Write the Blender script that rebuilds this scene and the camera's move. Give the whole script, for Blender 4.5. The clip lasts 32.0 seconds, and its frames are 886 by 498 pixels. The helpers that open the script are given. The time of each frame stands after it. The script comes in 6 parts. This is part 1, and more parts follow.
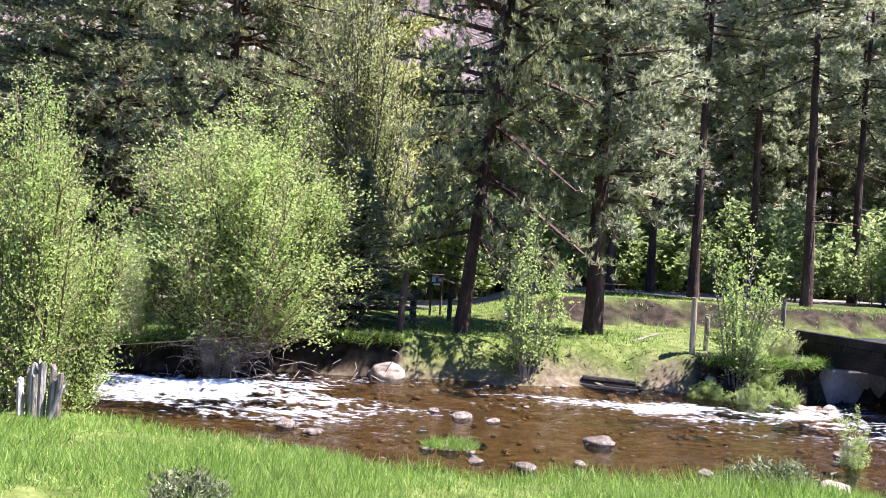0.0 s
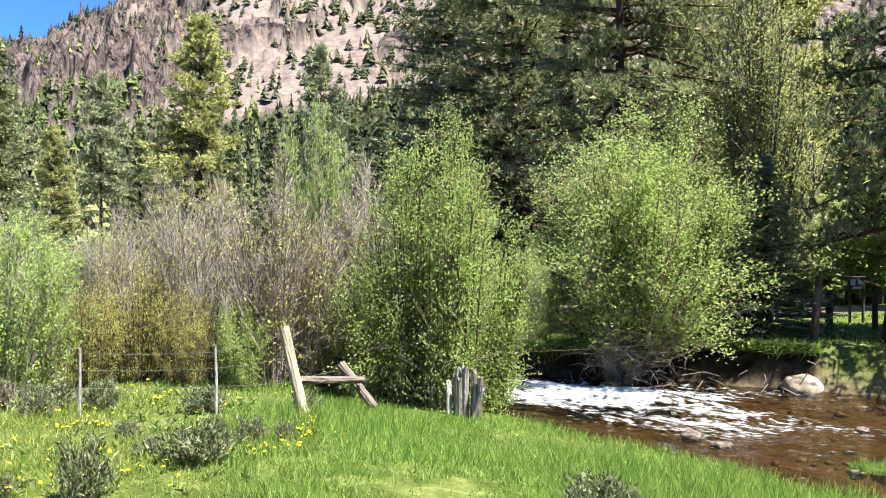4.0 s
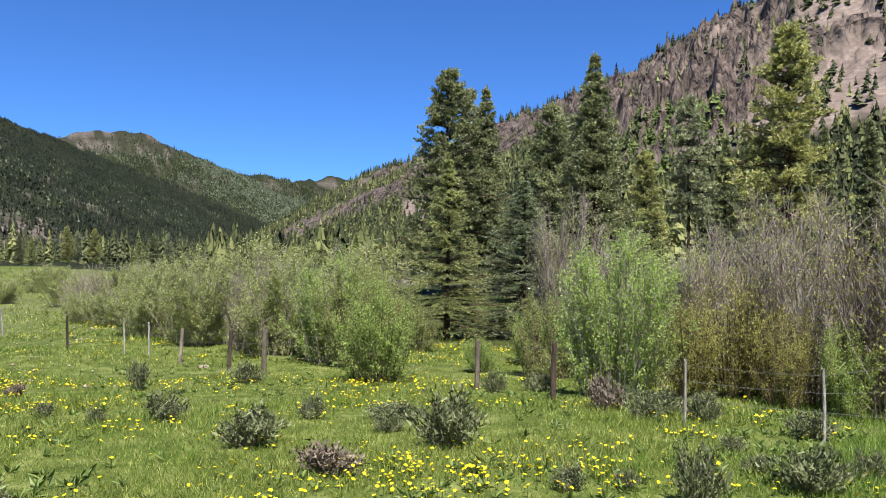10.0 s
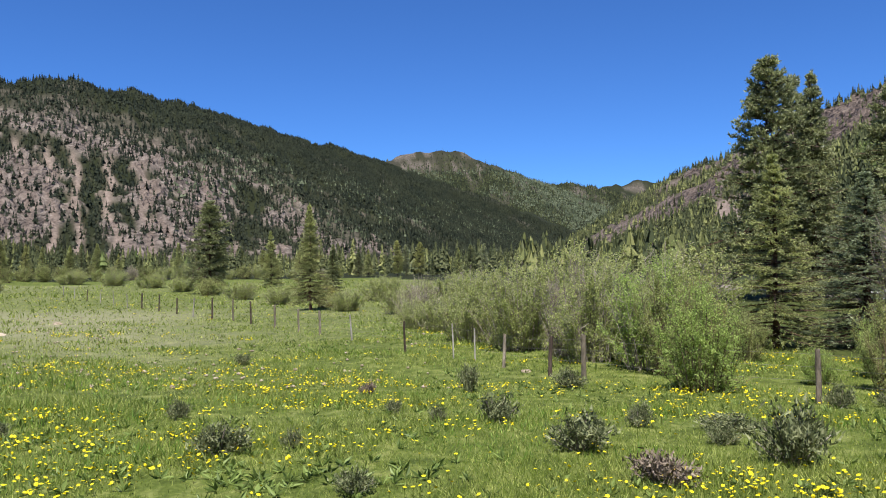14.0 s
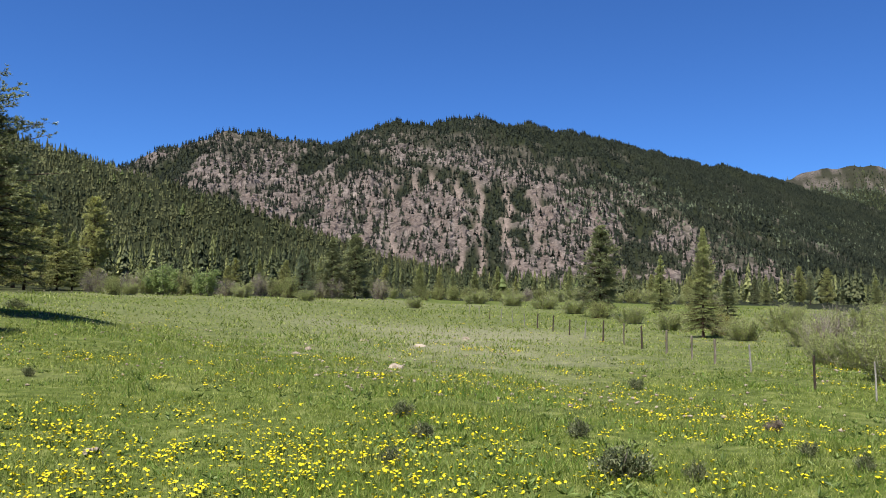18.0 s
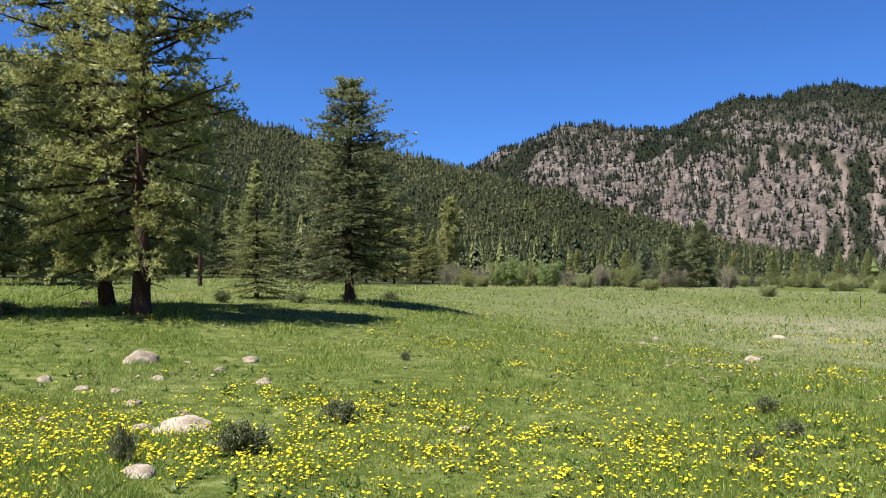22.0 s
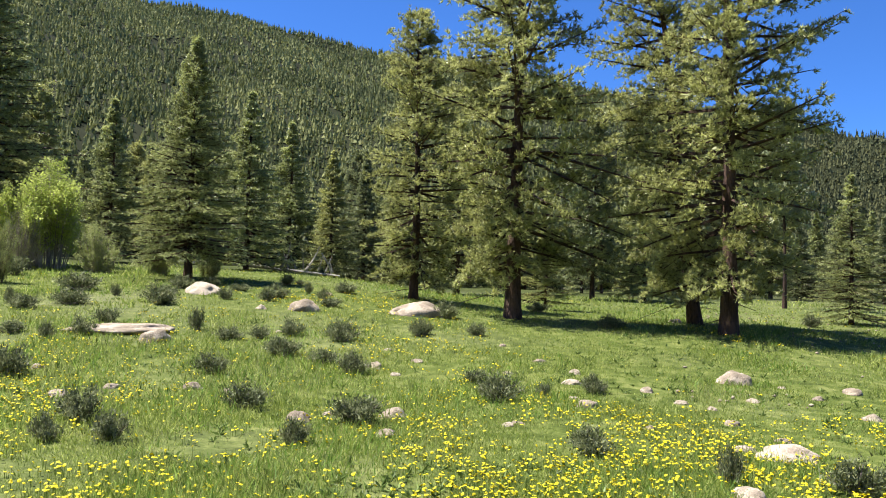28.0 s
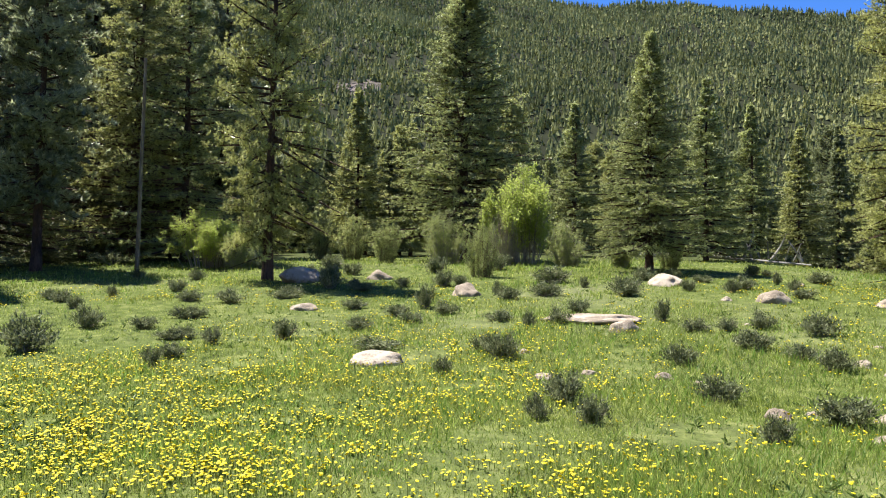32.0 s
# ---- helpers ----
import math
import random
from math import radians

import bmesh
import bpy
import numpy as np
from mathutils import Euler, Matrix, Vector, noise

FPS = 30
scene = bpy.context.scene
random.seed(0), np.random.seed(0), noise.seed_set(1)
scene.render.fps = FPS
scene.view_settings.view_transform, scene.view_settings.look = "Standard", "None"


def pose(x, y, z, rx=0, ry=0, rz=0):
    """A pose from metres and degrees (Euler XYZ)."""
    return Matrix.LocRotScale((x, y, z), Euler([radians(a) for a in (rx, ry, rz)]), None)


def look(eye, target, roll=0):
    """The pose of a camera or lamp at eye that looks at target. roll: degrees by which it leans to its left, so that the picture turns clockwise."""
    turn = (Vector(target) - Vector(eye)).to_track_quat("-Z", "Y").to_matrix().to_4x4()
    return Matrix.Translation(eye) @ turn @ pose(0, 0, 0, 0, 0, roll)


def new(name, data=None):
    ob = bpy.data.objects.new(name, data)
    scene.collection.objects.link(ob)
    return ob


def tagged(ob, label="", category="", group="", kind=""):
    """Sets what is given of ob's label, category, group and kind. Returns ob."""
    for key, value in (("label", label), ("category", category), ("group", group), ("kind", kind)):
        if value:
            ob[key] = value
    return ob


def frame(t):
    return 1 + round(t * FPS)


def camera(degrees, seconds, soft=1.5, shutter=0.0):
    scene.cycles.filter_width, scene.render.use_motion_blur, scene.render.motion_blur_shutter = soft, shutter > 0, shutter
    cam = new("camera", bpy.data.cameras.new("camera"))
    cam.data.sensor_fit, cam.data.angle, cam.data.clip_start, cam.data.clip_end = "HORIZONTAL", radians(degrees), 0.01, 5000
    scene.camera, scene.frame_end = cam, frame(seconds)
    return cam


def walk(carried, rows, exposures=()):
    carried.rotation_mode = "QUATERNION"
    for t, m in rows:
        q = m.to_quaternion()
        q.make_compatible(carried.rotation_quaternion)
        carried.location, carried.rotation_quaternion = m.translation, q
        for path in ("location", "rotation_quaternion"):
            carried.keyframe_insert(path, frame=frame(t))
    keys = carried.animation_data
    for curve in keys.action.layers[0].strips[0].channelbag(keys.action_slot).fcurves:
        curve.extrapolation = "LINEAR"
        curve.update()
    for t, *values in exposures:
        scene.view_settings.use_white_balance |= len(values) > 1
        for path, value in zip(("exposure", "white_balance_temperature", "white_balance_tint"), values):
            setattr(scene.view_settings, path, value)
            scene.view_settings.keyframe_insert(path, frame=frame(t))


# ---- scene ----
import functools

# path: seconds, eye x, y, z, heading, tilt, roll in degrees
PATH = [
    (0, -0.099, 0.292, 1.611, 0.00, 0.15, 3.26),
    (0.5, -0.105, 0.297, 1.608, 4.77, -0.13, 3.05),
    (1, -0.112, 0.296, 1.605, 9.02, -0.22, 2.17),
    (1.5, -0.121, 0.287, 1.599, 12.39, -0.07, 1.88),
    (2, -0.123, 0.285, 1.598, 15.01, -0.08, 1.88),
    (2.5, -0.131, 0.285, 1.603, 17.75, -0.07, 1.77),
    (3, -0.137, 0.286, 1.606, 21.16, -0.02, 1.47),
    (3.5, -0.140, 0.279, 1.605, 24.40, 0.02, 1.04),
    (4, -0.137, 0.272, 1.601, 27.59, -0.09, 0.39),
    (4.5, -0.137, 0.268, 1.602, 30.82, -0.47, 0.29),
    (6.5, -0.254, 0.159, 1.594, 41.04, -1.12, 1.06),
    (7, -0.272, 0.141, 1.593, 44.80, -1.01, 0.49),
    (7.5, -0.271, 0.143, 1.593, 49.89, -0.90, 0.63),
    (8, -0.268, 0.164, 1.596, 54.35, -0.50, 0.89),
    (8.5, -0.262, 0.166, 1.594, 58.45, -0.07, 0.88),
    (9, -0.258, 0.153, 1.593, 62.02, 0.19, 1.17),
    (9.5, -0.259, 0.140, 1.597, 64.71, 0.43, 0.98),
    (10, -0.266, 0.118, 1.595, 67.55, 0.69, 0.80),
    (10.5, -0.270, 0.101, 1.598, 70.62, 0.93, 0.82),
    (11, -0.280, 0.086, 1.599, 74.12, 0.93, 0.87),
    (11.5, -0.285, 0.067, 1.597, 77.76, 0.93, 0.92),
    (12, -0.285, 0.059, 1.597, 80.76, 1.11, 0.75),
    (12.5, -0.275, 0.059, 1.596, 84.24, 1.02, 0.53),
    (13, -0.262, 0.054, 1.597, 86.70, 0.64, 0.26),
    (13.5, -0.256, 0.024, 1.601, 87.58, 0.81, -0.42),
    (15.5, -0.272, -0.125, 1.596, 99.92, 1.50, 0.21),
    (16, -0.270, -0.142, 1.598, 103.43, 1.47, 0.32),
    (16.5, -0.258, -0.174, 1.596, 106.56, 1.80, 0.56),
    (17, -0.256, -0.182, 1.599, 110.18, 2.19, 0.60),
    (17.5, -0.260, -0.169, 1.597, 113.53, 2.63, 0.94),
    (18, -0.269, -0.157, 1.597, 116.66, 2.87, 0.67),
    (18.5, -0.279, -0.155, 1.600, 120.42, 2.96, 0.14),
    (19, -0.275, -0.153, 1.599, 124.66, 2.89, -0.20),
    (19.5, -0.267, -0.159, 1.598, 129.64, 2.84, -0.24),
    (20, -0.265, -0.172, 1.596, 132.87, 2.88, -0.11),
    (20.5, -0.279, -0.176, 1.593, 134.59, 2.75, -0.23),
    (21, -0.278, -0.180, 1.587, 136.65, 2.42, -0.17),
    (21.5, -0.255, -0.197, 1.593, 138.46, 2.27, -0.20),
    (22, -0.186, -0.219, 1.596, 140.69, 2.09, -0.43),
    (22.5, -0.128, -0.250, 1.600, 143.86, 2.02, 0.01),
    (23, -0.098, -0.278, 1.600, 147.46, 2.11, 0.61),
    (23.5, -0.078, -0.301, 1.598, 151.16, 2.10, 0.80),
    (24, -0.051, -0.321, 1.596, 155.20, 1.85, 1.08),
    (24.5, -0.024, -0.336, 1.593, 159.93, 1.40, 1.28),
    (25, -0.004, -0.345, 1.592, 164.25, 1.11, 1.38),
    (25.5, 0.010, -0.330, 1.591, 167.49, 1.21, 1.18),
    (27.5, 0.047, -0.275, 1.602, 177.97, 2.81, 1.05),
    (28, 0.061, -0.257, 1.608, 180.49, 3.16, 1.55),
    (28.5, 0.073, -0.245, 1.607, 184.15, 3.32, 1.66),
    (29, 0.089, -0.232, 1.607, 187.66, 3.38, 1.57),
    (29.5, 0.106, -0.229, 1.608, 191.23, 3.42, 1.59),
    (30, 0.129, -0.223, 1.607, 194.91, 3.26, 1.59),
    (30.5, 0.146, -0.207, 1.605, 198.33, 2.90, 1.59),
    (31, 0.165, -0.203, 1.604, 202.92, 2.49, 1.15),
    (31.5, 0.172, -0.193, 1.604, 207.72, 2.11, 0.81),
    (32, 0.185, -0.185, 1.603, 212.34, 1.88, 0.89),
]


def stand(x, y, z, heading, tilt, lean):
    return pose(x, y, z, 90 + tilt, 0, heading) @ pose(0, 0, 0, 0, 0, lean)


cam = camera(58.0, 32.0, soft=1.0)
walk(cam, [(t, stand(*row)) for t, *row in PATH], exposures=[(0.0, 2.15, 5950, 27), (1.5, 2.08, 6150, 20), (4.0, 1.88, 6500, 10), (4.5, 1.82, 6500, 10), (7.0, 1.4, 6500, 10), (9.0, 1.12, 6500, 10), (13.0, 0.9, 6500, 10), (19.0, 0.78, 6500, 10), (23.0, 1.07, 6500, 10), (25.5, 1.24, 6500, 10), (28.0, 1.33, 6500, 10), (32.0, 1.40, 6500, 10)])

# ---- light ----
SUN_X, SUN_Y, SUN_EL = 0.99, -0.10, 64.0
world = bpy.data.worlds.new("sky")
scene.world = world
world.use_nodes = True
wn = world.node_tree
sky = wn.nodes.new("ShaderNodeTexSky")
sky.sky_type = "NISHITA"
sky.sun_disc = False
sky.sun_elevation = radians(SUN_EL)
sky.sun_rotation = math.atan2(SUN_X, SUN_Y)
sky.altitude = 2600
sky.air_density = 1.0
sky.dust_density = 0.0
sky.ozone_density = 4.0
tint = wn.nodes.new("ShaderNodeMix")
tint.data_type, tint.blend_type = "RGBA", "MULTIPLY"
tint.inputs[0].default_value = 1.0
tint.inputs[7].default_value = (0.47, 0.84, 1.36, 1)
wn.links.new(sky.outputs[0], tint.inputs[6])
wn.links.new(tint.outputs[2], wn.nodes["Background"].inputs[0])
wn.nodes["Background"].inputs[1].default_value = 0.064
sun = new("sun", bpy.data.lights.new("sun", "SUN"))
sun.data.energy, sun.data.angle, sun.data.color = 5.0, radians(0.53), (1.0, 0.955, 0.88)
c = math.cos(radians(SUN_EL))
sun.matrix_world = look((0, 0, 0), (-SUN_X * c, -SUN_Y * c, -math.sin(radians(SUN_EL))))


# ---- materials ----
def material(name, shades, scale=6.0, rough=0.85, bump=0.0, bump_scale=30.0, clear=0.0, spread=0.0, island=False, coords="Object", stretch=(1, 1, 1), spec=0.3, gain=0.0):
    """shades: 2 to 4 colours from dark to light, mixed by noise at two scales; clear: light let through leaves; spread: variation of each object or island."""
    m = bpy.data.materials.new(name)
    m.use_nodes = True
    nt = m.node_tree
    n, ln = nt.nodes, nt.links
    bsdf, out = n["Principled BSDF"], n["Material Output"]
    tc = n.new("ShaderNodeTexCoord")
    mp = n.new("ShaderNodeMapping")
    mp.inputs["Scale"].default_value = stretch
    ln.new(tc.outputs[coords], mp.inputs[0])
    a = n.new("ShaderNodeTexNoise")
    a.inputs["Scale"].default_value, a.inputs["Detail"].default_value = scale, 4
    b = n.new("ShaderNodeTexNoise")
    b.inputs["Scale"].default_value, b.inputs["Detail"].default_value = scale * 7.3, 3
    for x in (a, b):
        ln.new(mp.outputs[0], x.inputs["Vector"])
    mix = n.new("ShaderNodeMath")
    mix.operation = "MULTIPLY_ADD"
    ln.new(b.outputs[0], mix.inputs[0])
    mix.inputs[1].default_value = 0.55
    ln.new(a.outputs[0], mix.inputs[2])
    fac = mix.outputs[0]
    if spread:
        src = n.new("ShaderNodeNewGeometry").outputs["Random Per Island"] if island else n.new("ShaderNodeObjectInfo").outputs["Random"]
        add = n.new("ShaderNodeMath")
        add.operation = "MULTIPLY_ADD"
        ln.new(src, add.inputs[0])
        add.inputs[1].default_value = spread
        ln.new(fac, add.inputs[2])
        fac = add.outputs[0]
    ramp = n.new("ShaderNodeValToRGB")
    lo, hi = 0.52 + gain, 1.04 + spread - gain
    els = ramp.color_ramp.elements
    els[0].position, els[1].position = lo, hi
    els[0].color, els[1].color = (*shades[0], 1), (*shades[-1], 1)
    for i, s in enumerate(shades[1:-1]):
        e = els.new(lo + (hi - lo) * (i + 1) / (len(shades) - 1))
        e.color = (*s, 1)
    ln.new(fac, ramp.inputs[0])
    ln.new(ramp.outputs[0], bsdf.inputs["Base Color"])
    bsdf.inputs["Roughness"].default_value = rough
    bsdf.inputs["Specular IOR Level"].default_value = spec
    if bump:
        bn = n.new("ShaderNodeTexNoise")
        bn.inputs["Scale"].default_value, bn.inputs["Detail"].default_value = bump_scale, 6
        ln.new(mp.outputs[0], bn.inputs["Vector"])
        bp = n.new("ShaderNodeBump")
        bp.inputs["Strength"].default_value, bp.inputs["Distance"].default_value = bump, 0.05
        ln.new(bn.outputs[0], bp.inputs["Height"])
        ln.new(bp.outputs[0], bsdf.inputs["Normal"])
    if clear:
        tr = n.new("ShaderNodeBsdfTranslucent")
        ln.new(ramp.outputs[0], tr.inputs[0])
        mx = n.new("ShaderNodeMixShader")
        mx.inputs[0].default_value = clear
        ln.new(bsdf.outputs[0], mx.inputs[1])
        ln.new(tr.outputs[0], mx.inputs[2])
        ln.new(mx.outputs[0], out.inputs[0])
    return m


BARK = material("pine_bark", [(0.021, 0.014, 0.011), (0.07, 0.042, 0.032), (0.133, 0.081, 0.059)], 3, 0.95, 0.9, 14, stretch=(2.5, 2.5, 0.6), spread=0.15)
GREY_BARK = material("grey_bark", [(0.06, 0.05, 0.045), (0.16, 0.14, 0.125), (0.28, 0.25, 0.22)], 4, 0.95, 0.5, 20, stretch=(2, 2, 0.5))
NEEDLE_PINE = material("pine_needles", [(0.125, 0.135, 0.048), (0.365, 0.38, 0.135), (0.57, 0.58, 0.235)], 0.9, 0.42, clear=0.4, spread=0.25, island=True, spec=0.45)
NEEDLE_DARK = material("dark_needles", [(0.07, 0.085, 0.042), (0.19, 0.22, 0.10), (0.38, 0.41, 0.20)], 0.9, 0.42, clear=0.33, spread=0.25, island=True, spec=0.45)
NEEDLE_SPRUCE = material("spruce_needles", [(0.105, 0.125, 0.05), (0.325, 0.36, 0.14), (0.53, 0.565, 0.24)], 1.1, 0.42, clear=0.33, spread=0.25, island=True, spec=0.45)
NEEDLE_GREY = material("grey_green_needles", [(0.10, 0.12, 0.066), (0.29, 0.325, 0.185), (0.5, 0.53, 0.32)], 0.9, 0.42, clear=0.38, spread=0.25, island=True, spec=0.45)
NEEDLE_BLUE = material("blue_spruce_needles", [(0.07, 0.10, 0.058), (0.19, 0.24, 0.135), (0.36, 0.41, 0.24)], 1.1, 0.42, clear=0.3, spread=0.25, island=True, spec=0.45)
LEAF = material("willow_leaves", [(0.26, 0.36, 0.095), (0.355, 0.465, 0.135), (0.45, 0.56, 0.18)], 1.4, 0.65, clear=0.55, spread=0.3, island=True)
LEAF_PALE = material("pale_willow_leaves", [(0.25, 0.295, 0.10), (0.345, 0.39, 0.145), (0.44, 0.475, 0.195)], 1.4, 0.65, clear=0.55, spread=0.3, island=True)
LEAF_LIME = material("lime_leaves", [(0.26, 0.325, 0.065), (0.40, 0.475, 0.11), (0.53, 0.585, 0.165)], 1.4, 0.55, clear=0.55, spread=0.3, island=True)
LEAF_GOLD = material("yellow_willow_buds", [(0.25, 0.25, 0.065), (0.41, 0.4, 0.115), (0.53, 0.52, 0.18)], 1.4, 0.6, clear=0.55, spread=0.3, island=True)
LEAF_ASPEN = material("aspen_leaves", [(0.17, 0.235, 0.075), (0.275, 0.35, 0.125), (0.38, 0.455, 0.185)], 1.0, 0.5, clear=0.55, spread=0.3, island=True)
SAGE = material("sagebrush_leaves", [(0.05, 0.062, 0.026), (0.135, 0.158, 0.07), (0.28, 0.30, 0.16)], 5, 0.8, clear=0.3, spread=0.3, island=True)
HEATHER = material("dry_shrub_twigs", [(0.09, 0.068, 0.05), (0.165, 0.13, 0.1), (0.25, 0.205, 0.16)], 5, 0.9, spread=0.3, island=True)
TWIG = material("bare_twigs", [(0.13, 0.105, 0.09), (0.27, 0.23, 0.2), (0.42, 0.37, 0.33)], 2, 0.9, spread=0.25, island=True)
TWIG_PINK = material("pinkish_twigs", [(0.10, 0.078, 0.07), (0.23, 0.185, 0.168), (0.38, 0.325, 0.30)], 2, 0.9, spread=0.25, island=True)
TWIG_RED = material("brown_willow_stems", [(0.05, 0.038, 0.026), (0.12, 0.088, 0.058), (0.2, 0.15, 0.095)], 2, 0.9, spread=0.25, island=True)
DEADWOOD = material("weathered_wood", [(0.15, 0.138, 0.122), (0.31, 0.287, 0.258), (0.48, 0.455, 0.42)], 3, 0.9, 0.5, 18, stretch=(3, 3, 0.5), spread=0.2)
POSTWOOD = material("peeled_post_wood", [(0.22, 0.18, 0.12), (0.40, 0.34, 0.23), (0.52, 0.45, 0.32)], 3, 0.85, 0.4, 18, stretch=(4, 4, 0.4))
OLDPOST = material("old_grey_post", [(0.08, 0.065, 0.05), (0.19, 0.16, 0.125), (0.32, 0.28, 0.23)], 4, 0.95, 0.6, 18, stretch=(3, 3, 0.5), spread=0.25)
DARKPOST = material("dark_stained_post", [(0.03, 0.022, 0.018), (0.07, 0.05, 0.04), (0.12, 0.09, 0.07)], 4, 0.9, 0.5, 18, stretch=(3, 3, 0.5))
ROCK = material("pale_granite", [(0.15, 0.118, 0.086), (0.295, 0.24, 0.178), (0.41, 0.345, 0.268)], 3.5, 0.9, 0.5, 26, spread=0.25)
WETROCK = material("brown_stream_rock", [(0.05, 0.038, 0.028), (0.12, 0.095, 0.07), (0.24, 0.195, 0.155)], 4, 0.55, 0.6, 20, spread=0.25)
# Stain mottling over a grey lowered for the shade below the deck.
CONCRETE = material("dimmed_stained_concrete", [(0.12, 0.12, 0.115), (0.2, 0.2, 0.195), (0.28, 0.28, 0.27)], 2, 0.9, 0.3, 40)
STEEL = material("dull_wire", [(0.20, 0.19, 0.18), (0.35, 0.34, 0.33)], 8, 0.5)
# Bridge shade put into near-black browns; the timber pile shares them.
DECK = material("darkened_timber", [(0.008, 0.007, 0.006), (0.018, 0.016, 0.014), (0.035, 0.031, 0.028)], 3, 0.9, 0.5, 20)
GRASS = material("meadow_grass", [(0.034, 0.054, 0.011), (0.195, 0.26, 0.045), (0.58, 0.63, 0.19)], 0.9, 0.6, gain=0.1, clear=0.5, spread=0.6, island=True)
LUSH = material("lush_bank_grass", [(0.035, 0.068, 0.012), (0.14, 0.25, 0.038), (0.36, 0.50, 0.11)], 0.5, 0.55, clear=0.5, gain=0.08, spread=0.5, island=True)
WEED = material("weed_leaves", [(0.055, 0.085, 0.02), (0.115, 0.17, 0.038), (0.22, 0.29, 0.08)], 2.0, 0.5, clear=0.35, spread=0.4, island=True)
PETAL = material("dandelion_yellow", [(0.63, 0.50, 0.008), (0.73, 0.605, 0.012), (0.80, 0.69, 0.02)], 9, 0.6, clear=0.2, spread=0.2, island=True)
# Earth brown taken down to near-black for the overhang's shade.
BANK = material("shaded_bank_earth", [(0.010, 0.008, 0.005), (0.024, 0.019, 0.012), (0.05, 0.042, 0.025)], 4, 0.95, 0.6, 14)
SIGN_WHITE = material("sign_paint", [(0.55, 0.55, 0.53), (0.72, 0.72, 0.70)], 6, 0.6)


# ---- mesh tools ----
def tri_mesh(name, V, F, mats, idx=None, smooth=False):
    me = bpy.data.meshes.new(name)
    V, F = np.asarray(V, np.float32), np.asarray(F, np.int32)
    me.vertices.add(len(V))
    me.vertices.foreach_set("co", V.ravel())
    me.loops.add(F.size)
    me.loops.foreach_set("vertex_index", F.ravel())
    me.polygons.add(len(F))
    me.polygons.foreach_set("loop_start", np.arange(0, F.size, 3, dtype=np.int32))
    for m in mats:
        me.materials.append(m)
    if idx is not None:
        me.polygons.foreach_set("material_index", np.asarray(idx, np.int32))
    me.polygons.foreach_set("use_smooth", np.full(len(F), smooth))
    me.update(calc_edges=True)
    return me


def empty(name, x, y, z, label, category, group="", turn=0.0, size=1.0):
    e = new(name)
    e.matrix_world = pose(x, y, z, 0, 0, turn) @ Matrix.Scale(size, 4)
    return tagged(e, label, category, group)


def child(name, me, parent, label=""):
    o = new(name, me)
    o.parent = parent
    return tagged(o, label)


def part(name, bm, mat, parent=None, label=""):
    me = bpy.data.meshes.new(name)
    bm.to_mesh(me)
    bm.free()
    me.materials.append(mat)
    o = new(name, me)
    if parent:
        o.parent = parent
    return tagged(o, label)


def blades(rng, base, way, length, width):
    """Thin triangles that stand at base and point along way."""
    n = len(base)
    way = way / np.maximum(np.linalg.norm(way, axis=1, keepdims=True), 1e-6)
    side = np.cross(way, rng.normal(size=(n, 3)))
    side /= np.maximum(np.linalg.norm(side, axis=1, keepdims=True), 1e-6)
    w, l = np.reshape(width, (-1, 1)) * 0.5, np.reshape(length, (-1, 1))
    V = np.stack([base - side * w, base + side * w, base + way * l], 1).reshape(-1, 3)
    return V, np.arange(3 * n).reshape(-1, 3)


def leaves(rng, base, way, length, width):
    """Small folded leaves: two triangles each."""
    n = len(base)
    way = way / np.maximum(np.linalg.norm(way, axis=1, keepdims=True), 1e-6)
    side = np.cross(way, rng.normal(size=(n, 3)))
    side /= np.maximum(np.linalg.norm(side, axis=1, keepdims=True), 1e-6)
    w, l = np.reshape(width, (-1, 1)) * 0.5, np.reshape(length, (-1, 1))
    mid = base + way * l * 0.45 + np.cross(way, side) * w * 0.55
    V = np.stack([base, mid + side * w, base + way * l, mid - side * w], 1).reshape(-1, 3)
    k = np.arange(n)[:, None] * 4
    return V, np.concatenate([k + [0, 1, 2], k + [0, 2, 3]])


def tubes(A, B, ra, rb, sides=3):
    """Tapered sticks from A to B."""
    A, B = np.asarray(A, float), np.asarray(B, float)
    n = len(A)
    d = B - A
    d /= np.maximum(np.linalg.norm(d, axis=1, keepdims=True), 1e-6)
    ref = np.where(np.abs(d[:, 2:3]) > 0.9, [[1.0, 0, 0]], [[0, 0, 1.0]])
    s = np.cross(d, ref)
    s /= np.maximum(np.linalg.norm(s, axis=1, keepdims=True), 1e-6)
    u = np.cross(d, s)
    an = np.arange(sides) * 2 * np.pi / sides
    ring = s[:, None] * np.cos(an)[None, :, None] + u[:, None] * np.sin(an)[None, :, None]
    ra, rb = np.broadcast_to(np.reshape(ra, (-1, 1, 1)), (n, 1, 1)), np.broadcast_to(np.reshape(rb, (-1, 1, 1)), (n, 1, 1))
    V = np.concatenate([A[:, None] + ring * ra, B[:, None] + ring * rb], 1).reshape(-1, 3)
    F = []
    for i in range(sides):
        j = (i + 1) % sides
        F += [[i, j, sides + j], [i, sides + j, sides + i]]
    return V, (np.arange(n)[:, None, None] * 2 * sides + np.array(F)[None]).reshape(-1, 3)


def join(*pieces):
    V, F, k = [], [], 0
    for v, f in pieces:
        V.append(v)
        F.append(f + k)
        k += len(v)
    return np.concatenate(V), np.concatenate(F)


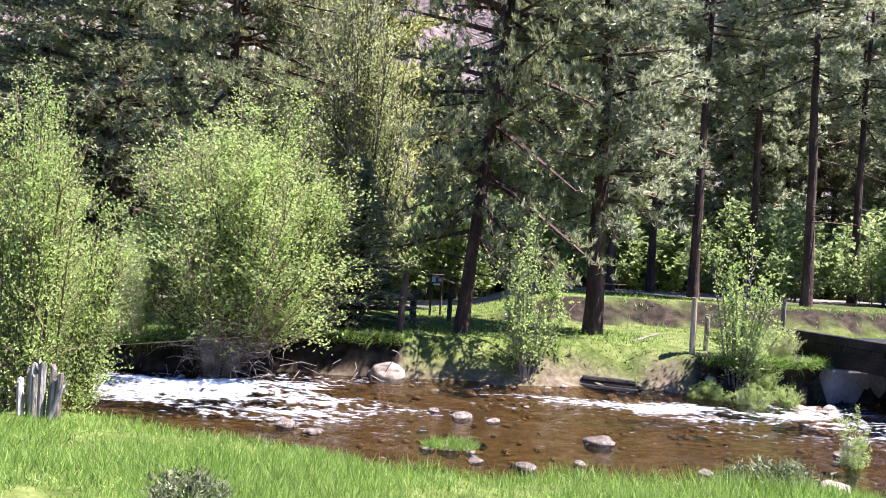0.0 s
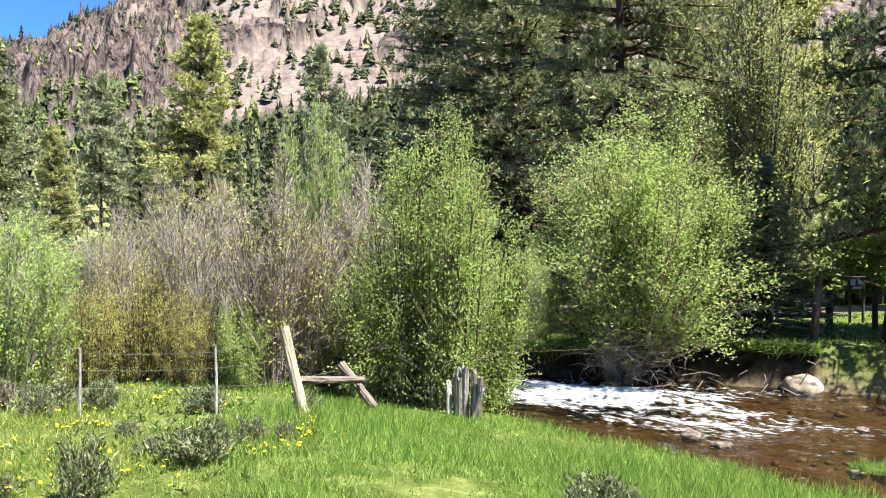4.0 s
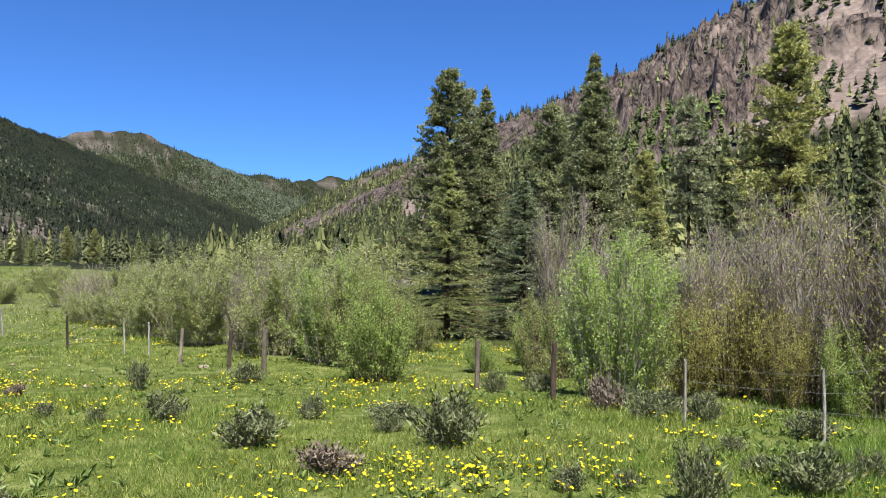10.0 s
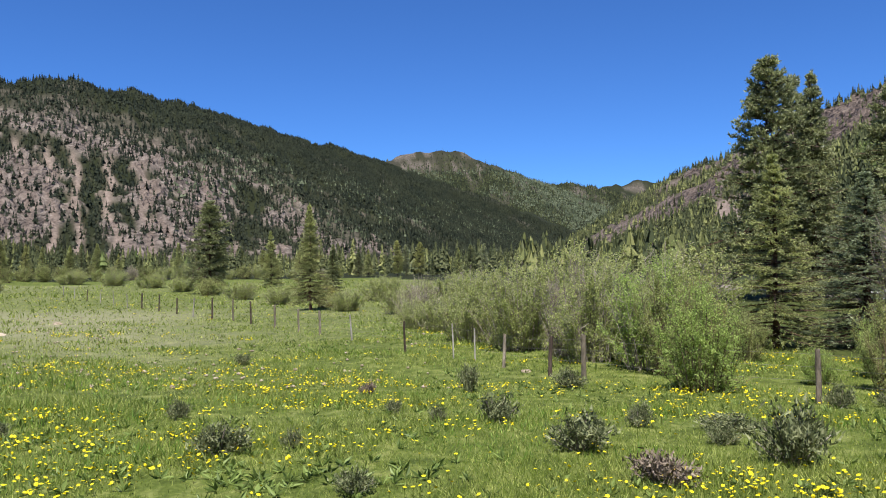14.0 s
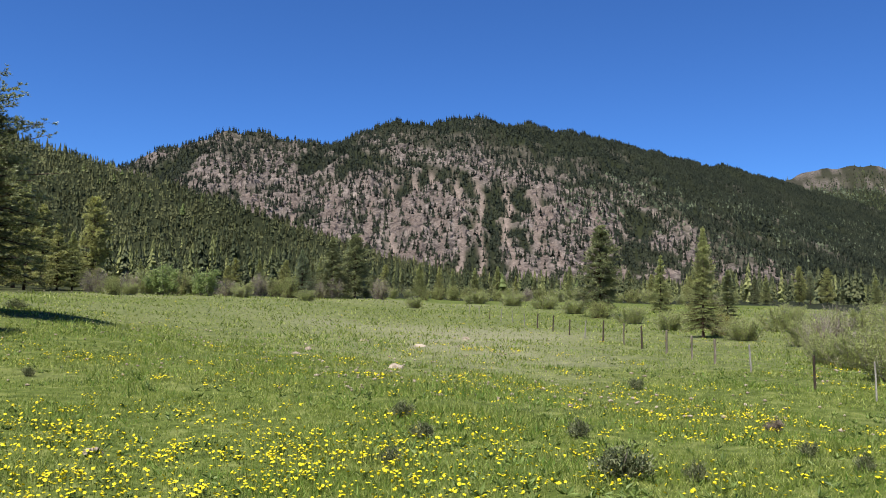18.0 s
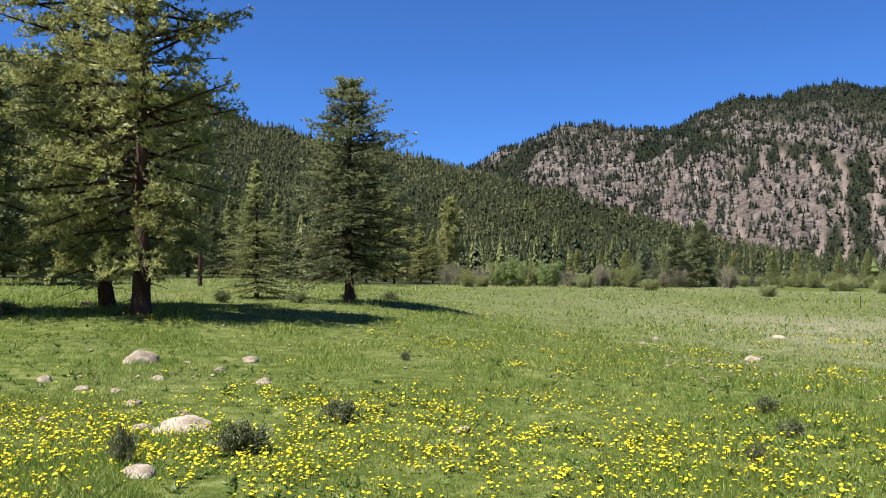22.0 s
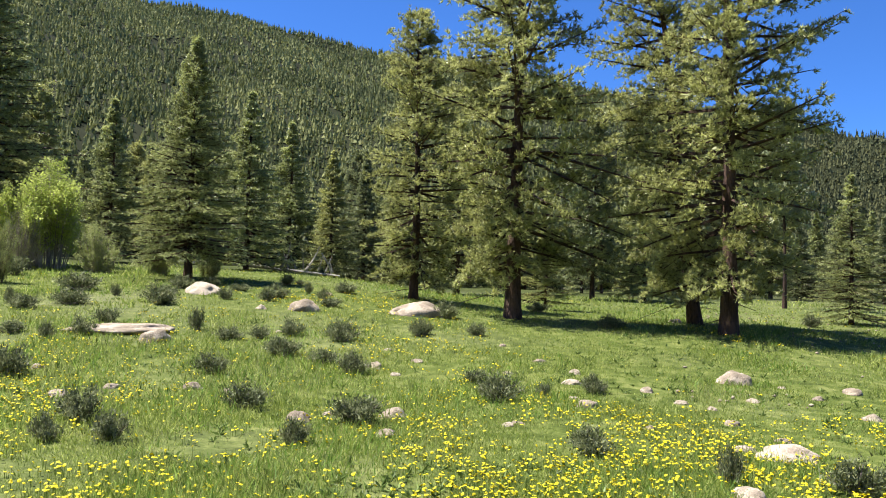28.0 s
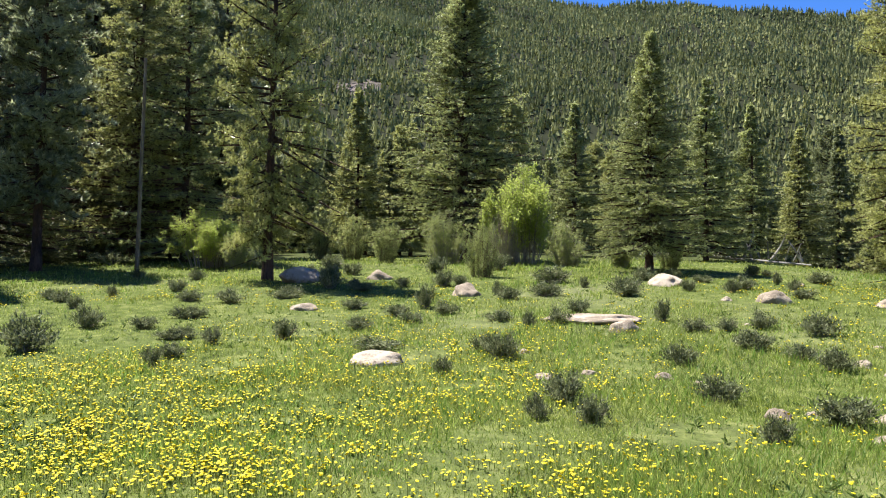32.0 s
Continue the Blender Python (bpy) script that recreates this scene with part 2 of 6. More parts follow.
def trunk_mesh(rng, height, r0, mat, lean=0.0, sides=12, top=0.12, flare=1.35, rings=14):
    z = height * np.linspace(0, 1, rings) ** 1.2
    sway = np.cumsum(rng.normal(0, 0.012, (rings, 2)), 0) * (z / height)[:, None] * height * 0.25
    an = np.arange(sides) * 2 * np.pi / sides
    lump = 1 + rng.normal(0, 0.06, (rings, sides))
    r = r0 * (1 - (1 - top) * z / height) * (1 + (flare - 1) * np.exp(-z / 0.28))
    V = np.stack([np.cos(an)[None] * r[:, None] * lump + sway[:, :1] + lean * z[:, None], np.sin(an)[None] * r[:, None] * lump + sway[:, 1:], np.repeat(z[:, None], sides, 1)], -1).reshape(-1, 3)
    V[:sides, 2] -= 0.25
    F = []
    for k in range(rings - 1):
        for i in range(sides):
            j = (i + 1) % sides
            a, b, c2, d = k * sides + i, k * sides + j, (k + 1) * sides + j, (k + 1) * sides + i
            F += [[a, b, c2], [a, c2, d]]
    return tri_mesh("trunk", V, F, [mat], smooth=True)


def smooth01(a, b, x):
    s = np.clip((x - a) / (b - a), 0, 1)
    return s * s * (3 - 2 * s)


def polar(az, r):
    a = np.radians(az)
    return -np.sin(a) * r, np.cos(a) * r


# ---- the lie of the land ----
class Waves:
    """Smooth random relief from many sine waves, cheap for whole arrays."""

    def __init__(self, seed, octaves=6, first=1.0, gain=0.5, per=7):
        g = np.random.default_rng(seed)
        self.rows = []
        for o in range(octaves):
            for _ in range(per):
                a = g.uniform(0, 2 * np.pi)
                k = first * 2 ** o * g.uniform(0.7, 1.4)
                self.rows.append((k * np.cos(a), k * np.sin(a), g.uniform(0, 6.28), gain ** o))
        self.norm = math.sqrt(sum(r[3] ** 2 for r in self.rows) / 2)

    def __call__(self, x, y):
        s = 0
        for kx, ky, p, a in self.rows:
            s = s + a * np.sin(kx * x + ky * y + p)
        return s / self.norm


ROUGH, FINE, BROAD, PATCH, CRAG = Waves(1, 5, 0.02), Waves(2, 4, 0.5), Waves(3, 3, 0.006), Waves(4, 4, 0.35), Waves(5, 6, 0.045, 0.68)
CLIFF = Waves(6, 3, 0.17, 0.8)

# crests: bearing (degrees, leftwards from +y), rise (degrees), distance
CREST_SCREE = [(-70, 12, 600), (-35, 16, 520), (0, 19, 430), (25, 20, 410), (40, 19, 430), (46, 16.4, 470), (51.3, 14.1, 515), (53.2, 13.1, 530), (55.1, 12.3, 550), (57, 11.7, 570), (60, 10.7, 600), (63.2, 9.8, 640), (69.7, 7.1, 720), (71.8, 6.2, 750), (73.5, 5.5, 780), (76, 4.3, 830), (79.6, 1.9, 890), (82, 0.5, 920)]
CREST_RED = [(150, 8, 900), (138.2, 7.9, 900), (136.2, 9.0, 900), (134.5, 9.6, 900), (132.4, 10.4, 900), (130.5, 10.6, 900), (128.2, 10.45, 900), (127.1, 10.7, 905), (125.1, 10.3, 915), (123.5, 10.9, 920), (121.9, 11.5, 930), (119, 11.85, 945), (116.2, 12.05, 960), (112.6, 11.9, 985), (110.9, 11.7, 1000), (109.6, 11.2, 1080), (107.6, 11.25, 1150), (105, 10.5, 1250), (102, 9.65, 1380), (99, 8.8, 1520), (96.5, 8.2, 1640), (94, 7.4, 1760), (92, 6.7, 1840), (89.3, 5.9, 1900), (85, 4.5, 1950), (82, 3.1, 1980), (79, 1.2, 2000)]
CREST_FAR = [(104, 6.5, 3300), (97, 7, 3200), (93.8, 7.4, 3100), (92.2, 7.9, 3000), (90.8, 8.15, 3000), (88.4, 8.1, 3000), (87.1, 7.7, 3000), (86.3, 6.9, 3000), (84.6, 6.2, 3000), (83.3, 5.9, 3050), (80.9, 5.7, 3150), (78.2, 5.4, 3300), (77, 5.5, 3500), (75.5, 5.9, 3600), (74.6, 5.7, 3600), (70, 5.7, 3600), (60, 5.5, 3600)]
CREST_PINE = [(112, 0.2, 340), (115.6, 1.0, 335), (117.6, 1.5, 332), (121.6, 2.5, 330), (125, 3.5, 330), (129, 4.75, 340), (132.5, 5.95, 350), (136.3, 7.0, 365), (139.4, 7.65, 380), (143.5, 8.5, 395), (145.4, 9.2, 400), (151.5, 10.5, 415), (154.3, 11.1, 420), (155.8, 11.5, 422), (165, 13.5, 430), (175, 15.5, 440), (185, 17.0, 450), (187.4, 17.25, 455), (191.5, 17.6, 460), (195.7, 18.4, 460), (199, 18.7, 465), (202.4, 18.9, 470), (216, 20.5, 480), (240, 19.5, 500), (270, 15, 560), (300, 12, 600)]


def crest(rows):
    out = []
    for az, el, r in rows:
        x, y = polar(az, r)
        out.append((x, y, 1.6 + r * math.tan(radians(el))))
    return np.array(out)


def ridge(x, y, line, slope):
    """Height of a ridge that falls away evenly from its crest line."""
    best = np.full(np.shape(x), -1e6)
    for a, b in zip(line[:-1], line[1:]):
        d = b[:2] - a[:2]
        s = np.clip(((x - a[0]) * d[0] + (y - a[1]) * d[1]) / (d @ d), 0, 1)
        dist = np.hypot(x - a[0] - s * d[0], y - a[1] - s * d[1])
        best = np.maximum(best, a[2] + s * (b[2] - a[2]) - slope * dist)
    return best


SLOPES = (0.62, 0.5, 0.45, 0.52)
LINES = [crest(r) for r in (CREST_SCREE, CREST_RED, CREST_FAR, CREST_PINE)]
# creek: x, y, half width
CREEK = np.array([(-60, 34, 1.8), (-34, 22, 1.7), (-22, 17.5, 1.6), (-13, 14.6, 1.5), (-8, 13.0, 1.3), (-5, 12.2, 1.6), (-2.2, 12.2, 2.7), (0.5, 11.5, 3.1), (3.2, 11.6, 3.2), (6, 11.7, 2.7), (9, 12.0, 3.0), (13, 11.2, 2.8), (30, 8, 2.2), (60, 6, 2.4)])
WATER = -0.72


def creek_side(x, y):
    """Distance from the creek's middle over its half width, and metres beyond its edge."""
    best, edge = np.full(np.shape(x), 1e6), np.full(np.shape(x), 1e6)
    for a, b in zip(CREEK[:-1], CREEK[1:]):
        d = b[:2] - a[:2]
        s = np.clip(((x - a[0]) * d[0] + (y - a[1]) * d[1]) / (d @ d), 0, 1)
        dist = np.hypot(x - a[0] - s * d[0], y - a[1] - s * d[1])
        w = a[2] + s * (b[2] - a[2])
        edge = np.minimum(edge, dist - w)
        best = np.minimum(best, dist / w)
    return best, edge


def meadow(x, y):
    u, v = x * 0.342 - y * 0.940, -x * 0.94 + y * 0.342
    up = np.log1p(np.exp(np.clip((u - 10.5) / 1.5, -40, 40))) * 1.5
    side = smooth01(4, 15, -x * 0.940 - y * 0.342)
    up = np.where(up > 7, 7 + (up - 7) * (1 - 0.62 * side), up)
    up = 0.1 * np.where(up > 19.5, 19.5 + (up - 19.5) * 0.5, up)
    r = np.hypot(x, y)
    return np.minimum(up, 9) - 0.45 * smooth01(6, 15, v) * (1 - smooth01(40, 70, v)) + 0.02 * FINE(x, y) * smooth01(3, 9, r)


def outcrop(x, y, az, m):
    """Knobs of rock that stand out of the scree."""
    return smooth01(0.75, 1.25, CRAG(x * 1.3 + 40, y * 1.3)) * smooth01(52, 70, m) * (1 - smooth01(50, 56, az))


def land(x, y):
    x, y = np.asarray(x, float), np.asarray(y, float)
    z = meadow(x, y)
    k, e = creek_side(x, y)
    wob = 0.25 * PATCH(x * 2, y * 2)
    near = smooth01(0.3, -0.3, y - np.interp(x, CREEK[:, 0], CREEK[:, 1])) * smooth01(-9, -6, x)
    steep, gentle = smooth01(-0.25, 0.7, e + wob * 0.6), 0.2 * smooth01(-0.2, 0.35, e + wob * 0.4) + 0.8 * np.clip(e / 4.2, 0, 1) ** 0.9
    shelf = smooth01(2.9, 2.2, np.abs(x - 1.9))
    cut = smooth01(0.0, 0.32, e + wob * 0.4)
    steep = cut + (steep - cut) * np.maximum(shelf, smooth01(-9, -12, x))
    bank = steep + (gentle - steep) * near
    bed = WATER - 0.10 - 0.25 * (1 - np.clip(k, 0, 1) ** 2) + 0.05 * FINE(x * 4, y * 4)
    z = bed + (z - bed) * bank
    z = z + 0.62 * smooth01(20.5, 21.1, y - 0.03 * x + 0.15 * PATCH(x, y)) * smooth01(33, 29, y) * smooth01(0.6, 3.5, x) * smooth01(26, 20, x)
    r = np.hypot(x, y)
    if np.all(r < 90):
        return z
    rough = smooth01(60, 300, r)
    wig = ROUGH(x, y) * 7 * rough
    for line, slope, crag in zip(LINES, SLOPES, (4, 3.5, 3.0, 1.0)):
        m = ridge(x, y, line, slope)
        rel = smooth01(2, 60, m)
        m = m + (CRAG(x, y) * (crag if crag != 4 else 1.6) + wig * 0.2) * rel * np.where(m > 0, 1, 0)
        if crag == 4:
            az = np.degrees(np.arctan2(-x, y))
            wall = (1 - smooth01(58, 66, az)) * smooth01(0, 18, m + 12 * ROUGH(x * 1.7, y * 1.7) - 92 + 46 * smooth01(42, 49, az))
            bend = az + 0.5 * ROUGH(x * 2.3, y * 2.3)
            flute = np.abs(np.sin(bend * 3.1)) + 0.5 * np.abs(np.sin(bend * 8.3 + 1.0))
            ledge = np.abs(np.sin(m * 0.16 + 0.9 * CLIFF(x * 0.7, y * 0.7)))
            m = m + wall * (3.6 * (flute - 0.9) + 4.5 * (ledge - 0.6) + 3.5 * (np.abs(CLIFF(x, y)) - 0.5))
            m = m + 8.0 * outcrop(x, y, az, m)
        z = np.maximum(z, m)
    return z


def ground(x, y):
    return float(land(np.array([x]), np.array([y]))[0])


# ---- ground ----
def meadow_edge(az):
    """How far the open meadow reaches in each direction."""
    return np.interp(np.mod(az, 360), [0, 25, 40, 60, 85, 95, 110, 120, 135, 150, 165, 180, 200, 215, 230, 250, 300, 330, 360], [24, 20, 15, 17, 40, 110, 115, 95, 78, 60, 50, 47, 46, 44, 36, 30, 20, 24, 24])


def bearing(x, y):
    return np.degrees(np.arctan2(-x, y))


def knoll(x, y):
    """A small rocky patch on the wooded hill."""
    px, py = polar(219.3, 236.0)
    return np.exp(-((x - px) ** 2 + (y - py) ** 2) / 90.0 + 0.35 * PATCH(x * 0.5, y * 0.5))


def zones(x, y, z):
    """Shares of rock, scree, woodland floor and bare stony soil."""
    az, r = np.mod(bearing(x, y), 360), np.hypot(x, y)
    rock, scree, crag = np.zeros_like(r), np.zeros_like(r), np.zeros_like(r)
    if np.any(r >= 90):
        hs = [ridge(x, y, l, s) for l, s in zip(LINES, SLOPES)]
        top = np.argmax(np.stack(hs + [np.full(np.shape(x), 1.0)]), 0)
        tall = np.where(r > 70, z, 0)
        n1, n2 = CRAG(x, y), ROUGH(x * 1.7, y * 1.7)
        a = top == 0
        low = 88 - 44 * smooth01(42, 49, az)
        rock = np.where(a, smooth01(low, low + 25, tall + 14 * n2) * smooth01(-0.9, 0.3, n1 + 0.5), rock)
        rock = np.where(a, np.maximum(rock, outcrop(x, y, az, hs[0])), rock)
        scree = np.where(a, smooth01(44, 56, tall + 6 * n2 + 5 * n1 - 12 * smooth01(50, 62, az)) * (1 - 0.55 * smooth01(58, 70, az)) * (1 - rock), scree)
        tail = a & (az > 64)
        scree = np.where(a & (az > 66) & (az < 72), np.maximum(scree, smooth01(1.6, 0.9, np.abs(az - 69.3)) * smooth01(14, 20, tall) * smooth01(46, 38, tall)), scree)
        rock = np.where(tail, np.maximum(rock, 0.7 * smooth01(10, 22, tall + 8 * n1) * smooth01(-0.3, 0.7, n2 + 0.6 * n1) * smooth01(64, 69, az)), rock)
        crag = np.where(a, rock, 0)
        b = top == 1
        reach = np.clip(55 + (az - 96) * 6.5, 40, 175)
        open_b = smooth01(90, 97, az + 3 * n2) * (1 - smooth01(reach * 0.85, reach * 1.15, tall + 22 * n2 + 10 * n1))
        rock = np.where(b, smooth01(-1.1, 0.2, n1 + 0.9 * n2) * open_b + 0.25 * smooth01(0.9, 1.5, n2), rock)
        scree = np.where(b, open_b * smooth01(0.75, 1.15, np.sin(np.radians(az) * 130 + 2.0 * n2) + 0.25 * n1) * (1 - smooth01(70, 130, tall)), scree)
        for g in (109.6, 111.7, 113.9, 115.6, 117.2, 118.7, 120.4, 122.1, 124.6, 127.5):
            scree = np.where(b, np.maximum(scree, np.exp(-(((az - g + 0.30 * n2) / 0.27) ** 2)) * (1 - smooth01(75, 130, tall + 12 * n1))), scree)
        p = top == 2
        rock = np.where(p, 0.75 * smooth01(370, 392, tall + 10 * n1) * smooth01(0.1, 0.6, np.sin(tall / 9.0 + 0.8 * n1)) + 0.8 * np.exp(-(((tall - 352 + 6 * n1) / 9) ** 2)) * smooth01(85, 87, az) + 0.5 * smooth01(0.9, 1.4, n2 + 0.5 * n1) * smooth01(150, 260, tall), rock)
        scree = np.where(p, 0.08 * smooth01(340, 360, tall + 20 * n2) * (1 - rock), scree)
    rock = np.maximum(rock, smooth01(0.3, 0.6, knoll(x, y)) * (r > 90))
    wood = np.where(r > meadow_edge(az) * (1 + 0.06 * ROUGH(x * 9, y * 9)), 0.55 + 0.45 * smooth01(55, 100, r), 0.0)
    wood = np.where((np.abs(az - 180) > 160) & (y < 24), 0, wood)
    bare = (0.25 * smooth01(13, 32, r) * smooth01(80, 92, az) * (1 - smooth01(150, 170, az)) * (0.6 + 0.4 * PATCH(x * 0.3, y * 0.3)) + 0.08 * smooth01(0.7, 1.6, PATCH(x * 1.5, y * 1.5)) + 0.42 * smooth01(0.25, 1.3, 0.3 * PATCH(x * 0.6, y * 0.6) + 1.2 * np.exp(-(((r - 32) / 15) ** 2) - ((az - 113) / 13) ** 2))) * (r < 90)
    k, e = creek_side(x, y)
    bed = 1 - smooth01(-0.15, 0.25, e + 0.12 * PATCH(x * 3, y * 3))
    bed = np.maximum(bed, smooth01(0.55, 0.2, e + 0.15 * PATCH(x * 4, y * 4)) * smooth01(0.1, 0.5, y - 12.5) * smooth01(2.9, 2.3, np.abs(x - 1.9)))
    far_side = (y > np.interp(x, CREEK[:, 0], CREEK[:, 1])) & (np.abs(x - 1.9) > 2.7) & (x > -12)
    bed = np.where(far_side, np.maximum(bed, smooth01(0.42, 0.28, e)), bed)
    # Faces of bank and embankment that take the shade-darkened earth.
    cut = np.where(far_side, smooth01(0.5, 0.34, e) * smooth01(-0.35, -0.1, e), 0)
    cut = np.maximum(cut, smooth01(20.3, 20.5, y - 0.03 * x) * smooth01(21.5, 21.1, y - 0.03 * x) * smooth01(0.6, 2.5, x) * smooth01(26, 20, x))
    road = np.exp(-(((y - 0.12 * x - 27.0) / 1.9) ** 4)) * (y > 15)
    return rock, scree, wood, bare, bed, road, cut, crag


az_line = np.radians(np.concatenate([np.arange(-40, 28, 0.4), np.arange(28, 66, 0.13), np.arange(66, 96, 0.3), np.arange(96, 136, 0.2), np.arange(136, 250, 0.4), np.arange(250, 320, 3.0)]))
rings = np.concatenate([np.geomspace(0.5, 4, 14)[:-1], np.geomspace(4, 32, 100)[:-1], np.geomspace(32, 110, 45)[:-1], np.geomspace(110, 300, 45)[:-1], np.geomspace(300, 600, 85)[:-1], np.geomspace(600, 1150, 60)[:-1], np.geomspace(1150, 4400, 46)])
gx = (-np.sin(az_line)[None] * rings[:, None]).ravel()
gy = (np.cos(az_line)[None] * rings[:, None]).ravel()
gz = land(gx, gy)
na, nr = len(az_line), len(rings)
GRID = gz.reshape(nr, na)


def surface(x, y):
    """Height of the ground's own mesh, for what stands far off."""
    a = np.mod(np.degrees(np.arctan2(-x, y)) + 40, 360) - 40
    ai = np.clip(np.searchsorted(np.degrees(az_line), a) - 1, 0, na - 2)
    fa = np.clip((a - np.degrees(az_line)[ai]) / np.degrees(az_line[ai + 1] - az_line[ai]), 0, 1)
    r = np.hypot(x, y)
    ri = np.clip(np.searchsorted(rings, r) - 1, 0, nr - 2)
    fr = np.clip((r - rings[ri]) / (rings[ri + 1] - rings[ri]), 0, 1)
    return (GRID[ri, ai] * (1 - fa) + GRID[ri, ai + 1] * fa) * (1 - fr) + (GRID[ri + 1, ai] * (1 - fa) + GRID[ri + 1, ai + 1] * fa) * fr


V = np.concatenate([np.stack([gx, gy, gz], 1), [[0, 0, ground(0, 0)]]])
i = np.arange(nr - 1)[:, None] * na + np.arange(na)[None]
j = np.arange(nr - 1)[:, None] * na + (np.arange(na)[None] + 1) % na
F = np.concatenate([np.stack([i, j, j + na], -1).reshape(-1, 3), np.stack([i, j + na, i + na], -1).reshape(-1, 3), np.stack([np.full(na, na * nr), (np.arange(na) + 1) % na, np.arange(na)], 1)])


def ground_material():
    m = bpy.data.materials.new("valley_ground")
    m.use_nodes = True
    n, ln = m.node_tree.nodes, m.node_tree.links
    tc = n.new("ShaderNodeTexCoord")

    def tex(scale, detail=5, dist=0.0):
        t = n.new("ShaderNodeTexNoise")
        t.inputs["Scale"].default_value, t.inputs["Detail"].default_value, t.inputs["Distortion"].default_value = scale, detail, dist
        ln.new(tc.outputs["Object"], t.inputs["Vector"])
        return t.outputs[0]

    def streak(scale, detail, dist):
        t = n.new("ShaderNodeTexNoise")
        t.inputs["Scale"].default_value, t.inputs["Detail"].default_value, t.inputs["Distortion"].default_value = scale, detail, dist
        mp = n.new("ShaderNodeMapping")
        mp.inputs["Scale"].default_value = (1.0, 1.0, 0.28)
        ln.new(tc.outputs["Object"], mp.inputs[0])
        ln.new(mp.outputs[0], t.inputs["Vector"])
        return t.outputs[0]

    def shade(fac, *cols):
        rp = n.new("ShaderNodeValToRGB")
        e = rp.color_ramp.elements
        e[0].position, e[1].position = 0.32, 0.68
        e[0].color, e[1].color = (*cols[0], 1), (*cols[-1], 1)
        for q, cc in enumerate(cols[1:-1]):
            e.new(0.32 + 0.36 * (q + 1) / (len(cols) - 1)).color = (*cc, 1)
        ln.new(fac, rp.inputs[0])
        return rp.outputs[0]

    def blend(fac, a, b, kind="MIX"):
        mx = n.new("ShaderNodeMix")
        mx.data_type, mx.blend_type = "RGBA", kind
        if isinstance(fac, float):
            mx.inputs[0].default_value = fac
        else:
            ln.new(fac, mx.inputs[0])
        ln.new(a, mx.inputs[6])
        ln.new(b, mx.inputs[7])
        return mx.outputs[2]

    def share(name):
        at = n.new("ShaderNodeAttribute")
        at.attribute_name = name
        return at.outputs["Fac"]

    grass = blend(0.5, shade(tex(0.25), (0.04, 0.056, 0.012), (0.072, 0.096, 0.019), (0.125, 0.138, 0.042)), shade(tex(24, 8), (0.010, 0.018, 0.004), (0.062, 0.09, 0.016), (0.19, 0.22, 0.06)))
    grass = blend(0.42, grass, shade(tex(3.2, 10, 0.6), (0.012, 0.020, 0.004), (0.085, 0.11, 0.022), (0.25, 0.26, 0.09)))
    soil = blend(0.5, shade(tex(1.2), (0.12, 0.13, 0.06), (0.24, 0.225, 0.15)), shade(tex(40, 8), (0.06, 0.085, 0.025), (0.26, 0.235, 0.165), (0.46, 0.415, 0.34)))
    # Woodland floor, its duff darkened further for the shade between the trees.
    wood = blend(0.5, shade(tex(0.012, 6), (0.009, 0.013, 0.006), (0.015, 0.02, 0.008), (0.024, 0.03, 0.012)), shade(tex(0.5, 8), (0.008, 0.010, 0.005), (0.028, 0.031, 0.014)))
    # Darkest streaks put the shade of crevices into the rock colour.
    rock = blend(0.5, shade(streak(0.07, 8, 1.0), (0.06, 0.050, 0.044), (0.17, 0.140, 0.122), (0.28, 0.23, 0.20)), shade(streak(0.22, 10, 0.9), (0.014, 0.012, 0.011), (0.15, 0.127, 0.113), (0.36, 0.31, 0.27)))
    crag = blend(0.5, shade(streak(0.09, 8, 0.8), (0.04, 0.033, 0.029), (0.11, 0.086, 0.075), (0.22, 0.165, 0.14)), shade(streak(0.45, 8, 0.5), (0.018, 0.015, 0.014), (0.10, 0.08, 0.07), (0.25, 0.20, 0.172)))
    scree = blend(0.4, shade(tex(0.05), (0.135, 0.104, 0.088), (0.215, 0.168, 0.143)), shade(tex(0.5, 12), (0.07, 0.056, 0.049), (0.18, 0.144, 0.122), (0.33, 0.272, 0.232)))
    bed = blend(0.5, shade(tex(1.5), (0.065, 0.05, 0.028), (0.14, 0.108, 0.062)), shade(tex(11, 6), (0.045, 0.034, 0.02), (0.14, 0.11, 0.07), (0.26, 0.22, 0.165)))
    # Road tone lowered to include the trees' shade on it.
    road = shade(tex(3), (0.12, 0.10, 0.085), (0.24, 0.21, 0.175))
    # Bank earth, darkened to hold the shade of overhang and trees.
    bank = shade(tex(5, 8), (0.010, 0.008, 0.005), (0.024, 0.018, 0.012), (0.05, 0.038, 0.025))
    col = grass
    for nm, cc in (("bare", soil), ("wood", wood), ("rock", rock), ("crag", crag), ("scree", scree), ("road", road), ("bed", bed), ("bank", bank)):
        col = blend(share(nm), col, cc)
    b = n["Principled BSDF"]
    ln.new(col, b.inputs["Base Color"])
    b.inputs["Roughness"].default_value, b.inputs["Specular IOR Level"].default_value = 0.95, 0.1
    for src, dist, prev in ((streak(0.11, 10, 0.9), 22.0, None), (tex(6, 8), 0.05, 1)):
        bp = n.new("ShaderNodeBump")
        bp.inputs["Strength"].default_value, bp.inputs["Distance"].default_value = 0.6, dist
        ln.new(src, bp.inputs["Height"])
        if prev:
            ln.new(last.outputs[0], bp.inputs["Normal"])
            bp.inputs["Strength"].default_value = 0.5
        else:
            big = n.new("ShaderNodeMath")
            big.operation = "MAXIMUM"
            thin = n.new("ShaderNodeMath")
            thin.operation = "MULTIPLY"
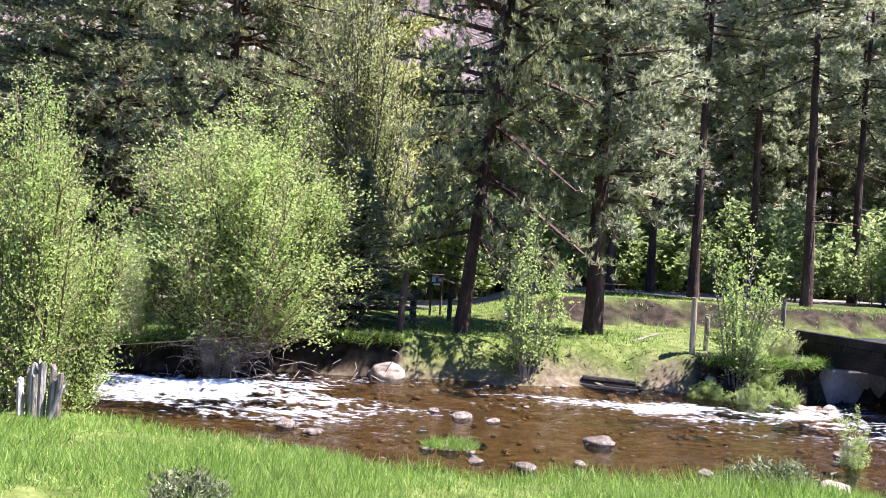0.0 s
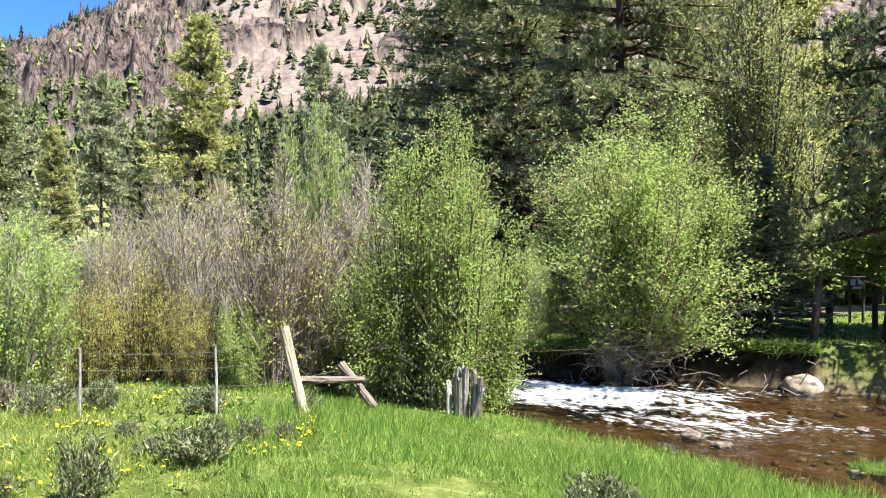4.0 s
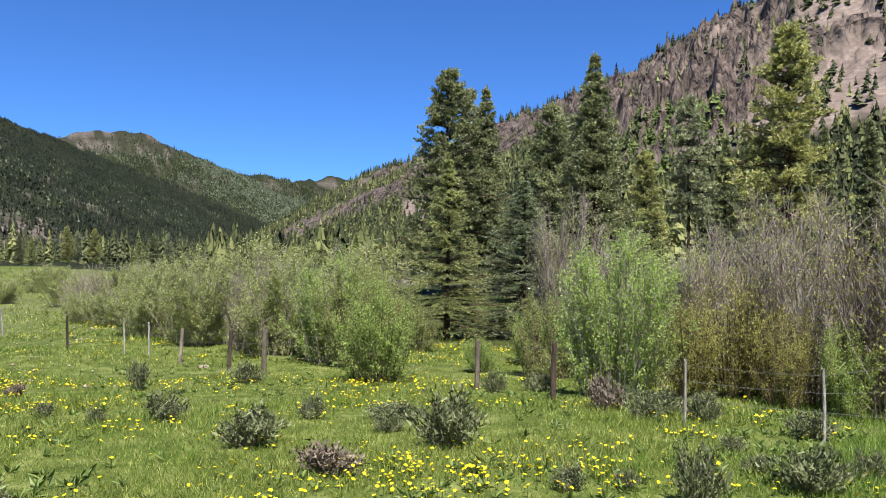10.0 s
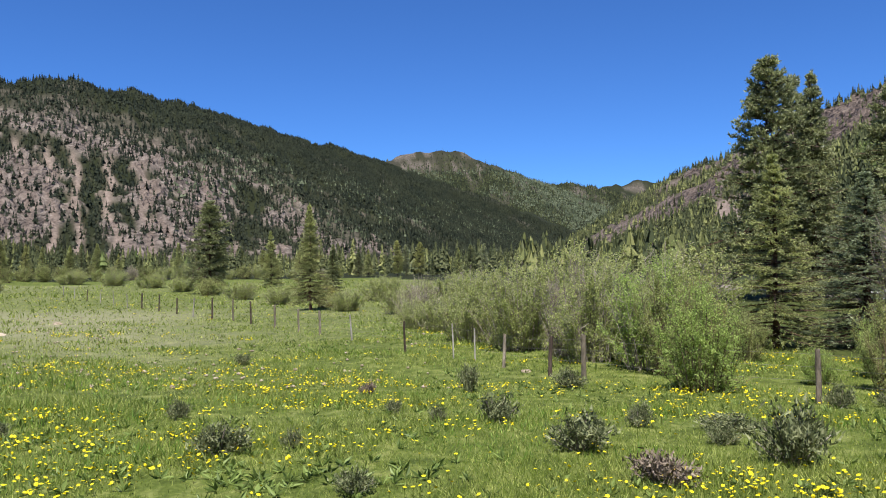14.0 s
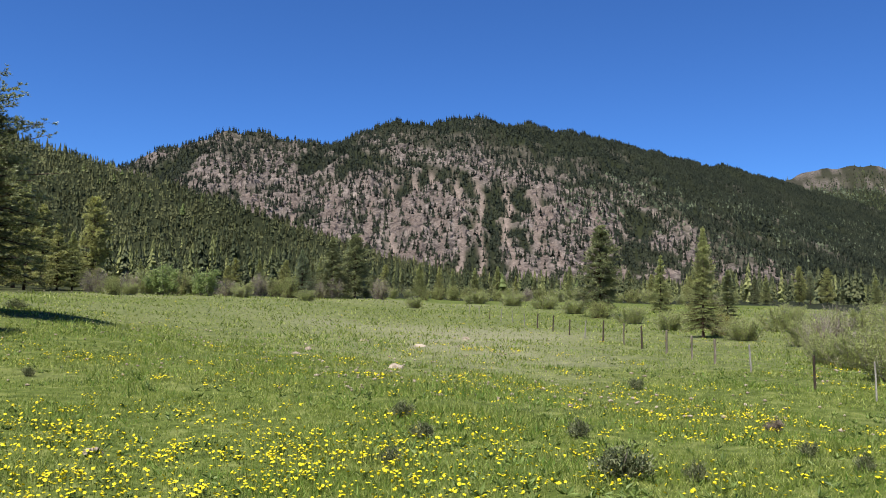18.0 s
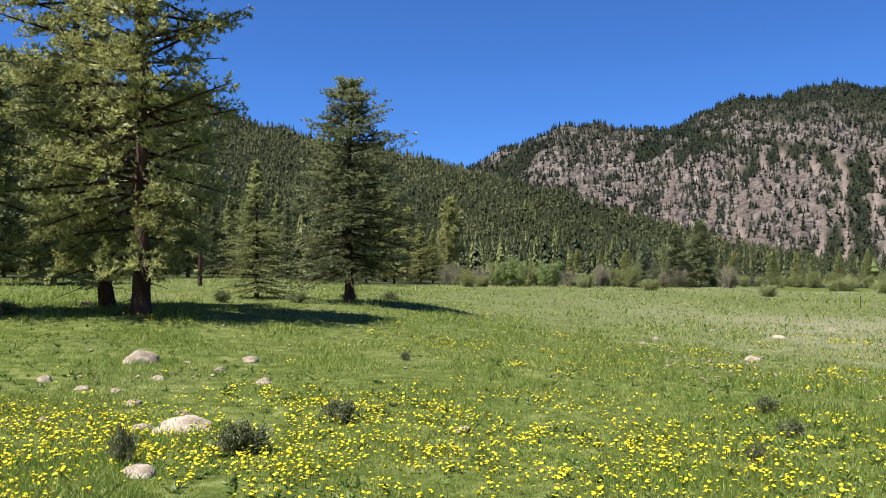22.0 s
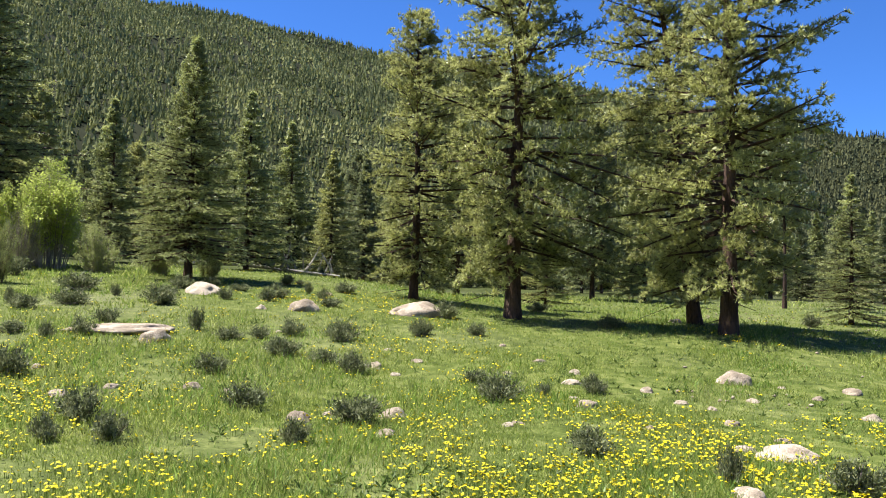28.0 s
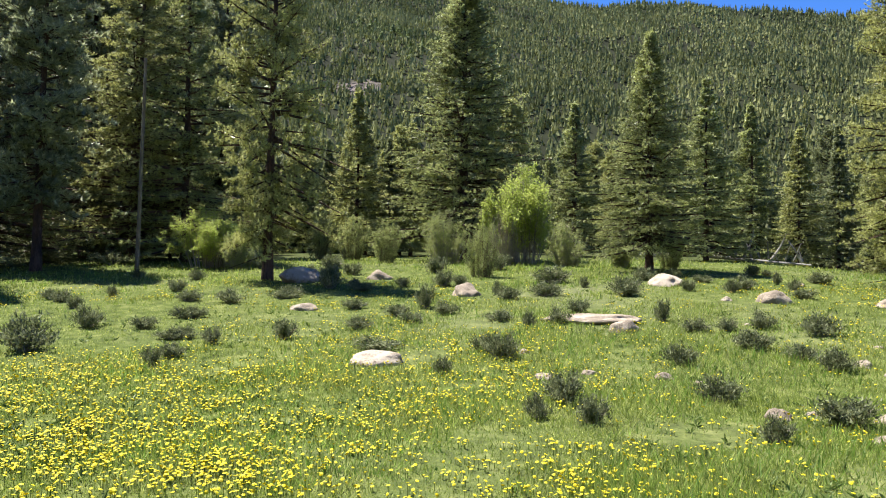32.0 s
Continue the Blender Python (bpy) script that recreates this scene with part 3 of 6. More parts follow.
            thin.inputs[1].default_value = 0.22
            ln.new(share("scree"), thin.inputs[0])
            ln.new(share("rock"), big.inputs[0])
            ln.new(thin.outputs[0], big.inputs[1])
            ln.new(big.outputs[0], bp.inputs["Strength"])
        last = bp
    ln.new(last.outputs[0], b.inputs["Normal"])
    return m


me = tri_mesh("ground", V, F, [ground_material()], smooth=True)
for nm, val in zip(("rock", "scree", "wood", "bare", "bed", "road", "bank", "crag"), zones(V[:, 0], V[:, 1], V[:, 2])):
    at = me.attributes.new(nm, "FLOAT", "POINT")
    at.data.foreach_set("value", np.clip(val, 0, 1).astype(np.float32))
tagged(new("ground", me), "green valley meadow rising into wooded and rocky mountainsides", "ground", kind="structure")


# ---- creek ----
def creek_mesh():
    seg = np.concatenate([[0], np.cumsum(np.hypot(*np.diff(CREEK[:, :2], axis=0).T))])
    s = np.concatenate([np.arange(0, seg[3], 1.0), np.arange(seg[3], seg[11], 0.09), np.arange(seg[11], seg[-1], 1.0)])
    px, py, w = (np.interp(s, seg, CREEK[:, k]) for k in range(3))
    ker = np.ones(9) / 9
    tx, ty = np.gradient(np.convolve(np.pad(px, 4, "edge"), ker, "valid")), np.gradient(np.convolve(np.pad(py, 4, "edge"), ker, "valid"))
    ln = np.hypot(tx, ty)
    nx, ny = -ty / ln, tx / ln
    across = np.linspace(-1.35, 1.35, 61)
    x = px[:, None] + nx[:, None] * across * (w[:, None] + 0.15)
    y = py[:, None] + ny[:, None] * across * (w[:, None] + 0.15)
    rap = np.exp(-(((x + 3.6) / 2.3) ** 2) - ((y - 12.3) / 1.5) ** 2) + 0.62 * np.exp(-(((x - 6.2) / 2.6) ** 2) - ((y - 12.7) / 1.2) ** 2) + 0.35 * np.exp(-(((x - 1.5) / 2.5) ** 2) - ((y - 13.0) / 0.7) ** 2) + 0.9 * smooth01(-9, -14, x)
    z = WATER + 0.012 * FINE(x * 3, y * 5) + rap * (0.07 * FINE(x * 2.2 + 3, y * 5.5) + 0.035 * FINE(x * 7, y * 13) + 0.03)
    # White of the rapids, plus painted glints: the constant and first ripple term.
    foam_glint = np.clip(0.06 + 0.14 * FINE(x * 2.5, y * 8) * smooth01(11, 12.5, y) + rap * 0.78 + 0.22 * FINE(x * 1.8, y * 6.5) * smooth01(0.02, 0.4, rap), -0.3, 1.0)
    n0, n1 = x.shape
    a = np.arange(n0 - 1)[:, None] * n1 + np.arange(n1 - 1)[None]
    F = np.concatenate([np.stack([a, a + n1, a + n1 + 1], -1).reshape(-1, 3), np.stack([a, a + n1 + 1, a + 1], -1).reshape(-1, 3)])
    m = bpy.data.materials.new("creek_water")
    m.use_nodes = True
    n, lk = m.node_tree.nodes, m.node_tree.links
    tr, gl, df = n.new("ShaderNodeBsdfTransparent"), n.new("ShaderNodeBsdfGlossy"), n.new("ShaderNodeBsdfDiffuse")
    tr.inputs[0].default_value = (0.53, 0.44, 0.30, 1)
    gl.inputs["Roughness"].default_value = 0.09
    df.inputs[0].default_value = (0.72, 0.75, 0.77, 1)
    fr = n.new("ShaderNodeFresnel")
    fr.inputs[0].default_value = 1.33
    tc, mp, t1, bp = n.new("ShaderNodeTexCoord"), n.new("ShaderNodeMapping"), n.new("ShaderNodeTexNoise"), n.new("ShaderNodeBump")
    mp.inputs["Scale"].default_value = (2.4, 4.2, 3.0)
    t1.inputs["Scale"].default_value, t1.inputs["Detail"].default_value = 1.6, 6
    lk.new(tc.outputs["Object"], mp.inputs[0])
    lk.new(mp.outputs[0], t1.inputs["Vector"])
    bp.inputs["Strength"].default_value, bp.inputs["Distance"].default_value = 1.0, 0.09
    lk.new(t1.outputs[0], bp.inputs["Height"])
    lk.new(bp.outputs[0], gl.inputs["Normal"])
    lk.new(bp.outputs[0], fr.inputs["Normal"])
    mix1, mix2 = n.new("ShaderNodeMixShader"), n.new("ShaderNodeMixShader")
    lk.new(fr.outputs[0], mix1.inputs[0])
    lk.new(tr.outputs[0], mix1.inputs[1])
    lk.new(gl.outputs[0], mix1.inputs[2])
    at, t2, ad, rp = n.new("ShaderNodeAttribute"), n.new("ShaderNodeTexNoise"), n.new("ShaderNodeMath"), n.new("ShaderNodeMapRange")
    at.attribute_name = "foam_glint"
    t2.inputs["Scale"].default_value, t2.inputs["Detail"].default_value = 2.8, 12
    lk.new(mp.outputs[0], t2.inputs["Vector"])
    ad.operation = "MULTIPLY_ADD"
    lk.new(t2.outputs[0], ad.inputs[0])
    ad.inputs[1].default_value = 1.9
    lk.new(at.outputs["Fac"], ad.inputs[2])
    rp.inputs["From Min"].default_value, rp.inputs["From Max"].default_value = 1.34, 2.05
    lk.new(ad.outputs[0], rp.inputs["Value"])
    lk.new(rp.outputs[0], mix2.inputs[0])
    lk.new(mix1.outputs[0], mix2.inputs[1])
    lk.new(df.outputs[0], mix2.inputs[2])
    lk.new(mix2.outputs[0], n["Material Output"].inputs[0])
    me = tri_mesh("creek", np.stack([x, y, z], -1).reshape(-1, 3), F, [m], smooth=True)
    me.attributes.new("foam_glint", "FLOAT", "POINT").data.foreach_set("value", foam_glint.ravel().astype(np.float32))
    return me


tagged(new("creek_water", creek_mesh()), "shallow brown mountain creek with white rapids", "creek", kind="structure")


def bank_wall(x0, x1, seed):
    """Undercut earth bank along the far water's edge."""
    x = np.arange(x0, x1, 0.07)
    cy, w = np.interp(x, CREEK[:, 0], CREEK[:, 1]), np.interp(x, CREEK[:, 0], CREEK[:, 2])
    rng = np.random.default_rng(seed)
    prof = [(0.62, -0.30), (0.58, -0.05), (0.52, 0.12), (0.42, 0.26), (0.24, 0.40), (0.04, 0.51), (0.08, 0.57), (0.5, 0.60)]
    rows = []
    for k, (off, up) in enumerate(prof):
        lump = 0.10 * FINE(x * 1.6 + k * 0.4, x * 0 + k * 0.5 + seed) + 0.03 * rng.normal(0, 1, len(x))
        y = cy + w + off + 0.06 + lump
        top = land(x, cy + w + 0.75)
        rows.append(np.stack([x, y, WATER + (top + 0.02 - WATER) * up / 0.58 if k > 1 else np.full(len(x), WATER + up)], 1))
    V = np.stack(rows, 0)
    nk, nx = V.shape[:2]
    a = np.arange(nk - 1)[:, None] * nx + np.arange(nx - 1)[None]
    F = np.concatenate([np.stack([a, a + 1, a + nx + 1], -1).reshape(-1, 3), np.stack([a, a + nx + 1, a + nx], -1).reshape(-1, 3)])
    tagged(new("creek_bank", tri_mesh("creek_bank", V.reshape(-1, 3), F, [BANK], smooth=False)), "undercut earth bank above the creek, its shade put into the colour", "bank", kind="structure")
    n = int((x1 - x0) * 700)
    q = rng.integers(0, nx, n)
    e = V[5 + rng.integers(0, 2, n), q] + rng.normal(0, 0.03, (n, 3))
    way = rng.normal(0, 0.5, (n, 3)) + [0, -0.75, 0.25]
    tagged(new("bank_fringe", tri_mesh("bank_fringe", *blades(rng, e, way, rng.uniform(0.08, 0.24, n), np.full(n, 0.010)), [LUSH])), "grass hanging over the edge of the creek's bank", "grass", kind="stuff")


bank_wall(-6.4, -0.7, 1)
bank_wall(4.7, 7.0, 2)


# ---- conifers ----
def conifer_meshes(seed, height=10.0, base=1.2, radius=2.2, branches=110, needle=0.12, style="pine", trunk=0.2, mat=None, bark=None, slim=0.3, step=0.09, spines=9):
    """Boughs in whorls; each bough carries side shoots, each shoot brushes of needles."""
    rng = np.random.default_rng(seed)
    pine = style == "pine"
    n = branches
    whorls = max(n // (4 if pine else 7), 8)
    s = (np.arange(n) + rng.uniform(0, 1, n)) / n
    s = np.clip((np.floor(s * whorls) + 0.5 + rng.normal(0, 0.35 if pine else 0.25, n)) / whorls, 0.0, 0.99)
    an = np.arange(n) * 2.4 + rng.normal(0, 0.4, n)
    if pine:
        prof = np.clip(1.12 * (1 - s) ** 0.55 * (0.72 + 0.33 * smooth01(0, 0.25, s)), 0.1, 1.1) * rng.uniform(0.5, 1.18, n) * (1 + 0.22 * np.sin(an + 5 * s + seed))
        rise = -0.30 + 0.85 * s + rng.normal(0, 0.2, n)
        sag = 0.02 * (1 - s)
    else:
        prof = np.clip(1.35 * (1 - s) ** 0.95, 0.05, 1.25) * rng.uniform(0.66, 1.14, n)
        rise = -0.24 + 0.66 * s + rng.normal(0, 0.08, n)
        sag = -0.08 * (1 - s)
    L = radius * prof
    z0 = base + (height * 0.985 - base) * s
    root = np.stack([0 * z0, 0 * z0, z0], 1)
    out = np.stack([np.cos(an), np.sin(an), np.zeros(n)], 1)
    side = np.stack([-np.sin(an), np.cos(an), np.zeros(n)], 1)

    def along(k, t):
        up = rise[k] * t - sag[k] * t * t * 1.2
        return root[k] + (out[k] * t[:, None] + np.stack([0 * up, 0 * up, up], 1)) * L[k][:, None]

    m = 13
    k = np.repeat(np.arange(n), m)
    q = np.tile(np.arange(m), n)
    t = np.clip((0.30 if pine else 0.14) + (0.70 if pine else 0.86) * (q + rng.uniform(0.2, 0.9, len(k))) / m, 0, 1.0)
    keep = rng.uniform(0, 1, len(k)) < (0.78 if pine else 0.9)
    k, q, t = k[keep], q[keep], t[keep]
    hand = np.where(q % 2 == 0, 1.0, -1.0)
    wl = ((0.36 if pine else 0.40) * L[k] * (1.08 - t) + (0.16 if pine else 0.10)) * rng.uniform(0.55, 1.25, len(k))
    sd = out[k] * rng.uniform(0.35, 0.9, len(k))[:, None] + side[k] * (hand * rng.uniform(0.4, 1.0, len(k)))[:, None]
    sd[:, 2] += (0.14 if pine else -0.12) + rng.normal(0, 0.38 if pine else 0.15, len(k))
    sd /= np.linalg.norm(sd, axis=1, keepdims=True)
    start = along(k, t)
    cnt = np.maximum(np.ceil(wl / step), 2).astype(int)
    j = np.repeat(np.arange(len(k)), cnt)
    first = np.cumsum(cnt) - cnt
    u = (np.arange(len(j)) - first[j] + rng.uniform(0.1, 0.9, len(j))) / cnt[j]
    if pine:
        u = u ** 0.7
    c = start[j] + sd[j] * (wl[j] * u)[:, None] + rng.normal(0, 0.04 if pine else 0.025, (len(j), 3))
    c[:, 2] -= (0.0 if pine else 0.10) * wl[j] * u * u
    kk = np.repeat(np.arange(len(c)), spines)
    way = sd[j][kk] * (0.55 if pine else 0.75) + rng.normal(0, 0.5 if pine else 0.42, (len(kk), 3)) + [0, 0, 0.42 if pine else 0.16]
    ln = needle * rng.uniform(0.6, 1.25, len(kk))
    VN, FN = blades(rng, c[kk], way, ln, ln * slim)
    ki = np.repeat(np.arange(n), 8)
    ti = rng.uniform(0.05, 0.7, len(ki))
    ci = along(ki, ti) + rng.normal(0, 0.06, (len(ki), 3))
    li = 0.2 * rng.uniform(0.6, 1.2, len(ki))
    tip = blades(rng, np.stack([rng.normal(0, 0.03, 60), rng.normal(0, 0.03, 60), rng.uniform(height * 0.955, height, 60)], 1), rng.normal(0, 0.6, (60, 3)) + [0, 0, 0.8], np.full(60, needle * 1.1), np.full(60, needle * 0.3))
    crown = tri_mesh("crown", *join((VN, FN), blades(rng, ci, out[ki] + rng.normal(0, 0.6, (len(ki), 3)), li, li * 0.3), tip), [mat or NEEDLE_PINE])
    a = along(np.arange(n), np.zeros(n))
    m1, m2 = along(np.arange(n), np.full(n, 0.5)), along(np.arange(n), np.full(n, 0.97))
    rb = 0.012 + 0.016 * L
    bm = join(tubes(a, m1, rb, rb * 0.65), tubes(m1, m2, rb * 0.65, rb * 0.15), tubes(start, start + sd * wl[:, None] * 0.85, 0.009, 0.003))
    if pine:
        d = 30
        zs = rng.uniform(base * 0.35, height * 0.7, d)
        ad = rng.uniform(0, 6.28, d)
        p0 = np.stack([0 * zs, 0 * zs, zs], 1)
        p1 = p0 + np.stack([np.cos(ad), np.sin(ad), rng.uniform(-0.4, 0.25, d)], 1) * (radius * rng.uniform(0.2, 0.7, d))[:, None]
        bm = join(bm, tubes(p0, p1, 0.016, 0.004))
    wood = tri_mesh("branchwork", *bm, [bark or BARK])
    return {"trunk": trunk_mesh(rng, height * 0.97, trunk, bark or BARK), "branchwork": wood, "crown": crown}


def plant(name, meshes, x, y, size, turn, label, category, group="", sink=0.0):
    e = empty(name, x, y, ground(x, y) - sink, label, category, group, turn, size)
    for nm, me in meshes.items():
        o = child(nm, me, e)
        if nm in ("branchwork", "crown", "foliage", "stem_work"):
            tagged(o, kind="stuff")
    return e


PINE_KINDS = [(1.0, 2.2, 190, 0.17, NEEDLE_PINE), (1.0, 2.05, 190, 0.16, NEEDLE_PINE), (0.75, 2.2, 190, 0.15, NEEDLE_PINE), (4.2, 1.2, 90, 0.095, NEEDLE_GREY), (1.3, 2.1, 180, 0.125, NEEDLE_DARK), (1.7, 1.5, 170, 0.13, NEEDLE_GREY), (1.4, 2.2, 210, 0.15, NEEDLE_DARK)]
SPRUCE_KINDS = [(0.5, 2.2, 165, 0.14, NEEDLE_SPRUCE), (0.7, 2.2, 170, 0.13, NEEDLE_PINE), (0.4, 2.3, 230, 0.15, NEEDLE_DARK), (0.2, 2.9, 210, 0.2, NEEDLE_BLUE), (0.6, 1.35, 180, 0.13, NEEDLE_DARK), (0.95, 2.3, 270, 0.16, NEEDLE_SPRUCE)]


@functools.lru_cache(None)
def tree_meshes(kind, q, near):
    """Each variety is built once, finer where it stands near."""
    b, r, n, t, m = (PINE_KINDS if kind == "pine" else SPRUCE_KINDS)[q]
    if kind == "pine":
        return conifer_meshes(10 + q, 10, b, r, n, 0.105, "pine", t, m, slim=0.2, spines=16, step=0.085) if near else conifer_meshes(10 + q, 10, b, r, n, 0.155, "pine", t, m, slim=0.36, step=0.12, spines=8)
    return conifer_meshes(30 + q, 10, b, r, n, 0.10, "spruce", t, m, slim=0.22, spines=12, step=0.085) if near else conifer_meshes(30 + q, 10, b, r, n, 0.15, "spruce", t, m, slim=0.36, step=0.12, spines=7)


LABELS = {"pine": "tall pine with brown scaly bark and layered green needles", "spruce": "dense dark green spruce with drooping boughs"}


SPREAD = {358.8: 0.7, 15.2: 0.8, 147.3: 1.4, 98.8: 0.78, 105.6: 1.15, 57.0: 0.85, 64.6: 0.8, 67.2: 1.25, 61.9: 1.45, 97.2: 1.4, 122.9: 1.3, 124.5: 1.3, 153.7: 1.15, 6.0: 1.3, 211.0: 1.1, 224.7: 0.8}


def grow(rows, group):
    """Rows of kind, variety, bearing, distance, height, turn."""
    for kind, q, az, r, h, turn, *label in rows:
        x, y = polar(az, r)
        e = plant(kind + "_tree", tree_meshes(kind, q, bool(r < (33 if kind == "pine" else 39))), x, y, h / 10, turn, label[0] if label else LABELS[kind], "tree", group)
        if az in (358.8, 163.2):
            e.rotation_euler = (0, radians(5.5 if az > 200 else 7.0), radians(turn))
        wide = SPREAD.get(az, 1.0) * h / 10
        e.scale = (wide, wide, h / 10)


grow([
    ("pine", 6, 147.3, 30, 8.3, 40, "tall open-grown pine with a rounded top standing alone in the meadow"), ("spruce", 0, 153.7, 32, 5.4, 0, "small young spruce standing in the meadow"), ("pine", 0, 161.1, 22.6, 13.5, 95, "large spreading pine with a bare trunk base in the meadow"), ("pine", 1, 163.2, 26.3, 13.0, 0, "leaning pine with a thick trunk behind a larger pine"),
    ("pine", 1, 175.6, 23.2, 14.0, 10, "tall straight pine with reddish bark and an open crown"), ("pine", 2, 182.6, 27, 9.9, 150), ("spruce", 1, 173.3, 30.5, 4.5, 60, "small young spruce standing in the meadow"), ("spruce", 5, 198.1, 29.5, 8.7, 20, "slender pointed spruce with a bare lower trunk in the meadow"),
    ("spruce", 0, 194.3, 40, 8.8, 100), ("spruce", 0, 191.5, 44, 8.2, 10), ("spruce", 1, 188.5, 46, 7.4, 70), ("spruce", 4, 186.2, 48, 8.0, 200),
    ("pine", 2, 179.5, 43, 9.5, 33), ("pine", 4, 170.0, 44, 10.5, 80), ("spruce", 0, 166.5, 46, 9, 10),
], "trees round the meadow")
grow([
    ("pine", 3, 157.5, 45, 11, 120), ("spruce", 5, 211.0, 38, 14.5, 0, "very tall broad green spruce at the edge of the meadow"), ("pine", 1, 224.7, 26.3, 13.0, 75, "tall dense pine with a straight bare trunk casting shade"), ("spruce", 1, 218.6, 44, 9.2, 40),
    ("spruce", 4, 216.3, 47, 7.0, 140), ("spruce", 0, 203.2, 47, 9, 15), ("pine", 1, 207.5, 52, 10, 15), ("spruce", 0, 230.2, 36, 14, 0),
    ("pine", 5, 227.8, 42, 16, 60), ("spruce", 1, 233.6, 37, 15, 130), ("spruce", 2, 236.4, 43, 17, 20), ("pine", 5, 239.2, 33, 14, 80),
    ("spruce", 2, 242.5, 37, 18, 10), ("spruce", 4, 246, 30, 15, 99), ("pine", 4, 231.5, 52, 17, 5),
], "trees round the meadow")
grow([
    ("spruce", 0, 67.2, 20.5, 4.6, 10, "olive green young spruce behind willow bushes"), ("spruce", 3, 61.9, 21.5, 4.2, 40, "broad blue-green spruce behind willow bushes"), ("pine", 6, 67.3, 44, 12.3, 10), ("spruce", 2, 64.6, 46, 11.9, 70),
    ("spruce", 2, 57.0, 40, 12.9, 130, "tall dense spruce rising above the willow thicket"), ("pine", 4, 60.0, 47, 11.5, 20), ("pine", 3, 58.6, 52, 12, 190), ("pine", 3, 65.8, 50, 12.5, 120),
    ("pine", 1, 44.5, 40, 13.0, 150, "tall ragged pine with thin yellowish foliage"), ("pine", 3, 50.6, 40, 10.0, 80, "thin half-bare pine with grey branches"), ("spruce", 4, 48.2, 48, 9.2, 20), ("pine", 3, 36.3, 44, 13.0, 50),
    ("spruce", 4, 39.6, 52, 10.5, 0), ("spruce", 4, 34.0, 55, 11.5, 80),
], "trees along the creek")
grow([
    ("spruce", 4, 47.0, 56, 10, 120), ("spruce", 4, 42.2, 58, 11, 200), ("spruce", 4, 37.8, 60, 12, 10), ("spruce", 4, 32.0, 62, 14, 55),
    ("spruce", 4, 30.3, 58, 13, 140), ("pine", 1, 53.5, 58, 9.5, 15), ("spruce", 5, 98.8, 38, 5.0, 0, "pointed green spruce standing beyond the fence"), ("spruce", 4, 97.2, 43, 3.2, 30, "small dark spruce beside the fence"),
    ("pine", 6, 105.6, 62, 6.9, 70, "round-crowned pine at the meadow's edge"), ("spruce", 0, 101.5, 70, 4.8, 0), ("spruce", 2, 124.5, 86, 6.6, 10), ("spruce", 3, 126.6, 84, 5.0, 70),
    ("pine", 6, 122.9, 88, 7.0, 110, "dark rounded pine at the meadow's edge"),
], "trees along the creek")
grow([
    ("pine", 4, 358.8, 16.2, 15.5, 20, "big dark leaning pine on the far bank"), ("pine", 5, 349.6, 18.2, 15.5, 120, "tall pine with ragged branches on the far bank"), ("pine", 3, 348.4, 28, 15, 60), ("pine", 3, 345.7, 29.5, 15, 0),
    ("pine", 3, 342.9, 27, 17, 45), ("pine", 3, 339.3, 29, 16, 95), ("pine", 3, 335.9, 25.5, 16, 160), ("pine", 3, 333.2, 31, 15, 30),
    ("pine", 3, 331, 34, 14, 70), ("pine", 4, 15.2, 19.5, 15.5, 200, "big old pine with a dark forked trunk behind bushes"), ("spruce", 2, 22.5, 26, 17, 10, "massive dark spruce on the far bank"), ("spruce", 2, 27.0, 30, 17, 50),
    ("pine", 2, 9.5, 27, 15, 130), ("pine", 1, 5.5, 33, 16, 10),
], "trees across the creek")
grow([
    ("spruce", 2, 19.3, 31, 18, 99), ("pine", 1, 353.5, 36, 16, 20), ("spruce", 3, 6.0, 16.4, 3.4, 0, "small blue-green spruce beside the rail fence"), ("pine", 3, 346.8, 40, 16, 11),
    ("pine", 3, 340.8, 42, 16, 90), ("pine", 3, 337.2, 38, 15, 140), ("pine", 3, 344.1, 46, 17, 50), ("pine", 3, 334.4, 44, 16, 10),
    ("pine", 3, 350.8, 45, 16, 170), ("pine", 3, 329, 40, 15, 70), ("pine", 1, 11, 40, 17, 0), ("pine", 5, 356.0, 41, 15, 30),
    ("pine", 4, 352.2, 47, 14, 70), ("pine", 5, 348.9, 50, 15, 130),
], "trees across the creek")
grow([
    ("pine", 4, 346.0, 43, 13, 10), ("pine", 5, 343.3, 52, 15, 55), ("pine", 4, 340.0, 47, 14, 95), ("pine", 5, 337.6, 51, 14, 20),
    ("pine", 4, 335.2, 41, 13, 160), ("pine", 5, 332.6, 49, 15, 75), ("pine", 4, 330.2, 44, 14, 33), ("pine", 5, 327.2, 47, 15, 5),
    ("pine", 4, 0.8, 46, 14, 110), ("pine", 5, 344.8, 38, 12, 15), ("pine", 5, 338.8, 37, 12, 85), ("pine", 5, 324.5, 42, 14, 40),
    ("pine", 4, 321.5, 38, 14, 99),
], "trees across the creek")

edge = np.random.default_rng(88)
rows = []
for q in range(64):
    az = 68 + q * 1.14 + edge.uniform(-0.5, 0.5)
    r = max(float(meadow_edge(az)), 104 - 40 * (az > 114)) * edge.uniform(1.06, 1.22)
    rows.append((("spruce", "pine")[int(edge.uniform() < 0.25)], int(edge.choice([0, 1, 2, 4, 5])), az, r, r * edge.uniform(0.026, 0.044), edge.uniform(0, 360), "dark conifer at the meadow's far edge"))
grow(rows, "conifers along the meadow's far edge")
rows = []
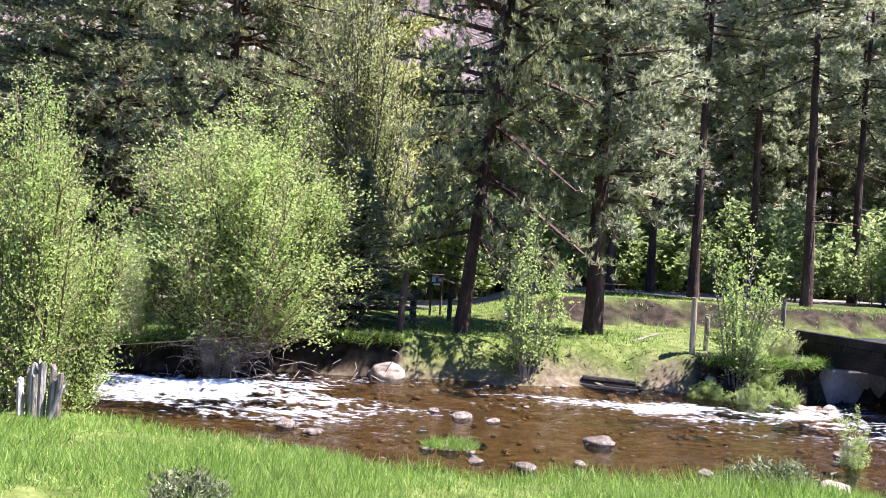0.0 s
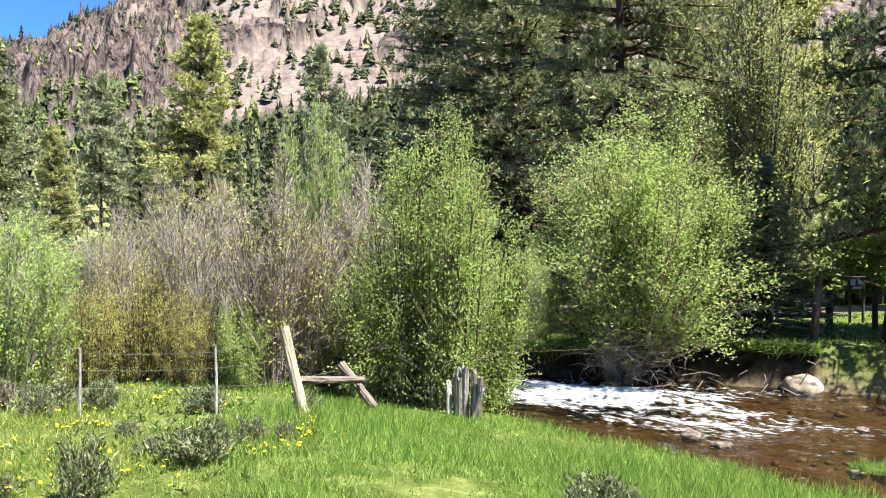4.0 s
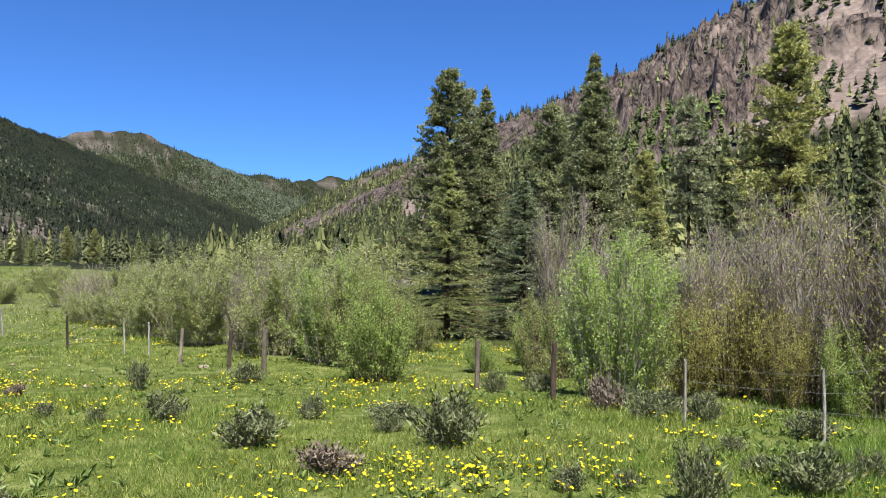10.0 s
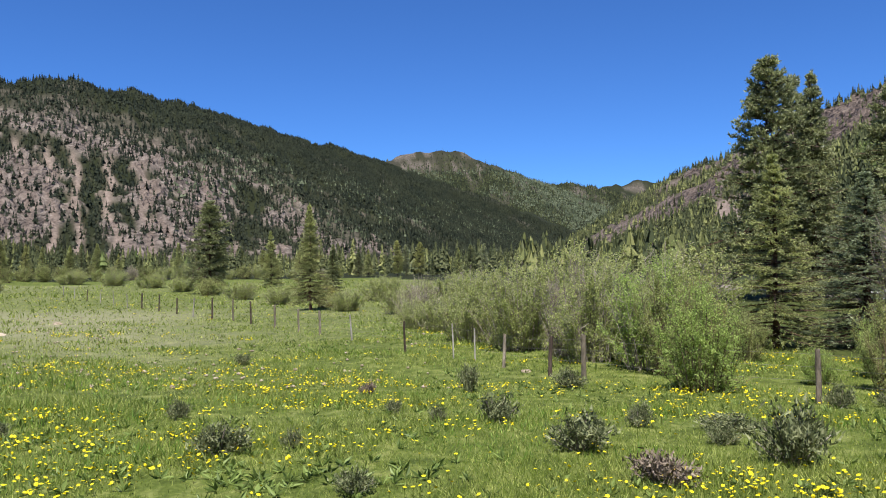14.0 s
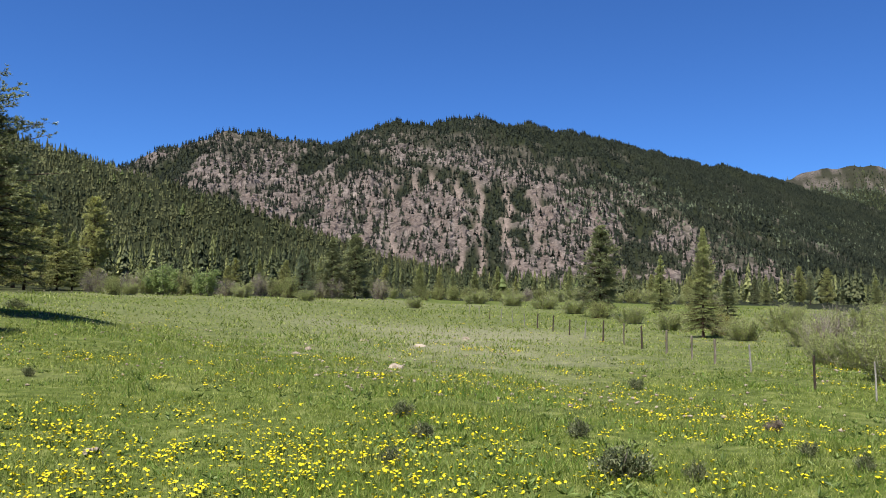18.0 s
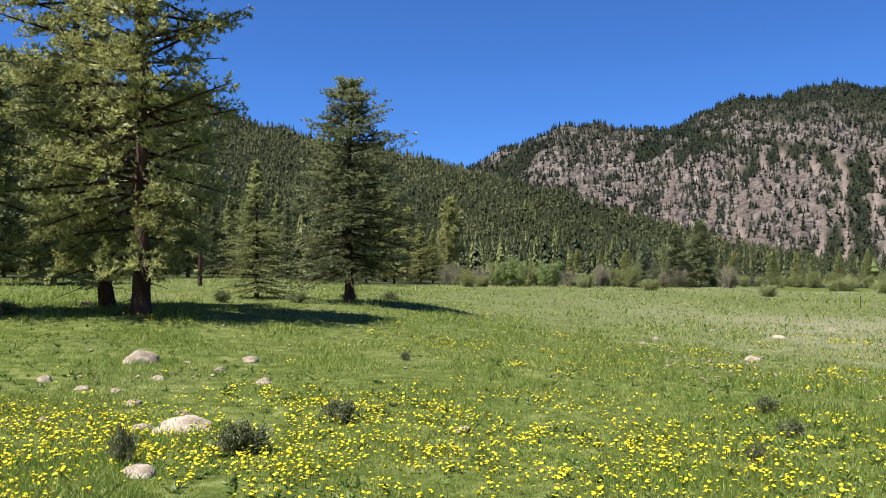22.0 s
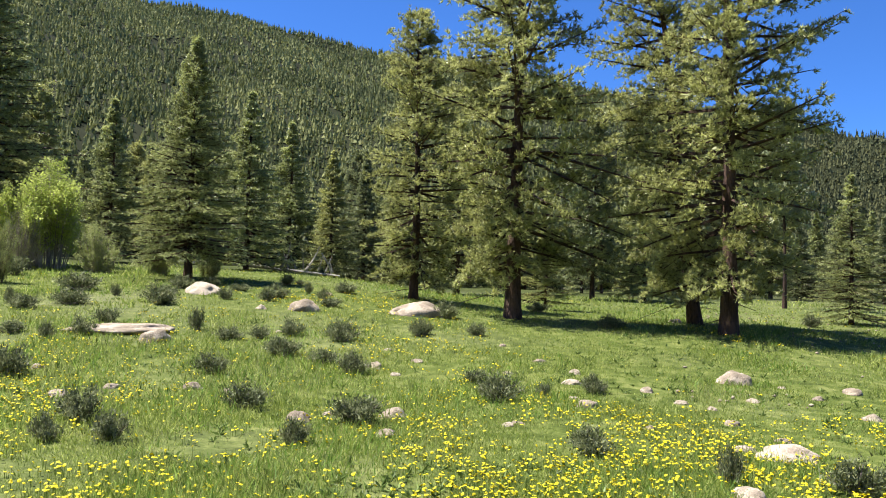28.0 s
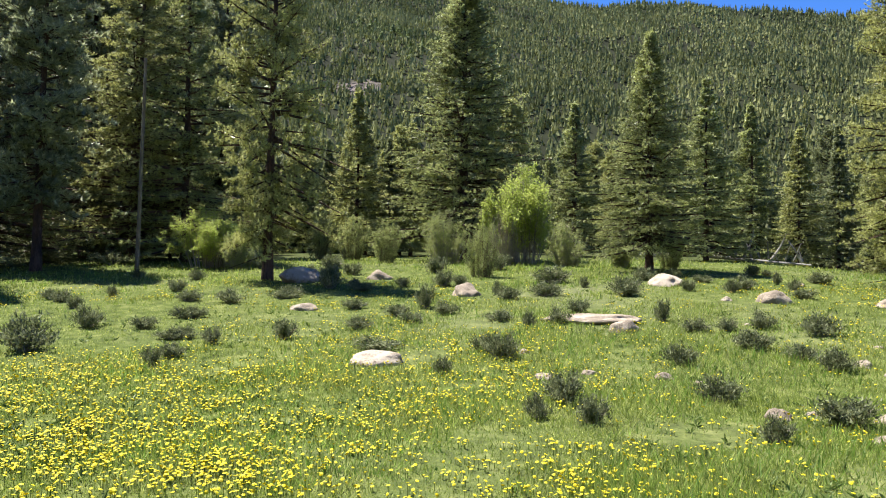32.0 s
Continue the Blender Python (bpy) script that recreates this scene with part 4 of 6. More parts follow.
for q in range(92):
    az = 140 + q * 1.04 + edge.uniform(-0.6, 0.6)
    r = float(meadow_edge(az)) * edge.uniform(1.08, 1.5)
    rows.append((("spruce", "pine")[int(edge.uniform() < 0.35)], int(edge.choice([0, 1, 2, 4, 5])), az, r, edge.uniform(5.0, 9.0), edge.uniform(0, 360), "conifer at the foot of the wooded hill"))
grow(rows, "conifers at the hill's foot")


# ---- distant woods: uncountable, one mesh for each slope ----
def spires(rng, x, y, h, tiers, per, slim=0.17):
    n = len(x)
    z = surface(x, y) - 0.3
    s = np.linspace(0.12, 0.88, tiers)
    out = []
    rad = h * slim * rng.uniform(0.8, 1.2, n)
    for sj in s:
        for q in range(per):
            a = q * 2 * np.pi / per + rng.uniform(0, 6.28, n)
            da = rng.uniform(0.35, 0.75, n) * 6 / per
            rr = rad * ((1 - sj) ** 0.85 + 0.04) * rng.uniform(0.7, 1.25, n)
            zt = z + h * np.minimum(sj + 1.35 / tiers * rng.uniform(0.6, 1.0, n), 1.0)
            zb = z + h * (sj - 0.03 * rng.uniform(0, 2, n))
            o = rad * 0.05
            out.append(np.stack([np.stack([x + o * np.cos(a), y + o * np.sin(a), zt], 1), np.stack([x + rr * np.cos(a - da), y + rr * np.sin(a - da), zb], 1), np.stack([x + rr * np.cos(a + da), y + rr * np.sin(a + da), zb], 1)], 1))
    V = np.stack(out, 1).reshape(-1, 3)
    return V, np.arange(len(V)).reshape(-1, 3)


def in_sight(x, y, k, beyond=22.0):
    """Places on the valley's side of a ridge."""
    line = LINES[k]
    a = np.mod(np.degrees(np.arctan2(-line[:, 0], line[:, 1])) + 90, 360)
    o = np.argsort(a)
    return np.hypot(x, y) < np.interp(np.mod(bearing(x, y) + 90, 360), a[o], np.hypot(line[:, 0], line[:, 1])[o]) + beyond


def scatter(rng, n, az0, az1, r0, r1, keep, power=2.0):
    az, r = rng.uniform(az0, az1, n), rng.uniform(r0 ** power, r1 ** power, n) ** (1 / power)
    x, y = polar(az, r)
    ok = keep(x, y, az, r)
    return x[ok], y[ok]


def woods(name, label, rng, xy, h0, h1, tiers, per, mats, slim=0.17):
    x, y = xy
    h = rng.uniform(h0, h1, len(x)) * rng.uniform(0.75, 1.1, len(x))
    V, F = spires(rng, x, y, h, tiers, per, slim)
    idx = np.repeat(rng.choice(len(mats), len(x), p=[0.7, 0.3][: len(mats)] if len(mats) == 2 else None), tiers * per)
    tagged(new(name, tri_mesh(name, V, F, mats, idx)), label, "forest", kind="stuff")


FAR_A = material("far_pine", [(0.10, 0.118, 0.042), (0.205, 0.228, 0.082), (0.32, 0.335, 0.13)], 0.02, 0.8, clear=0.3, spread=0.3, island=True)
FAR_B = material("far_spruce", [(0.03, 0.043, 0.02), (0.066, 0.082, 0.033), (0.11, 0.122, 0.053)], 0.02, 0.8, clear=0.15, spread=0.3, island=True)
# Dimmer copy of the pine green, for the less sunlit flank.
FAR_D = material("far_dim_olive_pine", [(0.05, 0.058, 0.022), (0.098, 0.108, 0.042), (0.155, 0.162, 0.066)], 0.02, 0.8, clear=0.2, spread=0.3, island=True)
# Greens darker than needles: the crowns' self-shade is part of the colour.
FAR_C = material("far_dark_conifers", [(0.012, 0.019, 0.011), (0.022, 0.030, 0.017), (0.038, 0.046, 0.024)], 0.02, 0.9, clear=0.08, spread=0.3, island=True)
# Aspen green muted towards grey: distance haze mixed into the colour.
FAR_HAZE = material("hazed_aspen", [(0.062, 0.082, 0.046), (0.108, 0.132, 0.076), (0.16, 0.185, 0.115)], 0.02, 0.9, clear=0.15, spread=0.3, island=True)
FAR_GREEN = material("far_aspen", [(0.07, 0.105, 0.03), (0.13, 0.175, 0.052), (0.19, 0.24, 0.08)], 0.05, 0.8, clear=0.35, spread=0.3, island=True)
rng = np.random.default_rng(77)


def open_share(x, y):
    rk, sc = zones(x, y, land(x, y))[:2]
    return np.clip(rk + sc, 0, 1)


def hill(x, y, a, r):
    return (r > meadow_edge(a) * 1.04) & in_sight(x, y, 3) & (knoll(x, y) < rng.uniform(0.25, 0.9, len(x))) & (ridge(x, y, LINES[3], 0.52) > -70) & ~((r > 480) & (a < 140))


def ridge_line(rng, n):
    """Places scattered along the scree ridge's crest."""
    line = LINES[0][4:17]
    k = rng.integers(0, len(line) - 1, n)
    t = rng.uniform(0, 1, n)[:, None]
    p = line[k, :2] * (1 - t) + line[k + 1, :2] * t
    d = p / np.linalg.norm(p, axis=1, keepdims=True)
    p = p - d * rng.uniform(-14, 7, n)[:, None]
    return p[:, 0], p[:, 1]


# Lighter greens from 158 degrees on, darker before: the sun's angle painted as tone.
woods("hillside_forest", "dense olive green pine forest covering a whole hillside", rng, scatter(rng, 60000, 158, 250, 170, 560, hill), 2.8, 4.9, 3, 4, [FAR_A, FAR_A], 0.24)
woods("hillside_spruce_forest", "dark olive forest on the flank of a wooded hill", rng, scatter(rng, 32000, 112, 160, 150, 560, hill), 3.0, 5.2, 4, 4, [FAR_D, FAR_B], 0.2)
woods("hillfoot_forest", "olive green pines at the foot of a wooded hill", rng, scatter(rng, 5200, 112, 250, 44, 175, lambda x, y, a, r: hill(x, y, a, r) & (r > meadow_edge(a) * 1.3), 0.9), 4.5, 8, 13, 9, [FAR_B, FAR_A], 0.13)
woods("forest_edge", "band of dark conifers along the meadow's far edge", rng, scatter(rng, 3400, 66, 150, 70, 330, lambda x, y, a, r: (r > np.maximum(meadow_edge(a) * 1.05, 105 - 45 * (a > 112))) & (r > 128) & (land(x, y) < 25), 1.0), 4.0, 6.5, 13, 7, [FAR_B, FAR_A], 0.13)
woods("hillside_aspens", "pale green young aspens among the pines", rng, scatter(rng, 900, 70, 215, 60, 420, lambda x, y, a, r: (r > meadow_edge(a) * 1.04) & (PATCH(x * 0.06, y * 0.06) > 0.9)), 3, 6, 6, 6, [FAR_GREEN], 0.3)
woods("hill_aspen_patch", "fresh green aspen patch high on the hill", rng, tuple(np.array(polar(217.3, 305.0))[:, None] + rng.normal(0, 1, (2, 90)) * [[13], [9]]), 3, 5.5, 5, 5, [FAR_GREEN], 0.35)
woods("scree_slope_trees", "scattered conifers and shrubs on a rocky slope", rng, scatter(rng, 60000, 20, 84, 125, 980, lambda x, y, a, r: (rng.uniform(0, 1, len(x)) < np.clip(1.0 - 1.2 * open_share(x, y) - 0.1 * zones(x, y, land(x, y))[1], 0.05, 1)) & (r > 130) & in_sight(x, y, 0), 1.6), 3.5, 8, 4, 4, [FAR_B, FAR_A], 0.23)
woods("scree_shrubs", "round dark junipers scattered over the scree", rng, scatter(rng, 1500, 26, 52, 240, 440, lambda x, y, a, r: (zones(x, y, land(x, y))[1] > 0.5) & (rng.uniform(0, 1, len(x)) < 0.42)), 3.5, 6.5, 5, 6, [FAR_B], 0.42)
woods("red_mountain_trees", "dark conifers scattered over a red rock mountain face", rng, scatter(rng, 150000, 80, 152, 420, 1900, lambda x, y, a, r: (rng.uniform(0, 1, len(x)) < np.clip(1.0 - 0.45 * open_share(x, y), 0.2, 1) * (1 - 0.8 * zones(x, y, land(x, y))[1])) & (ridge(x, y, LINES[1], 0.5) > 3) & in_sight(x, y, 1, 30)), 4.5, 8, 3, 4, [FAR_C, FAR_C], 0.27)
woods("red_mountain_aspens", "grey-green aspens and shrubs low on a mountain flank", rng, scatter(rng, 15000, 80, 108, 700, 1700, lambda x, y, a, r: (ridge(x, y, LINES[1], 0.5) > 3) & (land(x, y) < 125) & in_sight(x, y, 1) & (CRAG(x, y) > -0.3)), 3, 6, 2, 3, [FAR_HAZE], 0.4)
woods("creekside_forest", "dense pine wood beyond the creek", rng, scatter(rng, 1300, -38, 28, 55, 260, lambda x, y, a, r: r > 66 - 8 * (a < 0)), 7, 11, 11, 7, [FAR_A, FAR_B], 0.14)
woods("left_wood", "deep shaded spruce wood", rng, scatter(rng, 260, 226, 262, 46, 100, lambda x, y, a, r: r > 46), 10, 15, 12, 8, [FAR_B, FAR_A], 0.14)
woods("far_mountain_trees", "dark forest on a distant mountain", rng, scatter(rng, 60000, 60, 106, 1650, 3300, lambda x, y, a, r: (ridge(x, y, LINES[2], 0.45) > 15) & (rng.uniform(-1.6, 1.2, len(x)) < ROUGH(x * 0.35, y * 0.35)) & (zones(x, y, land(x, y))[0] < rng.uniform(0.1, 1.2, len(x)))), 9, 15, 2, 3, [FAR_B, FAR_C], 0.22)
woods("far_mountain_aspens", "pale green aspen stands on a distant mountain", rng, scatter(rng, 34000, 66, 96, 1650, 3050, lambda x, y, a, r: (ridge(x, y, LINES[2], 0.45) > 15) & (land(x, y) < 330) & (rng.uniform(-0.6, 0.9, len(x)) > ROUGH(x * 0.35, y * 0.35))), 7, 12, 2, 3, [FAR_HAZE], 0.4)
woods("ridge_trees", "dark conifers along a rocky skyline", rng, ridge_line(rng, 1000), 5, 8.5, 6, 5, [FAR_B, FAR_C], 0.2)
woods("creekside_spruces", "tall narrow spruces below the scree slope", rng, scatter(rng, 260, 27, 60, 62, 130, lambda x, y, a, r: r > 62 + 0.9 * np.maximum(a - 40, 0)), 8, 12, 13, 8, [FAR_B, FAR_A], 0.12)
woods("scree_aspens", "fresh green aspens below the cliffs", rng, scatter(rng, 1500, 48, 62, 200, 520, lambda x, y, a, r: (np.abs(land(x, y) - 42) < 16) & (PATCH(x * 0.05, y * 0.05) > -0.2)), 3, 6, 5, 5, [FAR_GREEN], 0.35)


# ---- willows and other bushes ----
def bush_meshes(seed, h=2.0, w=2.0, stems=34, leaf=2600, size=0.07, mat=None, wood=None, start=0.25, slim=1.0, twigs=260, flat=0.35):
    """Stems gathered in lobes, twigs off the stems, leaves in clusters along the twigs."""
    rng = np.random.default_rng(seed)
    n = stems
    lobes = 9
    la, lr = np.arange(lobes) * 2.4 + rng.normal(0, 0.3, lobes), np.sqrt((np.arange(lobes) + 0.35) / lobes)
    lh = rng.uniform(0.78, 1.08, lobes)
    lh[0] = 1.05
    g = rng.integers(0, lobes, n)
    ex = w / 2 * (lr[g] * np.cos(la[g]) * 0.9 + rng.normal(0, 0.15, n))
    ey = w / 2 * (lr[g] * np.sin(la[g]) * 0.9 + rng.normal(0, 0.15, n))
    rho = np.minimum(np.hypot(ex, ey) / (w / 2), 1.15)
    end = np.stack([ex, ey, h * (1 - flat * rho ** 2) * lh[g] * (1 - rng.uniform(0, 1, n) ** 2 * (0.3 + 0.45 * rho / 1.15))], 1)
    b0 = end * [0.5, 0.5, 0] * slim
    b0[:, 2] = -0.1
    mid = b0 * 0.45 + end * [0.48, 0.48, 0.6]

    def at(k, t):
        t = t[:, None]
        return b0[k] * (1 - t) ** 2 + 2 * mid[k] * t * (1 - t) + end[k] * t * t

    ts = np.linspace(0, 1, 5)
    k = np.arange(n)
    r0 = 0.003 + 0.0042 * h * rng.uniform(0.5, 1.1, n)
    sticks = [tubes(at(k, np.full(n, ts[q])), at(k, np.full(n, ts[q + 1])), r0 * (1 - 0.8 * ts[q]), r0 * (1 - 0.8 * ts[q + 1])) for q in range(4)]
    kt, tt = rng.integers(0, n, twigs), rng.uniform(start, 1.0, twigs)
    p = at(kt, tt)
    d = rng.normal(0, 0.5, (twigs, 3)) + [0, 0, 0.8] + (end[kt] - b0[kt]) / h * [1.3, 1.3, 0.4]
    d /= np.linalg.norm(d, axis=1, keepdims=True)
    q = p + d * (h * rng.uniform(0.06, 0.17, twigs))[:, None]
    sticks.append(tubes(p, q, 0.002 + 0.0008 * h, 0.0012))
    out = {"stem_work": tri_mesh("stem_work", *join(*sticks), [wood or TWIG])}
    if leaf:
        share = rng.lognormal(0, 0.8, twigs)
        k2 = rng.choice(twigs, leaf, p=share / share.sum())
        t2 = rng.uniform(0.1, 1.05, leaf)
        c = p[k2] + (q - p)[k2] * t2[:, None] + rng.normal(0, 0.010 * h + 0.25 * size, (leaf, 3))
        c = c[c[:, 2] > 0.06]
        ln = size * rng.uniform(0.6, 1.3, len(c))
        out["foliage"] = tri_mesh("foliage", *leaves(rng, c, rng.normal(0, 0.7, (len(c), 3)) + [0, 0, 0.35], ln, ln * 0.6), [mat or LEAF])
    return out


BUSH = {
    "leafy": bush_meshes(1, 2, 1.75, 80, 17000, 0.042, LEAF, TWIG_RED, 0.05, 1.0, 1500),
    "leafy_b": bush_meshes(2, 2, 2.0, 84, 17000, 0.042, LEAF, TWIG, 0.08, 1.0, 1500),
    "pale": bush_meshes(3, 2, 2.3, 90, 19000, 0.046, LEAF_PALE, TWIG, 0.05, 1.0, 1600),
    "pale_b": bush_meshes(4, 2, 2.0, 84, 15000, 0.042, LEAF_PALE, TWIG_RED, 0.05, 1.0, 1500),
    "gold": bush_meshes(5, 2, 1.8, 100, 9000, 0.04, LEAF_GOLD, TWIG_RED, 0.1, 1.0, 1600),
    "bare": bush_meshes(6, 2, 1.7, 110, 6500, 0.032, LEAF_PALE, TWIG_PINK, 0.1, 1.0, 3400),
    "bare_b": bush_meshes(7, 2, 1.4, 110, 5200, 0.034, LEAF_GOLD, TWIG_PINK, 0.1, 1.0, 3400),
    "lime": bush_meshes(8, 2, 1.75, 90, 25000, 0.044, LEAF_LIME, TWIG, 0.35, 1.0, 1300),
    "sapling": bush_meshes(9, 2, 0.85, 24, 3600, 0.042, LEAF, GREY_BARK, 0.1, 0.4, 420),
    "aspen": bush_meshes(10, 2, 1.6, 26, 3000, 0.11, LEAF_ASPEN, GREY_BARK, 0.15, 1.0, 400),
}
BIG_WILLOW = bush_meshes(21, 3.8, 2.6, 170, 80000, 0.037, LEAF, TWIG_RED, 0.02, 1.5, 4200, 0.45)
ROUND_WILLOW = bush_meshes(22, 4.7, 3.6, 170, 80000, 0.047, LEAF, TWIG_RED, 0.1, 0.5, 4200, 0.5)
BUSH["tall_aspen"] = bush_meshes(25, 2, 0.62, 40, 24000, 0.018, LEAF_PALE, GREY_BARK, 0.2, 0.3, 1200, 0.5)
ROUND_WILLOW["trunk"] = trunk_mesh(np.random.default_rng(9), 2.6, 0.17, BARK, -0.06)
BUSH_LABEL = {
    "leafy": "leafy green willow bush with many thin stems", "leafy_b": "rounded green willow bush with pale grey stems", "pale": "pale grey-green willow bush", "pale_b": "pale green willow bush with brown stems",
    "gold": "yellowish willow bush just coming into bud", "bare": "bare grey twiggy willow thicket", "bare_b": "brown twiggy willow thicket with few buds", "lime": "bright yellow-green bush in full leaf",
    "sapling": "slender young sapling with sparse green leaves", "aspen": "fresh green young aspen clump", "tall_aspen": "tall pale green aspen clump in the wood"}


def bushes(rows, group):
    """Rows of kind, x, y, height, turn, widening."""
    for kind, x, y, h, turn, wide in rows:
        if "willows of" in group:
            h, wide = h * 0.68, wide * 1.25
        e = plant("sapling_tree" if kind == "sapling" else "aspen_clump" if "aspen" in kind else "willow_bush", BUSH[kind], x, y, h / 2, turn, BUSH_LABEL[kind], "bush", group)
        e.scale = (h / 2 * wide, h / 2 * wide, h / 2)


plant("willow_bush", BIG_WILLOW, *polar(27.8, 11.2), 1.0, 0, "large fresh green willow bush on the near bank", "bush", sink=0.1)
plant("willow_bush", ROUND_WILLOW, *polar(14.2, 15.1), 1.0, 40, "large rounded willow with grey lower branches on the far bank", "bush", sink=0.2).scale = (1.36, 1.3, 1.0)
bushes([
    ("leafy", -12.3, 4.0, 1.6, 0, 1.0), ("leafy_b", -9.5, 6.5, 2.2, 30, 0.85), ("gold", -11.0, 9.6, 2.0, 60, 1.0), ("gold", -8.6, 8.4, 1.3, 10, 0.8), ("pale_b", -12.2, 7.0, 1.4, 90, 1.1),
    ("pale_b", -14.7, 4.3, 1.8, 120, 0.9), ("gold", -15.2, 4.9, 1.8, 200, 0.6), ("leafy_b", -15.4, 4.2, 2.1, 20, 1.0), ("pale", -17.0, 3.3, 2.2, 75, 0.9), ("pale", -19.5, 2.0, 2.2, 0, 1.0), ("bare", -17.6, 2.9, 1.9, 20, 0.8),
    ("pale", -21.5, 0.9, 2.0, 110, 1.1), ("leafy", -13.9, 7.6, 1.0, 70, 1.2), ("pale_b", -16.5, 6.2, 1.0, 50, 1.2), ("pale", -19.5, 5.5, 2.5, 90, 1.3), ("pale", -23, 4.0, 2.6, 10, 1.3),
], "willow bushes along the fence")
bushes([
    ("pale", -25.2, 0.2, 1.7, 30, 1.2), ("pale_b", -28.5, 2.8, 2.4, 0, 1.4), ("pale", -28.3, 8.1, 2.3, 70, 1.3), ("pale", -33, 5.5, 2.8, 40, 1.4),
    ("bare", -30, -0.5, 2.3, 0, 1.2), ("pale", -38, 2.0, 2.5, 160, 1.5), ("pale_b", -35, 10, 3.0, 20, 1.4), ("gold", -40, -5.5, 1.7, 0, 1.2),
    ("pale", -44, -8.5, 1.6, 10, 1.4), ("pale", -50, -12.0, 1.7, 50, 1.4), ("pale_b", -57, -16.0, 1.8, 90, 1.5),
], "willows of the valley floor")
bushes([
    ("pale", -17.8, 4.6, 2.0, 140, 1.0), ("pale_b", -21.0, 3.4, 2.2, 10, 1.1), ("leafy_b", -18.6, 3.6, 1.9, 60, 1.0), ("gold", -20.4, 1.7, 1.8, 30, 0.8), ("pale", -23.6, 1.2, 1.9, 70, 1.1), ("pale_b", -26.3, 2.4, 2.0, 90, 1.2),
    ("bare", -24.6, 3.2, 2.2, 0, 0.9), ("pale", -27.0, -0.6, 1.5, 0, 1.2), ("pale_b", -31.0, 2.6, 2.1, 30, 1.3), ("pale", -33.5, -1.5, 1.6, 200, 1.3), ("pale", -36.5, -4.0, 1.5, 10, 1.4), ("leafy", -13.2, 6.2, 0.9, 33, 1.0),
    ("pale_b", -10.6, 7.6, 1.5, 66, 1.0), ("gold", -12.8, 8.8, 1.9, 0, 0.8), ("pale", -42.0, 0.5, 2.4, 66, 1.4), ("pale_b", -30.5, 5.2, 2.4, 12, 1.3),
], "willows of the valley floor")
bushes([
    ("pale", -64, -20, 1.8, 20, 1.6), ("pale", -71, -25, 1.9, 70, 1.7), ("pale", -78, -31, 2.0, 30, 1.7), ("pale", -46, -3, 2.2, 30, 1.4),
    ("pale", -84, -38, 2.1, 110, 1.9), ("pale", -66, -36, 1.6, 10, 1.5), ("pale", -60, -44, 1.6, 40, 1.5), ("aspen", -55.0, -51.5, 3.6, 0, 1.3),
    ("aspen", -51.0, -52.5, 3.9, 80, 1.2), ("pale", -57.5, -49.5, 1.5, 0, 1.2), ("pale", -47.0, -52, 1.5, 40, 1.4),
], "willows of the valley floor")
hedge = np.random.default_rng(31)
bushes([(("pale", "pale_b", "bare")[int(hedge.integers(0, 3))], *map(float, polar(az, float(meadow_edge(az)) * hedge.uniform(0.93, 1.02))), hedge.uniform(1.2, 2.3), hedge.uniform(0, 360), hedge.uniform(1.1, 1.6)) for az in np.arange(97, 141, 1.05)], "low pale willows along the meadow's far edge")
bushes([
    ("bare_b", *polar(39.0, 11.6), 3.0, 0, 0.9), ("bare", *polar(43.5, 12.4), 2.7, 50, 1.0), ("bare_b", *polar(35.2, 12.2), 2.6, 110, 1.0), ("bare", *polar(33.0, 13.0), 3.3, 80, 0.9),
    ("gold", *polar(47.8, 12.0), 1.6, 20, 1.0), ("leafy", *polar(41.4, 11.0), 1.1, 60, 0.9), ("gold", *polar(44.6, 11.2), 1.25, 90, 0.9), ("gold", *polar(50.6, 11.6), 1.3, 130, 0.9), ("bare", *polar(49.5, 14.5), 2.5, 70, 0.9), ("leafy_b", *polar(36.8, 13.6), 4.3, 10, 0.35), ("leafy_b", *polar(55.0, 14.5), 2.5, 10, 1.0),
    ("pale", *polar(52.0, 17), 2.4, 40, 1.1), ("bare", *polar(58.5, 19), 3.4, 40, 0.8), ("bare", *polar(46.0, 15.5), 3.2, 140, 0.8),
], "bushes by the creek")
bushes([
    ("leafy_b", *polar(21.5, 15.6), 1.8, 60, 0.9), ("bare", *polar(15.5, 14.7), 1.2, 60, 1.2), ("sapling", *polar(354.2, 14.9), 3.0, 0, 1.05), ("sapling", *polar(340.2, 15.6), 3.0, 70, 1.1),
    ("leafy", *polar(338.6, 15.6), 0.9, 20, 1.0), ("leafy", *polar(341.9, 15.1), 0.55, 90, 1.6), ("sapling", 5.05, 10.1, 0.95, 10, 1.2), ("pale", *polar(337.6, 16.2), 0.6, 40, 1.2),
    ("leafy", *polar(337.0, 15.4), 0.5, 10, 1.3), ("leafy_b", *polar(339.2, 15.0), 0.6, 70, 1.4),
], "bushes by the creek")
